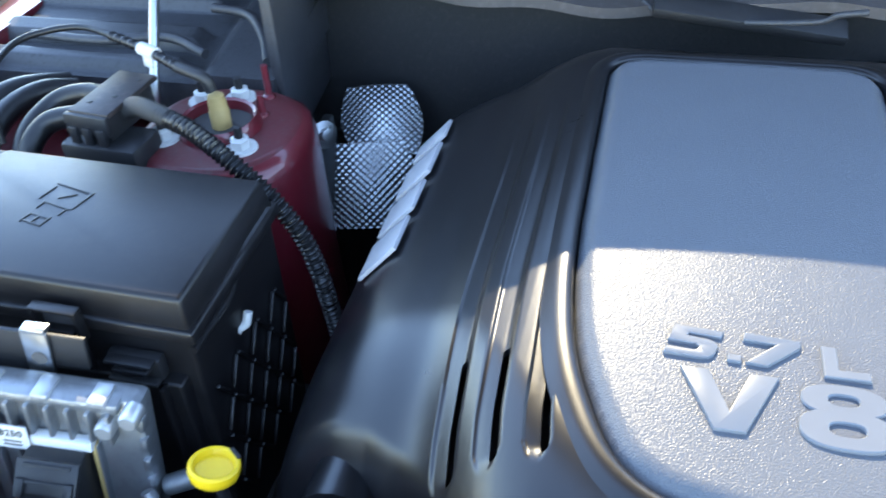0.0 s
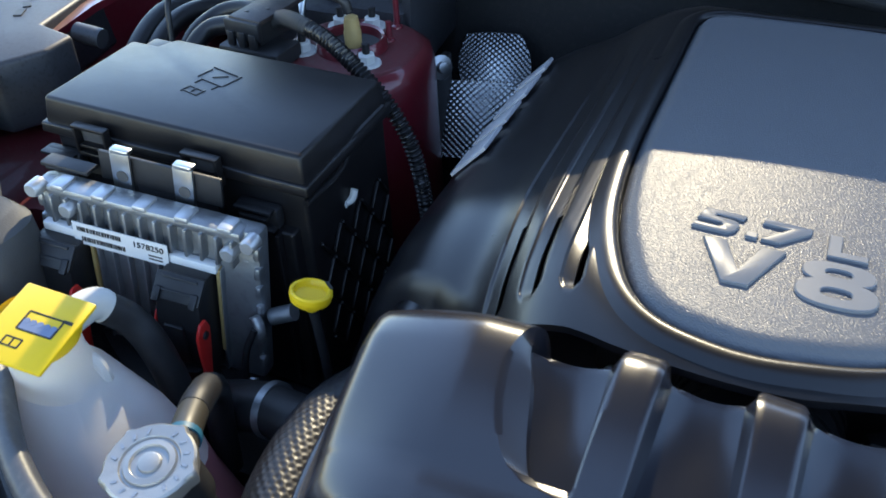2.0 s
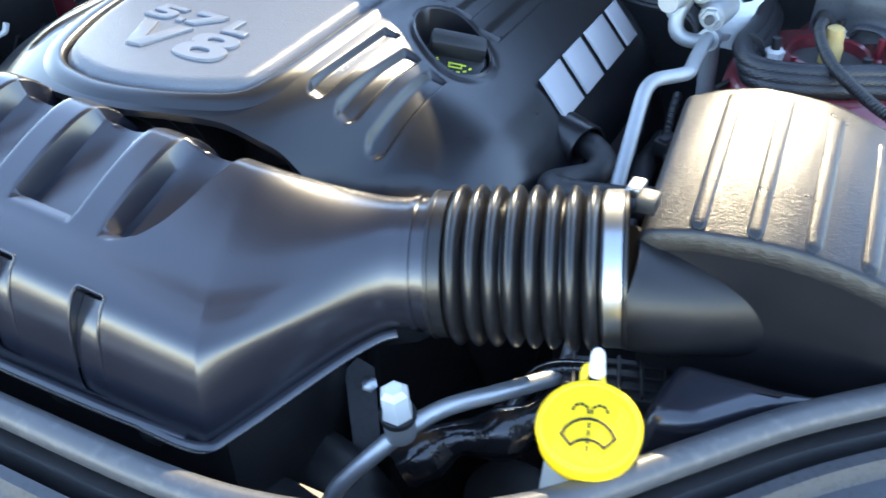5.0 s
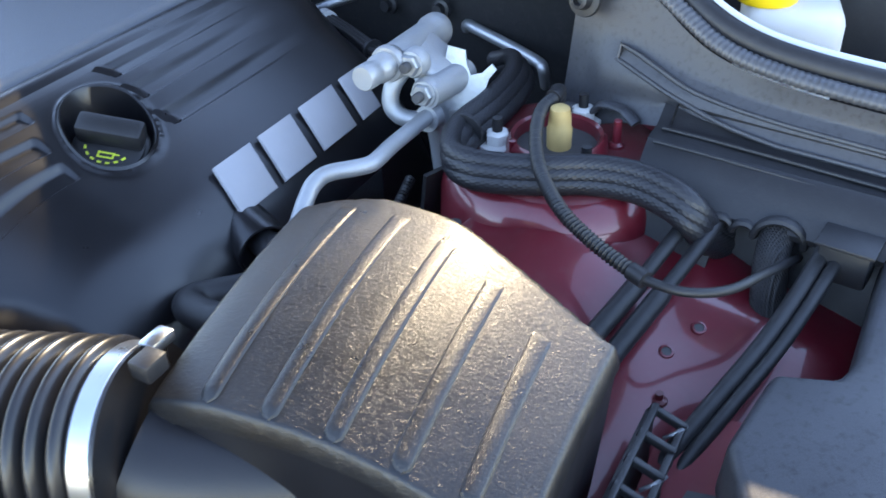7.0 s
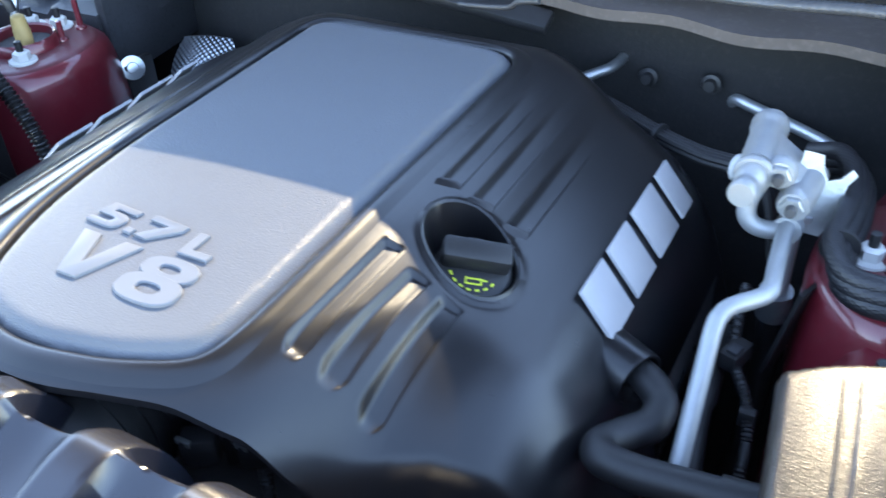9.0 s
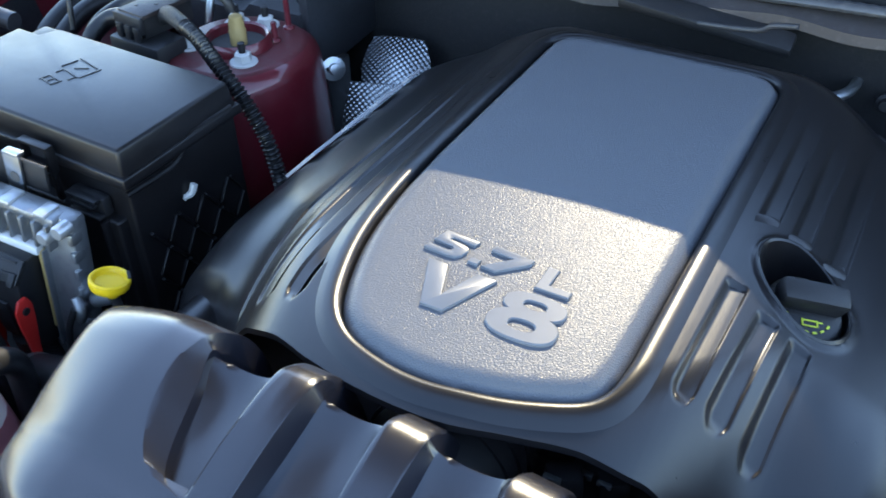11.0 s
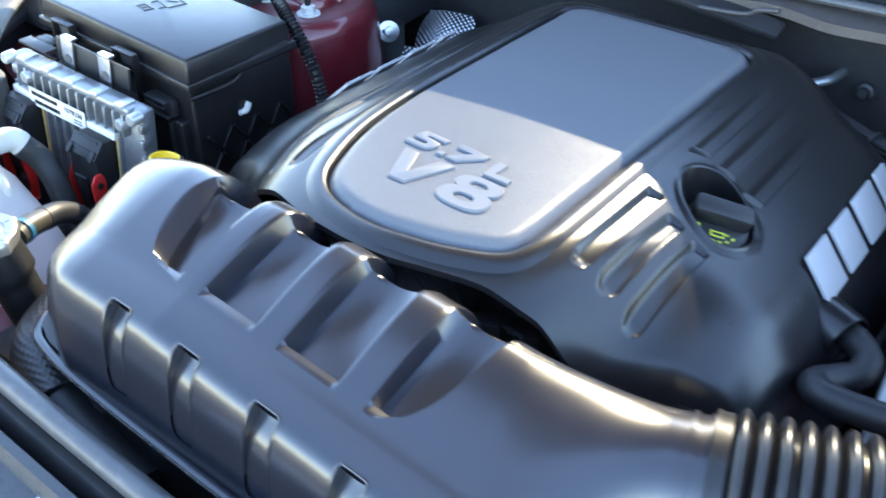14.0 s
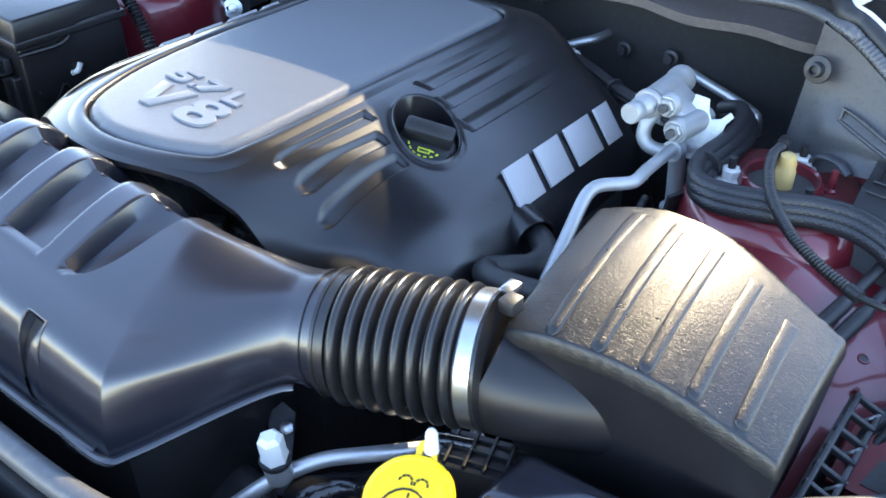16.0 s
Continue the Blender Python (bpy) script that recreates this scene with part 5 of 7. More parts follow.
for x in (-0.085, 0.047):
    con_m = ecu_m @ pose(x, 0, 0)
    part("gasket", in_ecu(box((0.003, -0.044, 0.005), (0.048, 0.010, 0.010), None, 0.002), con_m), PAPER, ecu, "cream connector gasket")
    part("gasket", in_ecu(box((0.0265, -0.095, 0.003), (0.004, 0.10, 0.008), None, 0.0015), con_m), TAN, ecu, "yellowed gasket edge")
    con = part("connector", in_ecu(wedge(-0.0225, 0.0225, [(-0.048, 0.0, 0.024), (-0.066, 0.0, 0.036), (-0.100, 0.0, 0.038), (-0.150, -0.002, 0.030), (-0.166, -0.002, 0.018)]), con_m), BLACK, ecu)
    top_m = con_m @ axes((0, -0.057, 0.0305), (1, 0, 0), (0, 0.62, 0.78))
    part("hood", in_ecu(box((0, 0.0, 0.0005), (0.048, 0.026, 0.005), None, 0.0015), top_m), BLACK, con)
    for k, w in ((0.0090, 0.036), (-0.0035, 0.040)):
        part("hood_rail", in_ecu(box((0, k, 0.0035), (w, 0.0025, 0.0025), None, 0.0006), top_m), BLACK, con)
    for k in (-1, 1):
        part("hood_rail", in_ecu(box((0.0185 * k, -0.0085, 0.0040), (0.007, 0.014, 0.0035), None, 0.001), top_m), BLACK, con)
    part("front_rib", in_ecu(box((-0.004, -0.120, 0.0365), (0.020, 0.050, 0.004), Matrix.Rotation(radians(8), 4, "X"), 0.0015), con_m), BLACK, con)
    lev = part("lever", in_ecu(wedge(-0.0265, -0.0235, [(-0.088, 0.030, 0.034), (-0.105, 0.024, 0.041), (-0.165, 0.026, 0.040), (-0.172, 0.028, 0.040)]), con_m), REDPLASTIC, con, "red plastic locking lever")
    part("lever_arm", in_ecu(wedge(0.0235, 0.0275, [(-0.082, 0.034, 0.044), (-0.094, 0.028, 0.050), (-0.115, 0.028, 0.048), (-0.150, 0.030, 0.042), (-0.178, 0.030, 0.042)]), con_m), REDPLASTIC, lev)
    part("lever_bar", in_ecu(tube([(-0.025, -0.168, 0.035), (-0.018, -0.176, 0.037), (0.0, -0.181, 0.038), (0.018, -0.181, 0.037), (0.0255, -0.174, 0.036)], 0.0058, n=5, seg=8), con_m), REDPLASTIC, lev)
    part("pivot", lathe([(0, 0), (0.0042, 0), (0.0042, 0.002), (0, 0.002)], con_m @ axes((0.0275, -0.097, 0.039), (0, 1, 0), (1, 0, 0)), 12), BLACK, lev)
    lone("connector_harness", tube([con_m @ Vector((0, -0.155, 0.016)), con_m @ Vector((0.002, -0.19, 0.010)), con_m @ Vector((0.01, -0.24, 0.0)), con_m @ Vector((0.02, -0.32, -0.02))], 0.019, n=6), SLEEVE, "thick black wiring loom below a plug", "harness")
part("mount_stud", tube([ecu_m @ Vector((0.118, -0.100, -0.010)), ecu_m @ Vector((0.140, -0.088, -0.012))], 0.0085, seg=14), ALU, plate)
part("mount_stud", tube([ecu_m @ Vector((0.100, -0.176, 0.004)), ecu_m @ Vector((0.106, -0.186, 0.016))], 0.0065, seg=14), ALU_BRIGHT, plate)
part("clip_wire", tube([ecu_m @ Vector((0.112, -0.098, 0.014)), ecu_m @ Vector((0.104, -0.125, 0.018)), ecu_m @ Vector((0.100, -0.165, 0.016)), ecu_m @ Vector((0.106, -0.20, 0.010))], 0.0035), BLACK, plate, "thin black strap on the housing edge")
part("mount_eye", tube([ecu_m @ Vector((0.108, -0.090, 0.006)), ecu_m @ Vector((0.116, -0.104, 0.010)), ecu_m @ Vector((0.110, -0.118, 0.006))], 0.0055, seg=10), ALU, plate)
# steel strap with two bright clips behind the control unit
strap = thing("control_unit_bracket", (-0.575, 0.486, 0.93), "black steel strap with two bright spring clips", "bracket")
part("strap", in_ecu(box((0.000, 0.012, -0.032), (0.125, 0.030, 0.004), None, 0.001)), BLACK, strap)
for x in (-0.037, 0.027):
    c = part("spring_clip", in_ecu(box((x, 0.012, -0.027), (0.020, 0.040, 0.0035), None, 0.001)), STEEL, strap, "bright spring clip")
    part("clip_fold", in_ecu(box((x, 0.033, -0.030), (0.019, 0.005, 0.010), None, 0.0015)), STEEL, c)
    part("clip_hole", lathe([(0, 0), (0.006, 0), (0.006, 0.0006), (0, 0.0006)], ecu_m @ pose(x + 0.001, 0.008, -0.0252), 16), DARK, c)
part("stay", in_ecu(box((-0.093, 0.006, -0.026), (0.050, 0.004, 0.018), None, 0.001)), BLACK, strap)
part("foot", in_ecu(box((0, -0.10, -0.034), (0.05, 0.20, 0.006), None, 0.001)), BLACK, strap)

# ---- coolant bottle and radiator cap ----
tank = thing("coolant_bottle", (-0.54, 0.29, 0.62), "milky plastic coolant bottle with a yellow cap", "coolant bottle")


def blob(rows, seg=28):
    """A hollow form from rings: z, centre x, y, half sizes, squareness."""
    bm = bmesh.new()
    rings = []
    for z, cx, cy, a, b, p in rows:
        ringv = []
        for k in range(seg):
            t = 2 * math.pi * k / seg
            c, s = math.cos(t), math.sin(t)
            ringv.append(bm.verts.new((cx + a * math.copysign(abs(c) ** p, c), cy + b * math.copysign(abs(s) ** p, s), z)))
        rings.append(ringv)
    for a, b in zip(rings, rings[1:]):
        for k in range(seg):
            bm.faces.new((a[k], a[(k + 1) % seg], b[(k + 1) % seg], b[k]))
    bm.faces.new(rings[0][::-1])
    bm.faces.new(rings[-1])
    bmesh.ops.recalc_face_normals(bm, faces=bm.faces[:])
    return bm


part("tank", blob([(0.856, -0.5335, 0.2785, 0.094, 0.0758, 0.63), (0.890, -0.545, 0.290, 0.076, 0.062, 0.7), (0.910, -0.556, 0.300, 0.058, 0.048, 0.75),
                   (0.928, -0.566, 0.308, 0.043, 0.036, 0.85), (0.942, -0.563, 0.303, 0.034, 0.031, 0.95), (0.962, -0.556, 0.296, 0.031, 0.029, 1.0), (0.992, -0.552, 0.292, 0.031, 0.029, 1.0)]), TANK, tank)
part("lower_tank", blob([(0.62, -0.48, 0.262, 0.125, 0.070, 0.5), (0.70, -0.485, 0.264, 0.130, 0.076, 0.5), (0.80, -0.510, 0.268, 0.115, 0.080, 0.55), (0.835, -0.530, 0.275, 0.098, 0.080, 0.6), (0.8562, -0.5335, 0.2785, 0.094, 0.0758, 0.63)]), TANK_LOW, tank, "lower tank with pink coolant showing through")
cap_t = axes((-0.549, 0.289, 0.999), (0.97, 0.10, -0.20), (0.16, -0.10, 0.97))
cap = part("cap", in_ecu(box((0, 0, 0), (0.062, 0.074, 0.0045), None, 0.002), cap_t), YELLOW, tank, "yellow snap cap with a printed symbol")
part("cap_skirt", lathe([(0.0345, -0.0010), (0.0345, -0.010), (0.0335, -0.013), (0.0325, -0.010), (0.0325, -0.0010)], cap_t @ pose(-0.004, 0.004, 0), 44), YELLOW, cap)
cap_t = cap_t @ pose(0, 0, -0.0038)
for cx, cy, w, h in ((0.004, 0.012, 0.030, 0.0014), (0.004, -0.006, 0.030, 0.0014), (-0.011, 0.003, 0.0014, 0.018), (0.019, 0.003, 0.0014, 0.018), (0.022, 0.012, 0.008, 0.003)):
    part("print_line", in_ecu(box((cx, cy, 0.0062), (w, h, 0.0006)), cap_t), INK, cap)
part("print_fill", in_ecu(box((0.004, -0.0015, 0.0062), (0.028, 0.008, 0.0006)), cap_t), BLUE_INK, cap)
for k in range(5):
    part("print_wave", lathe([(0, 0), (0.0028, 0), (0.0028, 0.0007), (0, 0.0007)], cap_t @ pose(-0.0075 + 0.0058 * k, 0.0025, 0.006), 12), BLUE_INK, cap)
for cx, cy, w, h in ((-0.006, -0.0145, 0.014, 0.0012), (-0.006, -0.0225, 0.014, 0.0012), (-0.013, -0.0185, 0.0012, 0.008), (0.001, -0.0185, 0.0012, 0.008), (-0.006, -0.0185, 0.0012, 0.008)):
    part("print_line", in_ecu(box((cx, cy, 0.0062), (w, h, 0.0006)), cap_t), INK, cap)
spout = part("spout", tube([(-0.558, 0.315, 0.972), (-0.557, 0.330, 0.974), (-0.556, 0.347, 0.973), (-0.554, 0.357, 0.968), (-0.552, 0.361, 0.960)], 0.0140, n=6, seg=20), WHITE, tank, "white spout elbow")
part("hook", tube([(-0.525, 0.318, 0.915), (-0.528, 0.318, 0.935), (-0.534, 0.318, 0.945), (-0.541, 0.317, 0.944), (-0.543, 0.316, 0.937)], 0.0058, seg=8), TANK, tank)
lone("overflow_hose", tube([(-0.552, 0.360, 0.962), (-0.542, 0.372, 0.942), (-0.528, 0.376, 0.915), (-0.512, 0.375, 0.86), (-0.50, 0.37, 0.78)], 0.0145), RUBBER, "matt black rubber overflow hose", "hose")

rad = thing("radiator_filler", (-0.402, 0.236, 0.80), "aluminium pressure cap on a black filler neck", "radiator cap")
rad_m = axes((-0.402, 0.231, 0.972), (1, 0.15, 0), (0.02, -0.12, 0.99))
part("neck", tube([(-0.385, 0.262, 0.80), (-0.392, 0.250, 0.87), (-0.398, 0.240, 0.93), (-0.402, 0.232, 0.965)], lambda d: 0.0225 if d < 0.125 else 0.0275, seg=28), RUBBER, rad)
cap_bm = bmesh.new()
rings = []
for r, h in ((0.025, -0.012), (0.0315, -0.011), (0.0328, -0.003), (0.0322, 0.001), (0.0305, 0.0025), (0.0215, 0.0018), (0.0205, 0.0002), (0.0190, 0.0002), (0.0180, 0.0022), (0.0140, 0.0026), (0.0130, 0.0006), (0.0085, 0.0006), (0.0078, 0.0024), (0.0060, 0.0030), (0.0, 0.0030)):
    if r == 0:
        rings.append([cap_bm.verts.new((0, 0, h))])
        continue
    rr = []
    for k in range(72):
        a = 2 * math.pi * k / 72
        lobe = 0.0030 * max(0.0, math.cos(5 * a)) ** 6 if 0.03 < r else 0.0
        rr.append(cap_bm.verts.new(((r + lobe) * math.cos(a), (r + lobe) * math.sin(a), h)))
    rings.append(rr)
for a, b in zip(rings, rings[1:]):
    for k in range(72):
        j = (k + 1) % 72
        if len(b) == 1:
            cap_bm.faces.new((a[k], a[j], b[0]))
        else:
            cap_bm.faces.new((a[k], a[j], b[j], b[k]))
bmesh.ops.recalc_face_normals(cap_bm, faces=cap_bm.faces[:])
bmesh.ops.transform(cap_bm, matrix=rad_m, verts=cap_bm.verts)
rcap = part("pressure_cap", cap_bm, RADCAP, rad, "bright aluminium pressure cap with stamped lettering")
for k in range(16):
    a = 2 * math.pi * k / 16 + 0.1
    if k in (4, 9, 13):
        continue
    part("stamped_mark", in_ecu(box((0.0255 * math.cos(a), 0.0255 * math.sin(a), 0.0024), (0.0022, 0.0046, 0.0005), Matrix.Rotation(a + 1.2, 4, "Z")), rad_m), ALU, rcap)
byp = thing("bypass_hose", (-0.43, 0.31, 0.90), "black rubber bypass hose with a worn tan end", "hose")
part("hose", tube([(-0.424, 0.302, 0.944), (-0.432, 0.320, 0.938), (-0.446, 0.345, 0.920), (-0.456, 0.362, 0.896), (-0.462, 0.366, 0.86), (-0.46, 0.36, 0.80)], 0.0128), RUBBER, byp)
part("worn_end", tube([(-0.404, 0.262, 0.952), (-0.412, 0.278, 0.951), (-0.424, 0.302, 0.944), (-0.427, 0.308, 0.942)], 0.0122), TANHOSE, byp, "yellowed hose end on the filler neck")
part("band", tube([(-0.408, 0.270, 0.952), (-0.4105, 0.275, 0.9515)], 0.0135, seg=20), TEAL, byp, "blue paint mark round the hose")

# radiator hoses in the dark between resonator and control unit
lone("radiator_hose", tube([(-0.52, 0.40, 0.815), (-0.44, 0.395, 0.85), (-0.36, 0.385, 0.862), (-0.28, 0.43, 0.855), (-0.20, 0.47, 0.84)], 0.024, n=10, seg=20), RUBBER, "thick black radiator hose", "hose")
for c, d in (((-0.425, 0.394, 0.853), (1, -0.1, 0.15)), ((-0.50, 0.399, 0.823), (1, 0, 0.3))):
    lone("spring_band", tube([Vector(c) - Vector(d).normalized() * 0.004, Vector(c) + Vector(d).normalized() * 0.004], 0.0265, seg=28), ALU, "dull steel hose clamp", "clamp", group="hose clamps")
wrap = thing("braided_hose", (-0.34, 0.30, 0.84), "black hose in a braided sleeve wrapped round the resonator", "hose")
WRAP = [(-0.338, 0.42, 0.880), (-0.349, 0.375, 0.888), (-0.348, 0.32, 0.892), (-0.336, 0.265, 0.892), (-0.308, 0.216, 0.886), (-0.24, 0.190, 0.875)]
part("sleeve", woven(WRAP, 0.0305, 26, 0.011, 0.0007, 104, 0.0014), BRAID, wrap, "fine black braided sleeve", smooth=60)
part("bare_hose", tube([WRAP[-1], (-0.18, 0.187, 0.862), (-0.12, 0.186, 0.85)], 0.027, seg=28), RUBBER, wrap)
# dipstick
dip = thing("dipstick", (-0.398, 0.45, 0.60), "yellow disc-topped transmission dipstick", "dipstick")
dip_m = axes((-0.402, 0.445, 0.955), (1, 0.0, 0.0), (0.12, 0.16, 0.98))
part("handle", lathe([(0.0, -0.006), (0.0150, -0.0065), (0.0178, -0.004), (0.0190, 0.001), (0.0186, 0.0048), (0.0168, 0.0062), (0.0150, 0.0055), (0.0132, 0.0010), (0.0, 0.0)], dip_m, 40), YELLOW, dip)
part("ring_mark", in_ecu(box((0.010, 0.0135, 0.0063), (0.012, 0.003, 0.0008), Matrix.Rotation(radians(-38), 4, "Z")), dip_m), INK, dip)
part("plug", lathe([(0.0, 0.0), (0.006, 0.0), (0.0085, 0.004), (0.010, 0.012), (0.0, 0.012)], axes((-0.403, 0.446, 0.9385), (1, 0, 0), (0, -0.05, 1)), 20), YELLOW, dip)
part("tube", tube([(-0.403, 0.446, 0.940), (-0.398, 0.448, 0.86), (-0.39, 0.46, 0.60)], 0.0045), BLACK, dip)

# ---- strut towers ----
def strut_tower(name, cx, cy, cz, side, nuts, studs):
    t = thing(name, (cx, cy, 0.45), "cherry red painted strut tower with three white-based nuts", "strut tower", group="strut towers")
    rows = []
    for z, a, b, dy, dx in ((0.45, 0.16, 0.20, 0.0, side * 0.06), (0.70, 0.135, 0.17, -0.01, side * 0.04), (0.85, 0.112, 0.130, -0.005, side * 0.018), (0.93, 0.100, 0.108, 0.0, 0.006 * side), (0.958, 0.096, 0.100, 0.0, 0.002 * side), (0.972, 0.090, 0.093, 0, 0), (0.979, 0.080, 0.083, 0, 0)):
        rows.append((cz - 0.979 + z, cx + dx, cy + dy, a, b, 0.85))
    body = part("tower", blob(rows, 48), RED, t, smooth=50)
    part("top_plate", blob([(cz - 0.004, cx, cy, 0.084, 0.087, 0.85), (cz + 0.0008, cx, cy, 0.080, 0.083, 0.85), (cz + 0.0016, cx, cy, 0.074, 0.077, 0.85)], 48), RED_DULL, body, "dull unpolished tower top", smooth=50)
    part("collar", lathe([(0.034, -0.010), (0.036, 0.010), (0.039, 0.012), (0.042, 0.008), (0.044, -0.002), (0.050, -0.004)], pose(cx, cy, cz + 0.003), 40), RED, body)
    part("bore", lathe([(0.0, 0.0), (0.036, 0.0), (0.036, 0.001), (0.0, 0.001)], pose(cx, cy, cz + 0.002), 32), DARK, body)
    part("bushing", lathe([(0.0, 0.0), (0.0105, 0.0), (0.0108, 0.018), (0.0098, 0.020), (0.0096, 0.028), (0.0082, 0.036), (0.005, 0.038), (0.0, 0.038)], pose(cx + 0.002, cy, cz + 0.003), 16), TAN, t, "yellowed nylon damper rod cap")
    for x, y in nuts:
        n = part("nut", lathe([(0.0, 0.004), (0.0105, 0.004), (0.0105, 0.013), (0.008, 0.015), (0.0, 0.015)], pose(x, y, cz), 6), WHITE, t, "white flange nut")
        part("washer", lathe([(0.0, 0.0), (0.0175, 0.0), (0.0165, 0.004), (0.0, 0.004)], pose(x, y, cz), 24), WHITE, n)
        part("stud", lathe([(0.0, 0.013), (0.0045, 0.013), (0.0045, 0.027), (0.0, 0.028)], pose(x, y, cz), 10), BLACK, n)
    for x, y, h in studs:
        s = part("locating_pin", lathe([(0.0, 0.0), (0.008, 0.0), (0.007, 0.004), (0.004, 0.006), (0.0036, h), (0.0, h + 0.001)], pose(x, y, cz), 12), RED, t, "red painted locating pin")
    return t


strut_tower("strut_tower", -0.563, 0.832, 0.992, -1, ((-0.524, 0.795), (-0.566, 0.892), (-0.612, 0.800), (-0.604, 0.880)), ((-0.536, 0.900, 0.040), (-0.528, 0.862, 0.026)))
strut_tower("strut_tower", 0.480, 0.828, 0.984, 1, ((0.518, 0.797), (0.482, 0.883), (0.432, 0.812)), ((0.525, 0.850, 0.026), (0.452, 0.800, 0.016)))
# red wing panels that slope from the towers
def wing_z(x, y):
    return 0.968 - 0.22 * max(0, x - 0.50) - 0.38 * max(0, 0.735 - y) - 2.2 * max(0, 0.44 - x) + 0.005 * math.sin(38 * x + 9 * y) * math.sin(31 * y + 4) - 0.012 * math.exp(-((x - 0.66) / 0.03) ** 2 - ((y - 0.62) / 0.05) ** 2)


lone("trim_wing", sheet(span(0.41, 0.84, 0.012), span(0.50, 0.98, 0.012), wing_z, thick=0.03), RED, "cherry red inner wing panel with pressed dents", "panel", kind="structure", smooth=60)
WELLS = ((0.583, 0.702), (0.640, 0.718), (0.625, 0.690))
for x, y in WELLS:
    m = axes((x, y, wing_z(x, y) + 0.0006), (1, 0, -0.2), (0.2, -0.3, 0.93))
    hole = thing("wing_hole", (x, y, wing_z(x, y)), "small pressed hole in the red wing panel", "hole", group="wing holes")
    part("lip", lathe([(0.0034, -0.001), (0.0038, 0.0012), (0.0052, 0.0010), (0.0060, -0.001)], m, 20), RED, hole)
    part("bore", lathe([(0, 0), (0.0036, 0), (0.0036, 0.0004), (0, 0.0004)], m, 16), DARK, hole)
rs = thing("wing_stiffener", (0.69, 0.575, 0.84), "red pressed steel stiffener with a cut-out", "bracket")
part("plate", prism([(-0.045, -0.05), (0.030, -0.05), (0.036, 0.020), (0.012, 0.048), (-0.030, 0.040), (-0.044, 0.010)], 0.004, axes((0.690, 0.590, 0.918), (1, 0, 0), (0.05, -0.25, 0.96))), RED, rs)
part("cut_out", prism([(-0.022, -0.042), (0.018, -0.042), (0.022, -0.018), (0.004, -0.010), (-0.016, -0.014)], 0.001, axes((0.690, 0.590, 0.9222), (1, 0, 0), (0.05, -0.25, 0.96))), DARK, rs)
def wing_l(x, y):
    return 0.90 - 0.25 * max(0, -0.80 - x) + 0.05 * step(-0.85, -0.93, x)
lone("trim_wing_left", sheet(span(-0.97, -0.73, 0.012), span(0.52, 1.1, 0.012), wing_l, thick=0.03), RED_DULL, "dark red inner wing shelf", "panel", kind="structure", smooth=60)

# ---- left rear corner: looms, bracket, cowl wall ----
loom = thing("corrugated_loom", (-0.53, 0.73, 0.95), "black corrugated wiring loom over a strut tower", "wiring loom")
part("conduit", tube([(-0.585, 0.764, 1.045), (-0.545, 0.748, 1.040), (-0.500, 0.729, 1.022), (-0.464, 0.722, 0.992), (-0.440, 0.720, 0.955), (-0.427, 0.718, 0.915), (-0.418, 0.715, 0.86), (-0.41, 0.71, 0.80)],
     lambda d: 0.0082 + 0.0015 * math.sin(d * 2 * math.pi / 0.0056), n=44, seg=16), BELLOWS, loom)
part("taped_end", tube([(-0.640, 0.792, 1.030), (-0.622, 0.784, 1.040), (-0.600, 0.771, 1.045), (-0.572, 0.759, 1.044)], lambda d: 0.0105 - 0.012 * d, n=8), SLEEVE, loom, "black cloth tape round the loom")
lb = thing("fuse_link_box", (-0.66, 0.79, 0.92), "black plastic junction block with a slotted cap", "junction block")
lb_m = pose(-0.655, 0.800, 1.042, 0, 0, -6)
part("base", box((-0.652, 0.770, 0.965), (0.086, 0.050, 0.095), Matrix.Rotation(radians(-4), 4, "Z"), 0.005), BLACK, lb)
cap = part("cap", in_place(box((0, 0, 0), (0.046, 0.086, 0.006), None, 0.0016), lb_m), LINK_CAP, lb, "dusty brown-black slotted cap")
for dx, dy in ((-0.010, -0.024), (0.008, -0.008), (0.012, 0.028)):
    part("slot", in_place(box((dx, dy, 0.0032), (0.0045, 0.0035, 0.0010), None, 0.0003), lb_m), INK, cap)
part("skirt", in_place(box((0, -0.002, -0.016), (0.038, 0.078, 0.028), None, 0.003), lb_m), BLACK, lb)
part("front_lip", in_place(box((-0.002, -0.044, -0.010), (0.050, 0.008, 0.022), None, 0.002), lb_m), BLACK, lb)
for dx in (-0.018, -0.002, 0.014):
    part("lock_tab", in_place(box((dx, -0.048, -0.022), (0.010, 0.005, 0.020), None, 0.0012), lb_m), BLACK, lb)
for pts, r in (([(-0.668, 0.790, 1.020), (-0.705, 0.790, 1.018), (-0.733, 0.780, 1.010), (-0.745, 0.755, 0.985), (-0.75, 0.735, 0.92)], 0.0115), ([(-0.672, 0.825, 1.020), (-0.715, 0.838, 1.018), (-0.752, 0.828, 1.008), (-0.768, 0.785, 0.985), (-0.77, 0.75, 0.92)], 0.0115),
               ([(-0.775, 0.900, 0.985), (-0.798, 0.865, 0.998), (-0.810, 0.813, 0.996), (-0.808, 0.755, 0.970), (-0.80, 0.70, 0.92)], 0.0130), ([(-0.800, 0.920, 0.980), (-0.828, 0.865, 0.998), (-0.838, 0.815, 0.996), (-0.832, 0.750, 0.970), (-0.82, 0.70, 0.92)], 0.0145)):
    lone("battery_cable", tube(pts, r, n=8), CABLE, "thick black battery cable", "cable", group="battery cables")
line = thing("brake_vacuum_line", (-0.70, 0.88, 1.02), "thin black line arched over the corner with a white marker", "line")
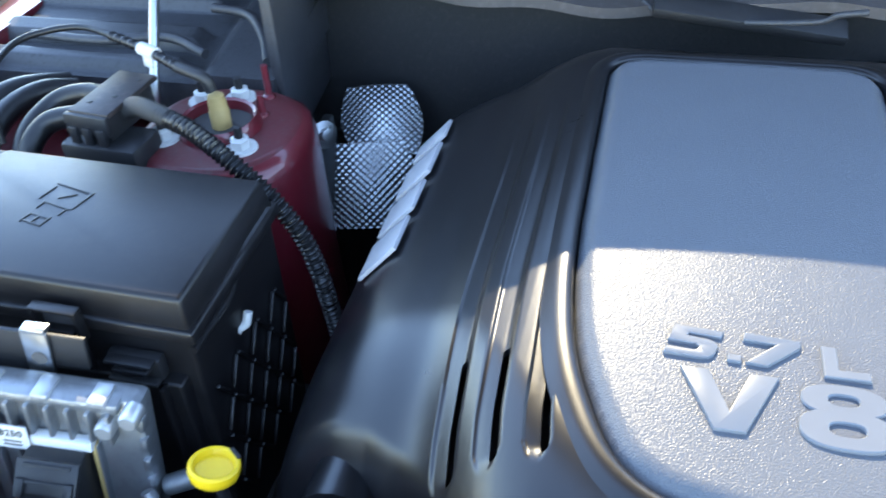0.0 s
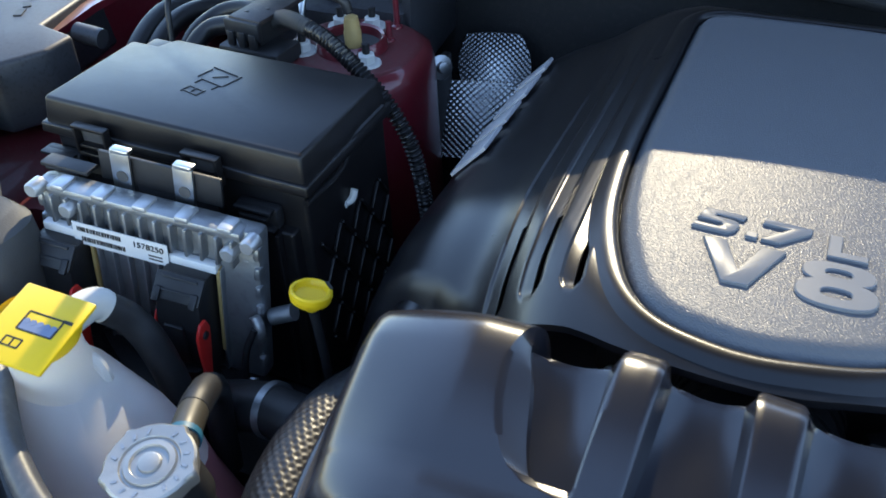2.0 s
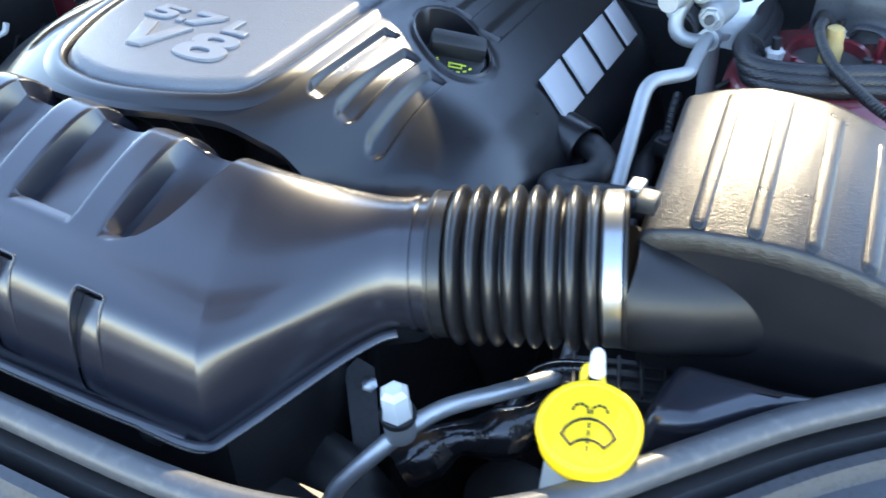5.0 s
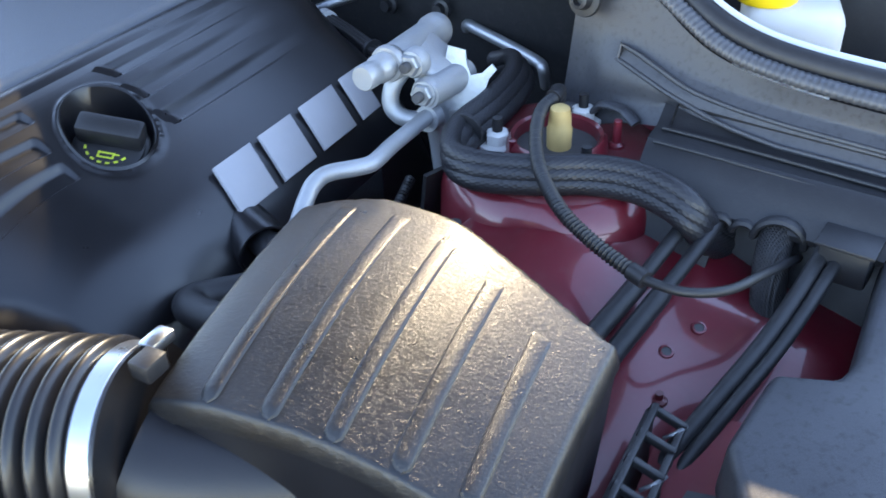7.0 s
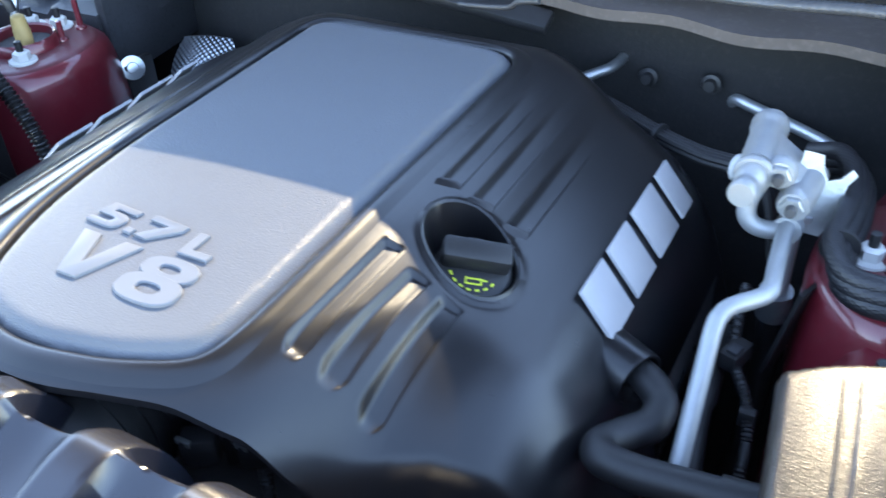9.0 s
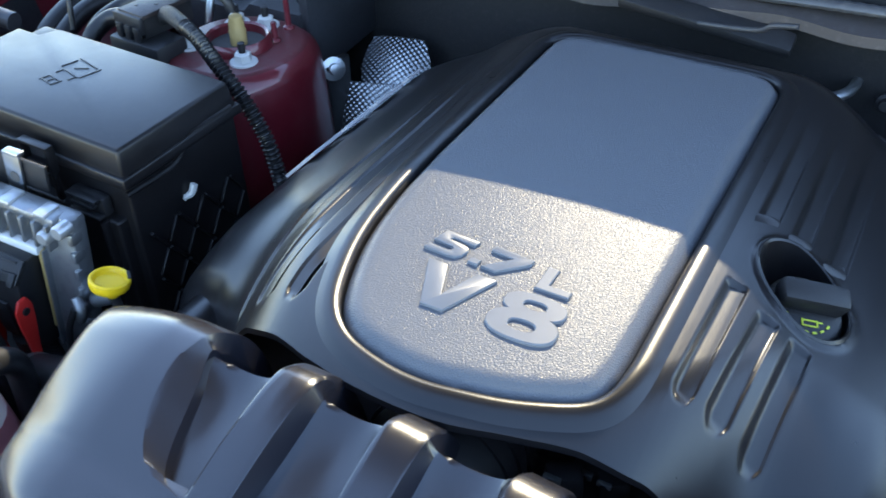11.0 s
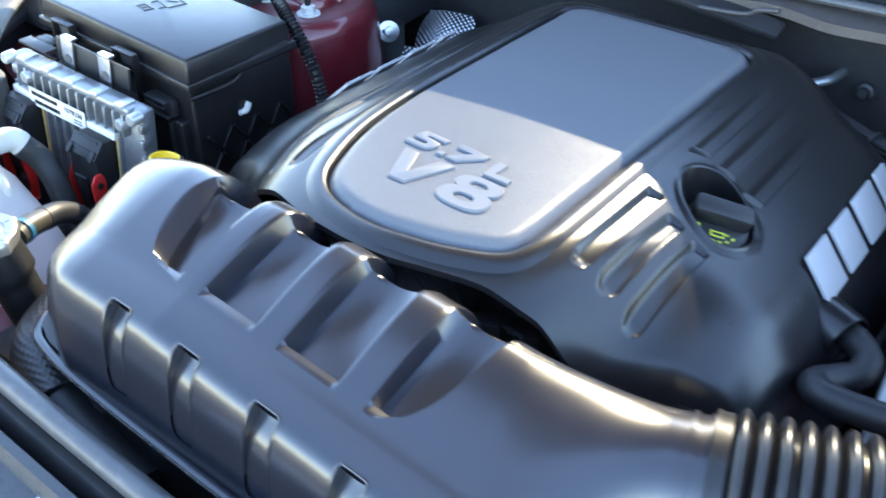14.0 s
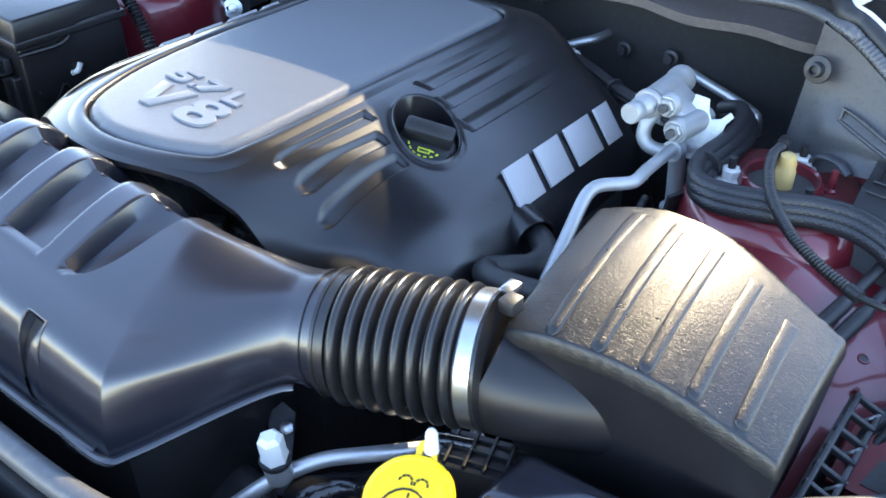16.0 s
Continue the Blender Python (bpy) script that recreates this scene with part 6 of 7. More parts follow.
part("line", tube([(-0.770, 0.757, 1.000), (-0.776, 0.770, 1.040), (-0.790, 0.805, 1.060), (-0.799, 0.858, 1.062), (-0.781, 0.888, 1.062), (-0.747, 0.903, 1.062), (-0.704, 0.890, 1.061), (-0.662, 0.871, 1.060)], 0.0036, n=8, seg=12), CABLE, line)
part("conduit", tube([(-0.704, 0.890, 1.061), (-0.648, 0.864, 1.060), (-0.594, 0.835, 1.056)], lambda d: 0.0048 + 0.0008 * math.sin(d * 2 * math.pi / 0.0040), n=36, seg=12), BELLOWS, line)
part("end_sleeve", tube([(-0.600, 0.838, 1.057), (-0.580, 0.831, 1.055), (-0.566, 0.828, 1.051), (-0.562, 0.828, 1.038)], 0.0062, n=8), RUBBER, line)
part("marker", tube([(-0.655, 0.867, 1.060), (-0.633, 0.857, 1.0595)], 0.0072, seg=12), WHITE, line, "white marker sleeve")
part("marker_tag", box((-0.645, 0.858, 1.050), (0.014, 0.002, 0.014), Matrix.Rotation(radians(-25), 4, "Z"), 0.0005), WHITE, line, "white paper tag")
lone("hood_stay", tube([(-0.685, 0.905, 0.95), (-0.689, 0.945, 1.03), (-0.715, 1.12, 1.25), (-0.73, 1.26, 1.42)], 0.0055), STEEL, "slim grey hood gas stay", "gas stay")


def left_wall(x, y):
    return 0.985 + 0.16 * (y - 0.95) + (0.014 * step(0.972, 0.966, y) * step(0.945, 0.951, y) + 0.016 * step(1.030, 1.024, y) * step(0.992, 0.998, y) + 0.014 * step(1.075, 1.081, y)) * step(-0.655, -0.675, x) + 0.012 * step(-0.640, -0.630, x)


lw = thing("cowl_side_cover", (-0.74, 1.05, 0.93), "grey plastic cowl side cover with raised beads", "cowl cover")
part("cover", sheet(span(-0.93, -0.545, 0.006), span(0.935, 1.20, 0.003), left_wall, thick=0.05), GREY, lw, smooth=60)
part("bead", tube([(-0.88, 0.985, 1.008), (-0.78, 0.975, 1.010), (-0.70, 0.990, 1.012), (-0.64, 0.965, 1.006)], 0.006), GREY, lw)
part("bead", tube([(-0.67, 1.06, 1.02), (-0.62, 1.05, 1.018), (-0.585, 1.01, 1.010), (-0.56, 0.96, 1.004)], 0.006), GREY, lw)
lone("wall_post", box((-0.553, 1.06, 1.03), (0.014, 0.24, 0.26), Matrix.Rotation(radians(5), 4, "Z"), 0.004), GREY, "dark upright panel edge", "panel", kind="structure")

# embossed foil shield beside the cover
foil_parts = ((-0.450, 1.015, 0.903, 0.050, 0.046, 36), (-0.452, 0.955, 0.850, 0.062, 0.052, 62))
shield = thing("heat_shield", (-0.46, 1.02, 0.80), "silver embossed foil heat shield", "heat shield")
for cx, cy, cz, a, b, tilt in foil_parts:
    bm = bmesh.new()
    n, m_ = 104, 84
    rot = Matrix.Translation((cx, cy, cz)) @ Matrix.Rotation(radians(14), 4, "Z") @ Matrix.Rotation(radians(tilt), 4, "X")
    V = []
    for i in range(n + 1):
        row = []
        for j in range(m_ + 1):
            y = -b + 2 * b * j / m_
            x = (-a + 2 * a * i / n) * (0.72 + 0.28 * math.cos(1.5 * y / b)) - 0.10 * y
            z = 0.018 * math.cos(x / a * 1.5) * math.cos(y / b) + 0.0011 * math.sin(x * 2 * math.pi / 0.0090) * math.sin(y * 2 * math.pi / 0.0085)
            row.append(bm.verts.new(rot @ Vector((x, y, z))))
        V.append(row)
    for i in range(n):
        for j in range(m_):
            bm.faces.new((V[i][j], V[i + 1][j], V[i + 1][j + 1], V[i][j + 1]))
    part("foil", bm, FOIL, shield, smooth=80)
lone("shield_bolt", lathe([(0, 0), (0.016, 0), (0.016, 0.002), (0.008, 0.003), (0.007, 0.010), (0, 0.011)], axes((-0.490, 0.925, 0.935), (0, 1, 0), (0.75, -0.55, 0.3)), 24), STEEL, "bright steel bolt with a wide washer", "bolt")
lone("wall_shield_stay", box((-0.497, 0.94, 0.86), (0.012, 0.05, 0.16), None, 0.003), BLACK, "black bracket beside the strut tower", "bracket", kind="structure")

# left front corner: headlamp bracket and wing cover
hb = thing("headlamp_bracket", (-0.83, 0.47, 0.86), "dusty tan headlamp bracket at the front corner", "bracket")
part("arm", tube([(-0.69, 0.350, 0.955), (-0.735, 0.405, 0.985), (-0.80, 0.47, 1.0), (-0.88, 0.55, 1.0), (-0.94, 0.64, 1.0)], lambda d: 0.026 - 0.02 * d, flat=0.55, n=8), LIT_METAL, hb)
part("lobe", blob([(0.90, -0.715, 0.375, 0.050, 0.040, 0.7), (0.96, -0.72, 0.385, 0.056, 0.045, 0.7), (0.985, -0.725, 0.392, 0.052, 0.040, 0.7), (0.994, -0.73, 0.397, 0.040, 0.030, 0.8)]), LIT_METAL, hb)
wc = thing("wing_cover", (-0.96, 0.75, 0.90), "black plastic wing cover with raised lettering marks", "wing cover")
part("plate", slab([(-1.06, 0.60), (-0.90, 0.60), (-0.868, 0.655), (-0.868, 0.70), (-0.93, 0.715), (-0.965, 0.95), (-1.00, 1.20), (-1.26, 1.20), (-1.26, 0.60)], 0.93, 1.017, 0.004, 0.006), GREY, wc)
for k in range(4):
    part("raised_mark", box((-0.985 - 0.012 * k, 0.735 + 0.025 * k, 1.0175), (0.010, 0.020, 0.002), Matrix.Rotation(radians(25 + 20 * (k % 2)), 4, "Z")), BLACK, wc)
lone("bump_stop", tube([(-0.905, 0.742, 1.0), (-0.868, 0.745, 0.995)], 0.0125, seg=18), GREY, "grey cylindrical bump stop on the wing", "bump stop")

# ---- right side: refrigerant block and pipes ----
ac = thing("refrigerant_block", (0.345, 0.83, 0.96), "hazy aluminium refrigerant block with caps and nuts", "pipe block")
part("body_tube", tube([(0.326, 0.900, 1.039), (0.327, 0.890, 1.040), (0.331, 0.830, 1.044), (0.332, 0.812, 1.045)], lambda d: 0.0165 if d < 0.012 else 0.0145, seg=24), FROST, ac)
part("flange", lathe([(0, 0), (0.0150, 0), (0.0162, 0.002), (0.0162, 0.007), (0.0150, 0.009), (0, 0.009)], axes((0.3325, 0.809, 1.0452), (1, 0, 0), (0.0, -1, 0.05)), 28), FROST, ac)
cap_part = part("service_cap", lathe([(0, 0), (0.0120, 0), (0.0125, 0.002), (0.0125, 0.012), (0.0100, 0.015), (0.0098, 0.020), (0.0112, 0.022), (0.0112, 0.034), (0.0100, 0.036), (0, 0.036)], axes((0.3322, 0.800, 1.0456), (1, 0, 0), (-0.02, -1, 0.06)), 24), FROST, ac, "frosted service port cap")
part("second_tube", tube([(0.372, 0.868, 1.018), (0.370, 0.835, 1.020), (0.367, 0.806, 1.022)], 0.0130, seg=22), FROST, ac)
blk = axes((0.349, 0.848, 1.034), (0.82, 0.0, -0.57), (0.0, 1.0, 0.0))
part("saddle", in_ecu(box((0, 0, 0), (0.044, 0.018, 0.050), None, 0.006, 3), blk), FROST, ac)
part("saddle", in_ecu(box((0.004, 0.012, 0.018), (0.030, 0.012, 0.024), None, 0.004, 2), blk), FROST, ac)
for p in ((0.352, 0.808, 1.046), (0.3665, 0.802, 1.024)):
    d = (0.06, -0.98, 0.12)
    nutp = part("union_nut", lathe([(0, -0.014), (0.0128, -0.014), (0.0128, -0.004), (0.0112, -0.002), (0.0112, 0.0), (0, 0.0)], axes(p, (1, 0, 0), d), 24), FROST, ac)
    part("hex", lathe([(0, 0), (0.0098, 0), (0.0098, 0.005), (0.0086, 0.006), (0, 0.006)], axes(p, (1, 0, 0), d), 6), ALU, nutp)
    part("stud_end", lathe([(0, 0.004), (0.0046, 0.004), (0.0046, 0.013), (0.0038, 0.014), (0, 0.014)], axes(p, (1, 0, 0), d), 12), DARK, nutp)
part("loop_pipe", tube([(0.338, 0.815, 1.034), (0.333, 0.806, 1.022), (0.333, 0.802, 1.008), (0.340, 0.802, 0.999), (0.352, 0.806, 0.995), (0.366, 0.812, 0.996)], 0.0078, n=8, seg=16), FROST, ac)
part("pipe_union", tube([(0.366, 0.806, 0.998), (0.3665, 0.818, 0.996)], 0.0118, seg=20), FROST, ac)
plate = [(-0.020, -0.036), (0.014, -0.036), (0.020, -0.024), (0.022, 0.012), (0.027, 0.022), (0.022, 0.026), (0.015, 0.016), (0.006, 0.012), (0.000, 0.020), (-0.004, 0.032), (-0.020, 0.032)]
part("bracket_plate", prism(plate, 0.0030, axes((0.378, 0.852, 1.012), (0.85, 0.30, -0.20), (0.25, -0.90, 0.30))), ALU, ac)
part("bracket_fold", box((0.374, 0.846, 0.985), (0.012, 0.014, 0.016), Matrix.Rotation(radians(18), 4, "Z"), 0.002), ALU_BRIGHT, ac)
lone("liquid_pipe", tube([(0.3655, 0.808, 1.000), (0.3665, 0.785, 1.001), (0.3695, 0.745, 1.005), (0.3725, 0.714, 1.007), (0.371, 0.704, 1.0075), (0.365, 0.693, 1.009), (0.353, 0.678, 1.010), (0.347, 0.669, 1.007), (0.345, 0.658, 1.000), (0.346, 0.635, 0.980), (0.349, 0.58, 0.930), (0.352, 0.52, 0.872), (0.352, 0.47, 0.82)], 0.0068, n=8, seg=14), FROST, "dull white aluminium refrigerant pipe with two bends", "pipe")
suc = thing("suction_pipe", (0.366, 0.838, 0.80), "thick dull aluminium suction pipe with a rubber hose", "pipe")
part("pipe", tube([(0.366, 0.816, 0.996), (0.3665, 0.822, 0.985), (0.3665, 0.828, 0.96), (0.366, 0.836, 0.90)], 0.0095, n=8, seg=18), FROST, suc)
part("ferrule", tube([(0.366, 0.834, 0.915), (0.366, 0.837, 0.885)], 0.0150, seg=22), ALU, suc, "crimped aluminium ferrule")
part("hose", tube([(0.366, 0.836, 0.900), (0.366, 0.838, 0.88), (0.368, 0.84, 0.80), (0.36, 0.80, 0.62)], 0.0125, n=6), RUBBER, suc)
lone("rear_steel_pipe", tube([(0.255, 1.095, 0.955), (0.262, 1.085, 0.965), (0.282, 1.078, 0.963), (0.330, 1.066, 0.955), (0.366, 1.052, 0.950), (0.374, 1.046, 0.945), (0.372, 1.060, 0.92)], 0.0065, n=6), ALU_BRIGHT, "small bright pipe along the firewall", "pipe")
rear = thing("rear_wiring", (0.20, 0.96, 0.95), "bundle of black wires behind the engine cover", "wiring")
for k in range(6):
    o, h = 0.0054 * (k % 3 - 1), 0.0054 * (k // 3) - 0.002
    part("wire", tube([(0.075, 1.020 + o, 0.975 + h), (0.115, 1.010 + o, 0.976 + h), (0.165, 0.985 + o, 0.976 + h), (0.215, 0.955 + o, 0.976 + h), (0.265, 0.930 + o, 0.978 + h), (0.305, 0.915 + o, 0.982 + h), (0.335, 0.895 + o, 0.975 + h), (0.352, 0.87, 0.92)], 0.0040, n=6, seg=8), RUBBER, rear)
for p, q in (((0.112, 1.011, 0.976), (0.122, 1.006, 0.976)), ((0.300, 0.917, 0.981), (0.308, 0.914, 0.982))):
    part("marker_tape", tube([p, q], 0.0130, seg=16), WHITE, rear, "white marker tape round the wires")
part("tie", tube([(0.213, 0.956, 0.976), (0.217, 0.954, 0.976)], 0.0132, seg=16), BLACK, rear)
lone("coil_plug", tube([(0.050, 1.045, 0.978), (0.066, 1.032, 0.980), (0.080, 1.026, 0.980)], 0.0065), GREY, "grey wiring plug behind the cover", "plug")
lone("heater_pipe", tube([(0.086, 1.030, 0.975), (0.105, 1.040, 0.984), (0.125, 1.060, 0.990), (0.13, 1.10, 0.99)], 0.0062), ALU, "dull heater pipe stub at the firewall", "pipe")
for x, z in ((0.165, 1.0), (0.235, 1.005)):
    lone("firewall_bolt", lathe([(0, 0), (0.012, 0), (0.011, 0.003), (0.007, 0.004), (0.006, 0.012), (0, 0.012)], axes((x, 1.072, z - 0.02), (1, 0, 0), (0, -1, 0.1)), 16), BLACK, "black bolt on the firewall", "bolt", group="firewall bolts")
part("hose_arch", lathe([(0.0245, -0.030), (0.0245, 0.014), (0.0235, 0.0165), (0.0215, 0.0165), (0.0208, 0.014), (0.0208, -0.030)], axes((0.284, 0.656, 0.938), (0.0, 0.35, 1.0), (0.90, -0.42, -0.05)), 40), COVER, cover, "arched opening round the breather hose")
evh = thing("engine_vent_hose", (0.32, 0.58, 0.92), "black rubber breather hose to the filter box", "hose")
part("hose", tube([(0.280, 0.662, 0.938), (0.304, 0.650, 0.940), (0.321, 0.632, 0.938), (0.320, 0.610, 0.936), (0.306, 0.590, 0.938), (0.296, 0.570, 0.943), (0.303, 0.555, 0.948), (0.330, 0.548, 0.953), (0.365, 0.546, 0.959), (0.418, 0.545, 0.966)], 0.0132, n=8, seg=24), RUBBER, evh)
part("cuff", tube([(0.384, 0.5455, 0.962), (0.412, 0.5450, 0.9655)], 0.0152, seg=22), RUBBER, evh)
tl = thing("tower_lead", (0.36, 0.74, 0.86), "thin corrugated lead with a plug beside the tower", "lead")
part("conduit", tube([(0.343, 0.810, 0.930), (0.346, 0.775, 0.915), (0.353, 0.743, 0.900), (0.370, 0.714, 0.892), (0.380, 0.690, 0.875), (0.385, 0.64, 0.83)], lambda d: 0.0048 + 0.0007 * math.sin(d * 2 * math.pi / 0.0036), n=36, seg=10), RUBBER, tl)
part("plug", box((0.352, 0.748, 0.903), (0.018, 0.030, 0.018), Matrix.Rotation(radians(-18), 4, "Z"), 0.003), BLACK, tl)
part("plug_lock", box((0.352, 0.742, 0.9135), (0.010, 0.012, 0.004), Matrix.Rotation(radians(-18), 4, "Z"), 0.001), GREY, tl)
part("clip", box((0.376, 0.700, 0.884), (0.014, 0.010, 0.016), None, 0.002), BLACK, tl)
lone("tower_bracket", prism([(-0.012, -0.05), (0.012, -0.05), (0.014, 0.03), (0.006, 0.05), (-0.010, 0.05)], 0.004, axes((0.388, 0.770, 0.925), (0.35, 0.93, 0), (-0.90, 0.34, 0.2))), BLACK, "black steel bracket beside the strut tower", "bracket")
lone("side_wiring", tube([(0.335, 0.80, 0.88), (0.335, 0.73, 0.88), (0.345, 0.66, 0.85), (0.36, 0.60, 0.80)], lambda d: 0.010 + (0.003 if 0.06 < d < 0.09 else 0), n=8), RUBBER, "black wiring with a clip beside the cover", "wiring")
sh2 = bmesh.new()
V = [[sh2.verts.new((0.318 + 0.0006 * math.sin(i * 1.57) * math.sin(j * 1.57), 0.66 + 0.14 * i / 60, 0.84 + 0.10 * j / 44)) for j in range(45)] for i in range(61)]
for i in range(60):
    for j in range(44):
        sh2.faces.new((V[i][j], V[i + 1][j], V[i + 1][j + 1], V[i][j + 1]))
lone("exhaust_shield", sh2, FOIL, "dimpled foil shield beside the engine", "heat shield", smooth=80)

# harness over the right tower, hoses, junction housing
har = thing("flat_harness", (0.50, 0.76, 0.97), "flat black braided wiring harness over the tower", "wiring harness")
HAR = [(0.365, 0.955, 0.985), (0.392, 0.940, 0.998), (0.408, 0.905, 1.000), (0.412, 0.850, 1.000), (0.409, 0.795, 1.000), (0.418, 0.756, 1.000), (0.446, 0.744, 1.000), (0.490, 0.756, 1.000), (0.530, 0.776, 0.999), (0.565, 0.783, 0.997), (0.594, 0.778, 0.993), (0.612, 0.775, 0.984), (0.622, 0.785, 0.966), (0.632, 0.815, 0.94)]
for k, (dy, dz) in enumerate(((0.0, -0.0075), (0.0, 0.0075))):
    pts = [Vector(p) + Vector((0.006 * (1 if i < 5 else 0) * (-1 if k else 1), dy + (0.004 if k else -0.004) * (1 if i > 5 else 0), dz * 0.9)) for i, p in enumerate(HAR)]
    part("strand", woven(pts, 0.0084, 17, 0.0070, 0.0003, 68, 0.0008), BRAID, har, smooth=60)
part("sheath", woven(HAR, 0.0092, 18, 0.0070, 0.0003, 72, 0.0008), BRAID, har, smooth=60)
part("tie", tube([(0.4085, 0.800, 1.000), (0.4086, 0.796, 1.000)], 0.0160, seg=18), BLACK, har)
lead = thing("sensor_lead", (0.49, 0.80, 1.0), "black corrugated sensor lead looped over the tower", "lead")
LEAD = [(0.468, 0.850, 1.020), (0.468, 0.822, 1.021), (0.476, 0.793, 1.018), (0.490, 0.762, 1.015), (0.509, 0.732, 1.014), (0.535, 0.704, 1.010), (0.562, 0.688, 1.004), (0.585, 0.678, 1.0), (0.604, 0.670, 0.998)]
part("conduit", tube(LEAD, lambda d: 0.0050 + 0.0008 * math.sin(d * 2 * math.pi / 0.0036), n=44, seg=12), RUBBER, lead)
part("boot", tube([(0.462, 0.872, 1.008), (0.465, 0.865, 1.018), (0.468, 0.850, 1.021), (0.468, 0.846, 1.021)], 0.0072), RUBBER, lead)
part("end_sleeve", tube([(0.598, 0.673, 0.998), (0.610, 0.668, 0.997)], 0.0064), BLACK, lead)
lone("sensor_wire", tube([(0.606, 0.669, 0.997), (0.635, 0.668, 0.996), (0.660, 0.686, 0.993), (0.676, 0.725, 0.985), (0.69, 0.79, 0.96)], 0.0034), RUBBER, "thin black wire from a loom", "wire")
jh = thing("wing_junction_housing", (0.67, 0.86, 0.86), "dusty black plastic wiring housing on the wing", "housing")


def housing_top(x, y):
    return 1.008 + 0.55 * max(0, y - 0.862) - 0.03 * max(0, x - 0.6)


part("shelf", sheet(span(0.555, 0.86, 0.01), span(0.815, 0.90, 0.006), housing_top, [lambda x, y: y - 0.835 + 0.10 * (x - 0.56)], thick=0.06), BLACK, jh, smooth=30)
def fascia_y(x):
    return 0.8310 - 0.10 * (x - 0.56)


fascia = bmesh.new()
rows = []
for x in span(0.556, 0.858, 0.006):
    y = fascia_y(x)
    rows.append([fascia.verts.new((x, y + dy, z)) for dy, z in ((0.004, 1.0085), (-0.002, 1.0070), (-0.016, 0.9960), (-0.026, 0.9840), (-0.031, 0.9790), (-0.030, 0.9740), (-0.012, 0.9680))])
for a, b in zip(rows, rows[1:]):
    for k in range(6):
        fascia.faces.new((a[k], a[k + 1], b[k + 1], b[k]))
bmesh.ops.recalc_face_normals(fascia, faces=fascia.faces[:])
part("fascia", fascia, BLACK, jh, smooth=28)
for dy, z in ((0.0, 1.0088), (0.022, 1.0100)):
    part("bead", tube([(x, fascia_y(x) + dy, z - 0.03 * max(0, x - 0.6)) for x in (0.562, 0.62, 0.70, 0.78, 0.85)], 0.0016, n=4, seg=8), BLACK, jh)
part("apron", box((0.70, 0.797, 0.912), (0.27, 0.010, 0.12), Matrix.Rotation(radians(-7), 4, "Z") @ Matrix.Rotation(radians(-22), 4, "X"), 0.003), BLACK, jh)
part("apron_wing", prism([(0.0, 0.0), (0.075, -0.004), (0.075, -0.085), (0.040, -0.050)], 0.004, axes((0.555, 0.800, 0.972), (1, -0.10, -0.05), (0, -0.85, 0.5))), BLACK, jh)
for x, r in ((0.596, 0.0105), (0.613, 0.0085), (0.630, 0.0085), (0.648, 0.0085), (0.674, 0.0185)):
    y = fascia_y(x) - 0.030
    arch = [(x - r * math.cos(a), y, 0.970 + r * math.sin(a)) for a in span(0.0, math.pi, 0.26)]
    part("saddle", tube(arch, 0.0030, n=2, seg=8, flat=1.8), BLACK, jh)
end_box = part("end_box", box((0.722, fascia_y(0.722) - 0.034, 0.975), (0.036, 0.026, 0.030), Matrix.Rotation(radians(-7), 4, "Z"), 0.003), BLACK, jh)
part("end_rim", box((0.722, fascia_y(0.722) - 0.036, 0.9915), (0.041, 0.030, 0.003), Matrix.Rotation(radians(-7), 4, "Z"), 0.001), BLACK, end_box)
for pts, r in (([(0.612, 0.815, 0.975), (0.606, 0.78, 0.972), (0.592, 0.715, 0.955), (0.577, 0.66, 0.938), (0.56, 0.60, 0.912)], 0.0056), ([(0.630, 0.815, 0.975), (0.624, 0.77, 0.968), (0.607, 0.70, 0.948), (0.590, 0.64, 0.926), (0.57, 0.58, 0.896)], 0.0056)):
    def sleeve(d, r=r):
        return r + (0.0022 if d > 0.10 else 0)
    lone("wing_cable", tube(pts, sleeve, n=10), RUBBER, "black cable with a thicker sleeve along the wing", "cable", group="wing cables")
for o in (0.0, 0.011):
    lone("wing_hose", tube([(0.712 + o, 0.82, 0.985), (0.705 + o, 0.77, 0.975), (0.690 + o, 0.70, 0.955), (0.668 + o, 0.63, 0.935), (0.652 + o, 0.585, 0.915), (0.64 + o, 0.55, 0.87)], 0.0060 - 0.10 * o, n=8), RUBBER, "black rubber hose lying along the wing", "hose", group="wing hoses")
lone("wing_loom", tube([(0.671, 0.80, 0.975), (0.674, 0.775, 0.955), (0.682, 0.75, 0.91), (0.69, 0.73, 0.84), (0.70, 0.70, 0.74)], 0.0130, n=8, seg=20), SLEEVE, "fat taped loom dropping from a housing", "loom")
rc = thing("headlamp_cover", (0.74, 0.60, 0.88), "dark grey plastic cover over the front corner", "cover")
part("plate", slab([(0.690, 0.560), (0.720, 0.495), (0.86, 0.50), (0.86, 0.85), (0.745, 0.85), (0.742, 0.665), (0.735, 0.640), (0.700, 0.628)], 0.945, 0.985, 0.003, 0.006), GREY, rc)
part("skirt", slab([(0.694, 0.563), (0.722, 0.50), (0.85, 0.505), (0.85, 0.62), (0.703, 0.622)], 0.89, 0.947, 0.0, 0.004), GREY, rc)
lone("tower_stud", lathe([(0, 0), (0.017, 0), (0.016, 0.006), (0.009, 0.008), (0.005, 0.010), (0.005, 0.038), (0.0, 0.040)], pose(0.458, 0.685, 0.952), 20), BLACK, "black plastic stud clip on the wing", "stud")
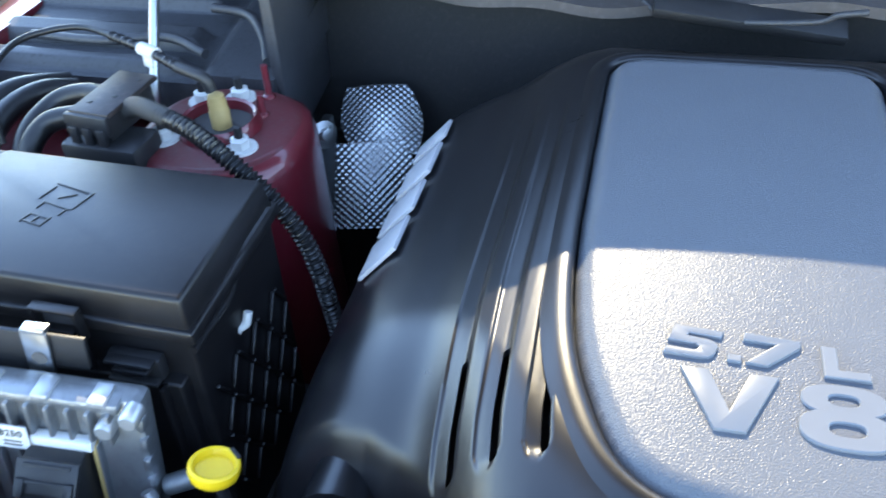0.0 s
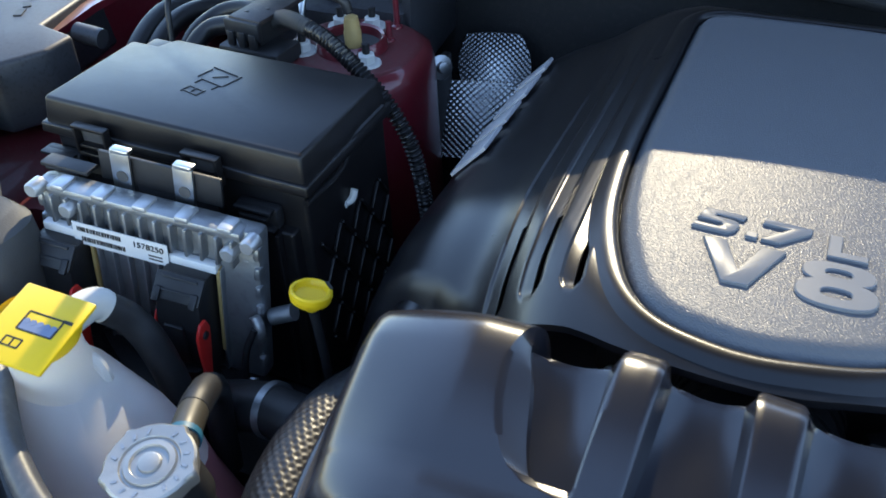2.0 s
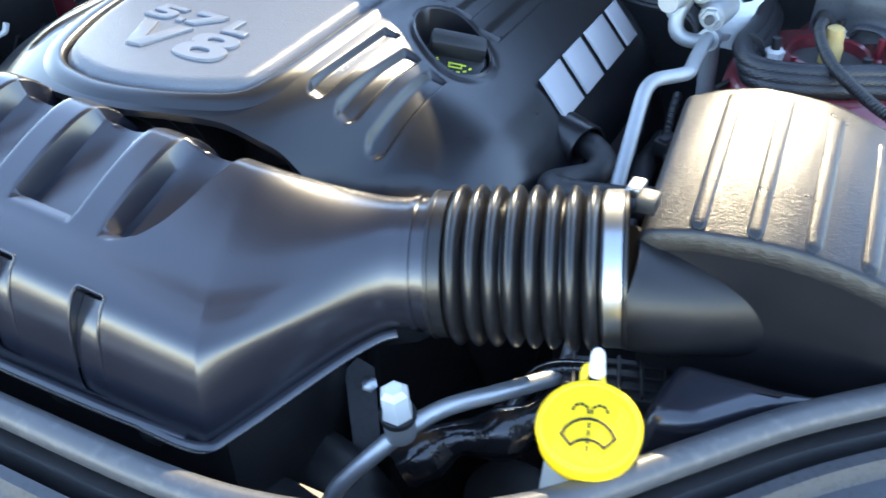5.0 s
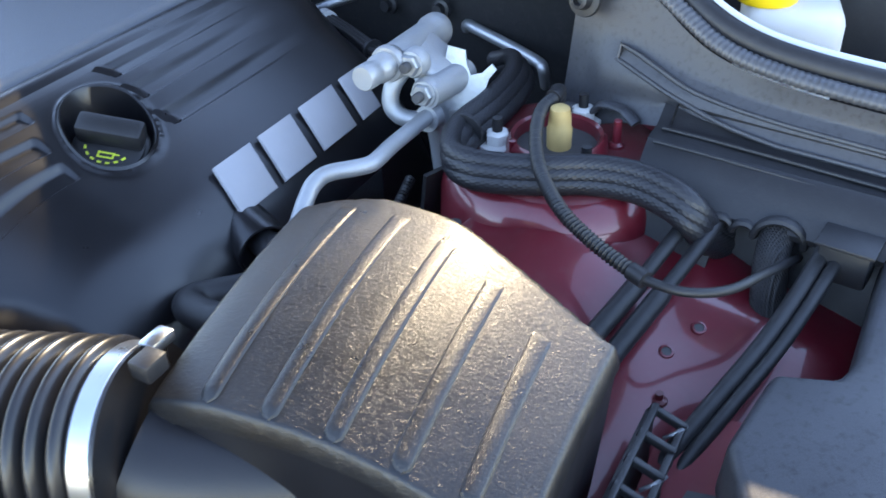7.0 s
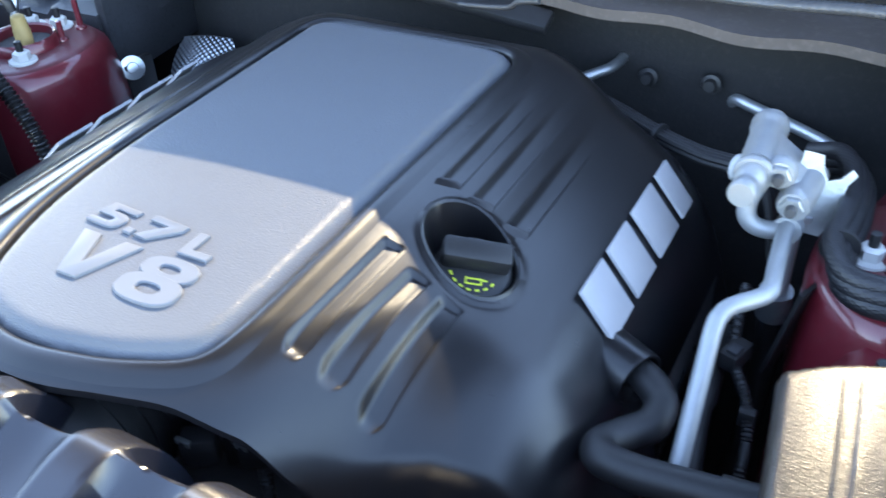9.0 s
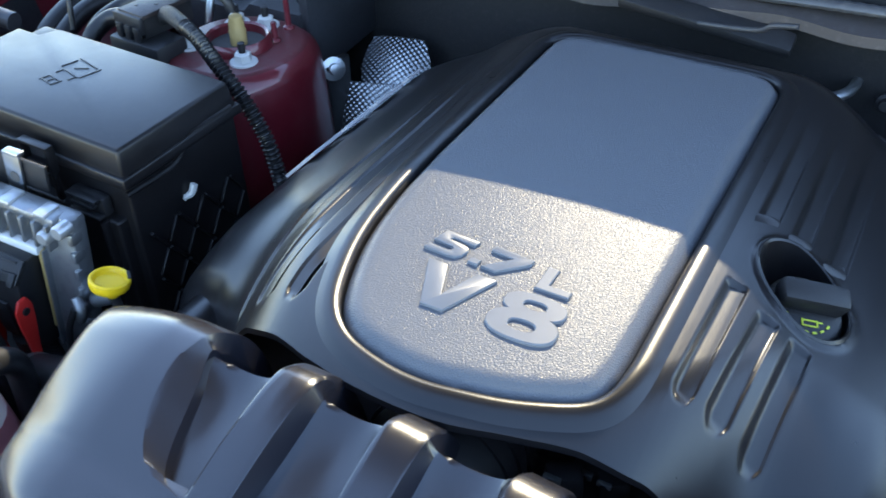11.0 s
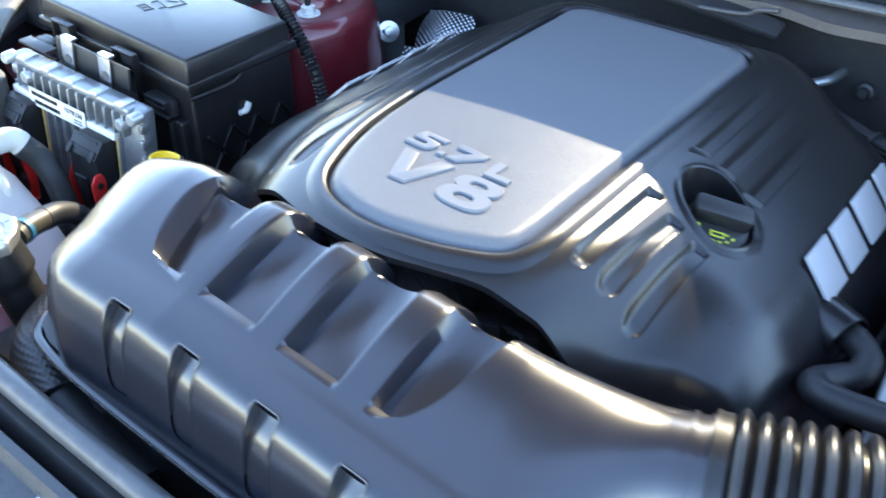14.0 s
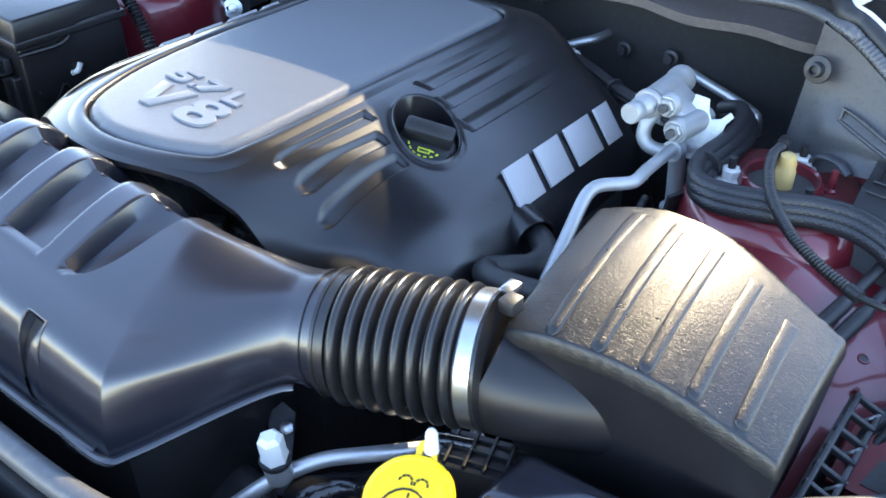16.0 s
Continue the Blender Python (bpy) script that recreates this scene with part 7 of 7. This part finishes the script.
lone("wing_bolt_red", lathe([(0, 0), (0.0065, 0), (0.006, 0.002), (0.003, 0.003), (0.0028, 0.008), (0, 0.008)], pose(0.632, 0.655, 0.907), 14), RED_DULL, "red painted stud on the wing panel", "stud")

# cowl side wall on the right with its ribbed seal, brake fluid bottle behind
sw = thing("cowl_side_wall", (0.60, 0.98, 0.90), "grey plastic cowl side wall with raised beads", "cowl wall")


LOW = [(0.445, 0.905, 0.93), (0.47, 0.893, 0.965), (0.51, 0.880, 0.990), (0.57, 0.868, 1.003), (0.65, 0.862, 1.006), (0.80, 0.850, 1.003)]
HIGH = [(0.457, 0.935, 1.125), (0.490, 0.928, 1.112), (0.530, 0.917, 1.090), (0.585, 0.895, 1.062), (0.660, 0.878, 1.050), (0.80, 0.866, 1.042)]
low_line, high_line = curve_points(LOW, 8), curve_points(HIGH, 8)
bm = bmesh.new()
rows = []
for a, b in zip(low_line, high_line):
    row = []
    for k in range(13):
        f = k / 12
        p = a.lerp(b, f)
        out = 0.004 * math.sin(math.pi * f) - 0.006 * (step(0.28, 0.34, f) - step(0.52, 0.58, f)) * step(0.0, 0.02, p.x - 0.47)
        row.append(bm.verts.new(p + Vector((0, -out * -1, 0))))
    rows.append(row)
back = [bm.verts.new((0.440, 1.12, a.co.z)) for a in rows[0]]
for a, b in zip([back] + rows, rows):
    for k in range(12):
        bm.faces.new((a[k], a[k + 1], b[k + 1], b[k]))
bmesh.ops.recalc_face_normals(bm, faces=bm.faces[:])
part("wall", bm, GREY, sw, smooth=50)
cols = list(zip(low_line, high_line))


def on_wall(x, f):
    for (a, b), (c, d) in zip(cols, cols[1:]):
        if a.x <= x <= c.x:
            u = (x - a.x) / (c.x - a.x)
            return a.lerp(c, u).lerp(b.lerp(d, u), f) + Vector((0, -0.0015, 0))
    return cols[-1][0].lerp(cols[-1][1], f)


UP = [(0.493, 0.60), (0.51, 0.585), (0.54, 0.55), (0.57, 0.50), (0.61, 0.46), (0.65, 0.43), (0.79, 0.40)]
DOWN = [(0.493, 0.50), (0.51, 0.46), (0.54, 0.40), (0.57, 0.33), (0.61, 0.17), (0.65, 0.06), (0.79, 0.02)]
beads = [[on_wall(0.493 + 0.0099 * k, ramp(0.493 + 0.0099 * k, line)) for k in range(31)] for line in (UP, DOWN)]
part("bead", tube(beads[0][::-1] + beads[1], 0.0024, seg=8, smooth_path=False), GREY, sw)
fin = bmesh.new()
fv = [fin.verts.new(p) for p in ((0.566, 0.856, 1.004), (0.566, 0.872, 1.006), (0.568, 0.877, 1.024), (0.567, 0.868, 1.022))]
fin.faces.new(fv)
bmesh.ops.solidify(fin, geom=fin.faces[:], thickness=0.003)
part("fin", fin, GREY, sw)
part("bracket_tab", tube([(0.462, 0.892, 0.992), (0.490, 0.884, 0.996), (0.500, 0.880, 1.006), (0.520, 0.874, 1.008), (0.535, 0.868, 1.000)], 0.006, flat=0.5), GREY, sw)
lone("cowl_seal", tube([(-0.50, 1.075, 1.060), (-0.2, 1.075, 1.066), (0.1, 1.068, 1.082), (0.28, 1.055, 1.090), (0.40, 1.010, 1.112)] + [p + Vector((0.002, 0.006, 0.006)) for p in high_line[4::5]], lambda d: 0.0085 + 0.0005 * math.sin(d * 2 * math.pi / 0.0055), n=60, seg=12, flat=0.7), SEAL, "grey ribbed rubber cowl seal", "seal")
lone("cowl_flange", tube([(0.44, 1.03, 1.130)] + [p + Vector((0.004, 0.024, 0.012)) for p in high_line[2::5]], 0.0105, n=10, seg=14), RUBBER, "smooth dark rubber edge behind the cowl seal", "seal")
lone("trim_flange", tube([(0.47, 1.04, 1.130)] + [p + Vector((0.006, 0.040, 0.014)) for p in high_line[2::5]], 0.0065, n=10, seg=10), PAPER, "pale metal flange beside the cowl seal", "flange", kind="structure")
lone("hood_bolt", lathe([(0, 0), (0.0150, 0), (0.0142, 0.003), (0.0085, 0.004), (0.0075, 0.014), (0.0045, 0.015), (0.0040, 0.008), (0, 0.008)], axes((0.468, 0.912, 1.084), (1, 0, 0), (-0.1, -0.95, 0.25)), 24), BLACK, "grey push fastener in the cowl wall", "fastener")
bf = thing("brake_fluid_bottle", (0.64, 1.01, 0.94), "white brake fluid bottle with a yellow cap", "brake fluid bottle")
part("bottle", box((0.622, 1.020, 1.020), (0.085, 0.075, 0.10), Matrix.Rotation(radians(15), 4, "Z"), 0.014, 3), TANK, bf)
part("cap", lathe([(0, 0), (0.026, 0), (0.027, 0.003), (0.027, 0.016), (0.025, 0.018), (0, 0.018)], pose(0.600, 1.010, 1.070), 12), YELLOW, bf, "yellow screw cap with black print")
for k in range(5):
    part("print_bar", box((0.600, 0.996 + 0.007 * k, 1.0883), (0.026 - 0.004 * abs(k - 2), 0.0026, 0.0006)), INK, bf)
bow = thing("brake_booster", (0.74, 1.16, 0.80), "black round brake booster behind the bottle", "brake booster")
part("drum", lathe([(0, 0), (0.10, 0), (0.125, 0.02), (0.125, 0.06), (0, 0.06)], axes((0.74, 1.16, 0.98), (1, 0, 0), (0, -1, 0.1)), 40), BLACK, bow)
lat = thing("cowl_latch", (-0.04, 1.02, 1.03), "black recessed cowl handle with a moulded edge", "latch")
part("tray", box((-0.040, 1.030, 1.054), (0.200, 0.030, 0.014), Matrix.Rotation(radians(20), 4, "X") @ Matrix.Rotation(radians(8), 4, "Y"), 0.004), BLACK, lat)
part("edge_wire", tube([(-0.150, 1.060, 1.054), (-0.125, 1.040, 1.048), (-0.06, 1.022, 1.052), (0.020, 1.000, 1.066), (0.040, 0.992, 1.078), (0.066, 0.988, 1.084)], 0.0032, n=6), GREY, lat)

# ---- right front: washer bottle, service port, fan shroud ----
wash = thing("washer_bottle", (0.435, 0.285, 0.80), "white washer bottle neck with a yellow cap", "washer bottle")
part("neck", tube([(0.42, 0.300, 0.80), (0.425, 0.292, 0.88), (0.434, 0.283, 0.962)], 0.024, seg=24), TANK, wash)
wash_m = axes((0.434, 0.282, 0.972), (0.95, 0.28, 0.0), (0.04, -0.26, 0.96))
wcap = part("cap", lathe([(0, -0.012), (0.0300, -0.012), (0.0315, -0.009), (0.0320, -0.002), (0.0325, 0.003), (0.0310, 0.0055), (0.0285, 0.006), (0.0275, 0.0045), (0, 0.0045)], wash_m, 48), YELLOW, wash, "yellow round cap with a printed windscreen symbol")
part("tether", tube([wash_m @ Vector((-0.006, 0.030, 0.0)), wash_m @ Vector((-0.005, 0.040, 0.004)), wash_m @ Vector((0.002, 0.041, 0.004)), wash_m @ Vector((0.006, 0.031, 0.0))], 0.0028), YELLOW, wcap)
part("peg", lathe([(0, 0), (0.0055, 0), (0.0045, 0.016), (0.003, 0.019), (0, 0.0195)], wash_m @ pose(0.002, 0.038, 0.002, -20, 0, 0), 12), WHITE, wash, "white locating peg")
arc_top = [Vector((0.0235 * math.cos(a) * 0.76, -0.016 + 0.0205 * math.sin(a), 0.0052)) for a in [radians(155 - 130 * k / 8) for k in range(9)]]
arc_low = [Vector((0.0120 * math.cos(a) * 0.95, -0.0185 + 0.0090 * math.sin(a), 0.0052)) for a in [radians(150 - 120 * k / 6) for k in range(7)]]
closed = arc_top + arc_low[::-1] + [arc_top[0]]
for a, b in zip(closed, closed[1:]):
    d = b - a
    part("print_line", in_ecu(box((a + b) / 2, (d.length + 0.0008, 0.0014, 0.0006), Matrix.Rotation(math.atan2(d.y, d.x), 4, "Z")), wash_m), INK, wcap)
for k in range(4):
    part("print_dash", in_ecu(box((0.0, -0.0155 + 0.0052 * k, 0.0052), (0.0012, 0.0032, 0.0006)), wash_m), INK, wcap)
for s in (-1, 1):
    for k in range(5):
        a = radians(20 + 38 * k)
        part("print_dash", in_ecu(box((s * 0.0058 + 0.0048 * math.cos(a) * s, 0.0085 + 0.0055 * math.sin(a), 0.0052), (0.0026, 0.0013, 0.0006), Matrix.Rotation(a + 1.57 if s > 0 else 1.57 - a, 4, "Z")), wash_m), INK, wcap)

sp = thing("service_port", (0.300, 0.276, 0.88), "pale grey capped service port on a pipe", "service port")
sp_m = axes((0.3005, 0.279, 0.905), (1, 0, 0), (0.0, -0.10, 0.99))
part("cap", lathe([(0, 0.050), (0.0065, 0.050), (0.0105, 0.046), (0.0105, 0.030), (0.0115, 0.027), (0.0115, 0.022), (0, 0.022)], sp_m, 6), WHITE, sp, "pale hexagonal screw cap")
part("collar", lathe([(0, 0.024), (0.0128, 0.024), (0.0135, 0.022), (0.0128, 0.019), (0, 0.019)], sp_m, 24), RUBBER, sp)
part("fitting", lathe([(0, 0.0), (0.0110, 0.0), (0.0115, 0.010), (0.0100, 0.020), (0, 0.020)], sp_m, 20), ALU_BRIGHT, sp)
lone("condenser_pipe", tube([(0.262, 0.236, 0.855), (0.268, 0.246, 0.870), (0.288, 0.268, 0.893), (0.300, 0.286, 0.902), (0.318, 0.312, 0.908), (0.345, 0.345, 0.905), (0.37, 0.385, 0.895), (0.39, 0.43, 0.88)], 0.0068, n=8), ALU_BRIGHT, "bright aluminium condenser pipe", "pipe")
wl = thing("wrapped_loom", (0.33, 0.36, 0.80), "shiny black tape-wrapped wiring loom under the intake hose", "wiring loom")
GLOSS_TAPE = material("glossy_black_tape", (0.012, 0.012, 0.014), 0.12, grain=0.0014, scale=75, vary=0.3, spec=0.8)
part("loom", tube([(0.285, 0.300, 0.835), (0.312, 0.330, 0.852), (0.345, 0.348, 0.858), (0.372, 0.372, 0.872), (0.378, 0.41, 0.870)], lambda d: 0.018 + 0.004 * math.sin(d * 90), n=10, seg=20), GLOSS_TAPE, wl)
part("branch", tube([(0.345, 0.348, 0.862), (0.352, 0.372, 0.884), (0.366, 0.392, 0.896), (0.40, 0.405, 0.900)], 0.007, n=8), GLOSS_TAPE, wl)
pb = thing("plug_block", (0.415, 0.405, 0.84), "black plastic plug block with ribs under the intake hose", "plug block")
part("block", box((0.418, 0.404, 0.880), (0.085, 0.045, 0.040), Matrix.Rotation(radians(18), 4, "Z"), 0.004), BLACK, pb)
for k in range(5):
    part("rib", in_place(box((-0.034 + 0.017 * k, 0, 0.0215), (0.003, 0.042, 0.005), None, 0.001), pose(0.418, 0.404, 0.880, 0, 0, 18)), BLACK, pb)
for k in (-1, 0, 1):
    part("cross_rib", in_place(box((0, 0.013 * k, 0.0208), (0.080, 0.0025, 0.004), None, 0.001), pose(0.418, 0.404, 0.880, 0, 0, 18)), BLACK, pb)
stay = thing("radiator_stay", (0.215, 0.335, 0.80), "grey steel stay beside the coolant hose", "bracket")
part("plate", prism([(-0.011, -0.045), (0.011, -0.045), (0.013, 0.030), (0.0, 0.040), (-0.012, 0.030)], 0.003, axes((0.222, 0.345, 0.835), (0.85, 0.5, 0.1), (0.35, -0.60, 0.72))), GREY, stay)
part("bolt", lathe([(0, 0), (0.007, 0), (0.007, 0.004), (0.004, 0.005), (0, 0.005)], axes((0.226, 0.352, 0.855), (1, 0, 0), (0.35, -0.60, 0.72)), 6), STEEL, stay)
lrh = thing("lower_radiator_hose", (0.25, 0.27, 0.78), "thick smooth black coolant hose", "hose")
LRH = [(0.16, 0.30, 0.800), (0.23, 0.285, 0.805), (0.29, 0.262, 0.780), (0.35, 0.235, 0.74)]
part("hose", tube(LRH, 0.0335, n=12, seg=32), RUBBER, lrh)
part("band", tube([(0.196, 0.2935, 0.8045), (0.206, 0.2910, 0.8050)], 0.0352, seg=32), BLACK, lrh)
lone("power_steering_pump", blob([(0.60, 0.345, 0.37, 0.045, 0.045, 1.0), (0.73, 0.345, 0.37, 0.045, 0.045, 1.0), (0.76, 0.345, 0.37, 0.038, 0.038, 1.0), (0.765, 0.345, 0.37, 0.02, 0.02, 1.0)]), BLACK, "black round pump below the intake hose", "pump")
lone("fan_shroud", box((-0.05, 0.225, 0.60), (0.74, 0.05, 0.50), None, 0.01), BLACK, "black plastic fan shroud behind the radiator", "fan shroud")
duct = thing("side_duct", (0.51, 0.37, 0.80), "smooth black air duct beside the filter box", "duct")
DUCT = [(0.446, 0.318), (0.482, 0.326), (0.530, 0.376), (0.585, 0.412), (0.54, 0.402), (0.452, 0.399)]
part("shell", slab(DUCT, 0.905, 0.953, 0.010, 0.012), RESO, duct, smooth=50)
part("lower_shell", slab([(0.515 + (x - 0.515) * 1.02, 0.37 + (y - 0.37) * 0.98) for x, y in DUCT], 0.80, 0.906, 0.001, 0.003), RESO, duct)
part("seam", tube([(x, y, 0.906) for x, y in (DUCT[1], DUCT[0], DUCT[5])], 0.0022, smooth_path=False, seg=8), RESO, duct)
sn = thing("cover_mount", (-0.128, 0.398, 0.93), "small steel-tipped rubber mount ahead of the cover", "mount")
part("grommet", lathe([(0, 0), (0.016, 0), (0.017, 0.012), (0.011, 0.018), (0.010, 0.026), (0, 0.026)], pose(-0.128, 0.400, 0.968), 20), RUBBER, sn)
part("tip", lathe([(0, 0), (0.006, 0), (0.006, 0.010), (0.0035, 0.012), (0, 0.012)], pose(-0.128, 0.400, 0.994), 14), STEEL, sn)
for x, y, z, s in ((0.055, 0.43, 0.965, 0.026), (0.085, 0.45, 0.955, 0.022), (0.068, 0.46, 0.945, 0.03)):
    plug = thing("sensor_plug", (x, y, z - s / 2), "small black sensor plug with a pale lock", "plug", group="sensor plugs")
    part("plug_body", box((x, y, z), (s, s * 0.7, s), Matrix.Rotation(radians(30), 4, "Z"), 0.003), BLACK, plug)
    part("lock", box((x - s * 0.2, y - s * 0.36, z + s * 0.42), (s * 0.5, s * 0.16, s * 0.2), None, 0.001), ALU, plug)
lone("sensor_plug_lead", tube([(0.10, 0.44, 0.955), (0.115, 0.425, 0.935), (0.118, 0.42, 0.90), (0.11, 0.43, 0.85)], lambda d: 0.0045 + 0.0007 * math.sin(d * 2 * math.pi / 0.003), n=30, seg=8), RUBBER, "thin corrugated sensor lead", "lead")

# sticker on the grille cover
st = thing("warning_sticker", (0.0, 0.083, 0.93), "white warning sticker with yellow and blue fields", "sticker")
stm = axes((0.0, 0.083, 0.9305), (1, 0, 0), (0, 0.05, 1))
part("paper", in_ecu(box((0, 0, 0), (0.230, 0.056, 0.0008)), stm), PAPER, st)
part("yellow_field", in_ecu(box((-0.072, 0.0195, 0.0006), (0.066, 0.011, 0.0006)), stm), YELLOW, st)
part("blue_field", in_ecu(box((-0.080, 0.0, 0.0006), (0.050, 0.024, 0.0006)), stm), BLUE_INK, st)
part("yellow_field", in_ecu(box((-0.070, -0.019, 0.0006), (0.030, 0.010, 0.0006)), stm), YELLOW, st)
for k in range(3):
    part("print_bar", in_ecu(box((0.02, -0.004 - 0.006 * k, 0.0006), (0.05, 0.002, 0.0006)), stm), INK, st)
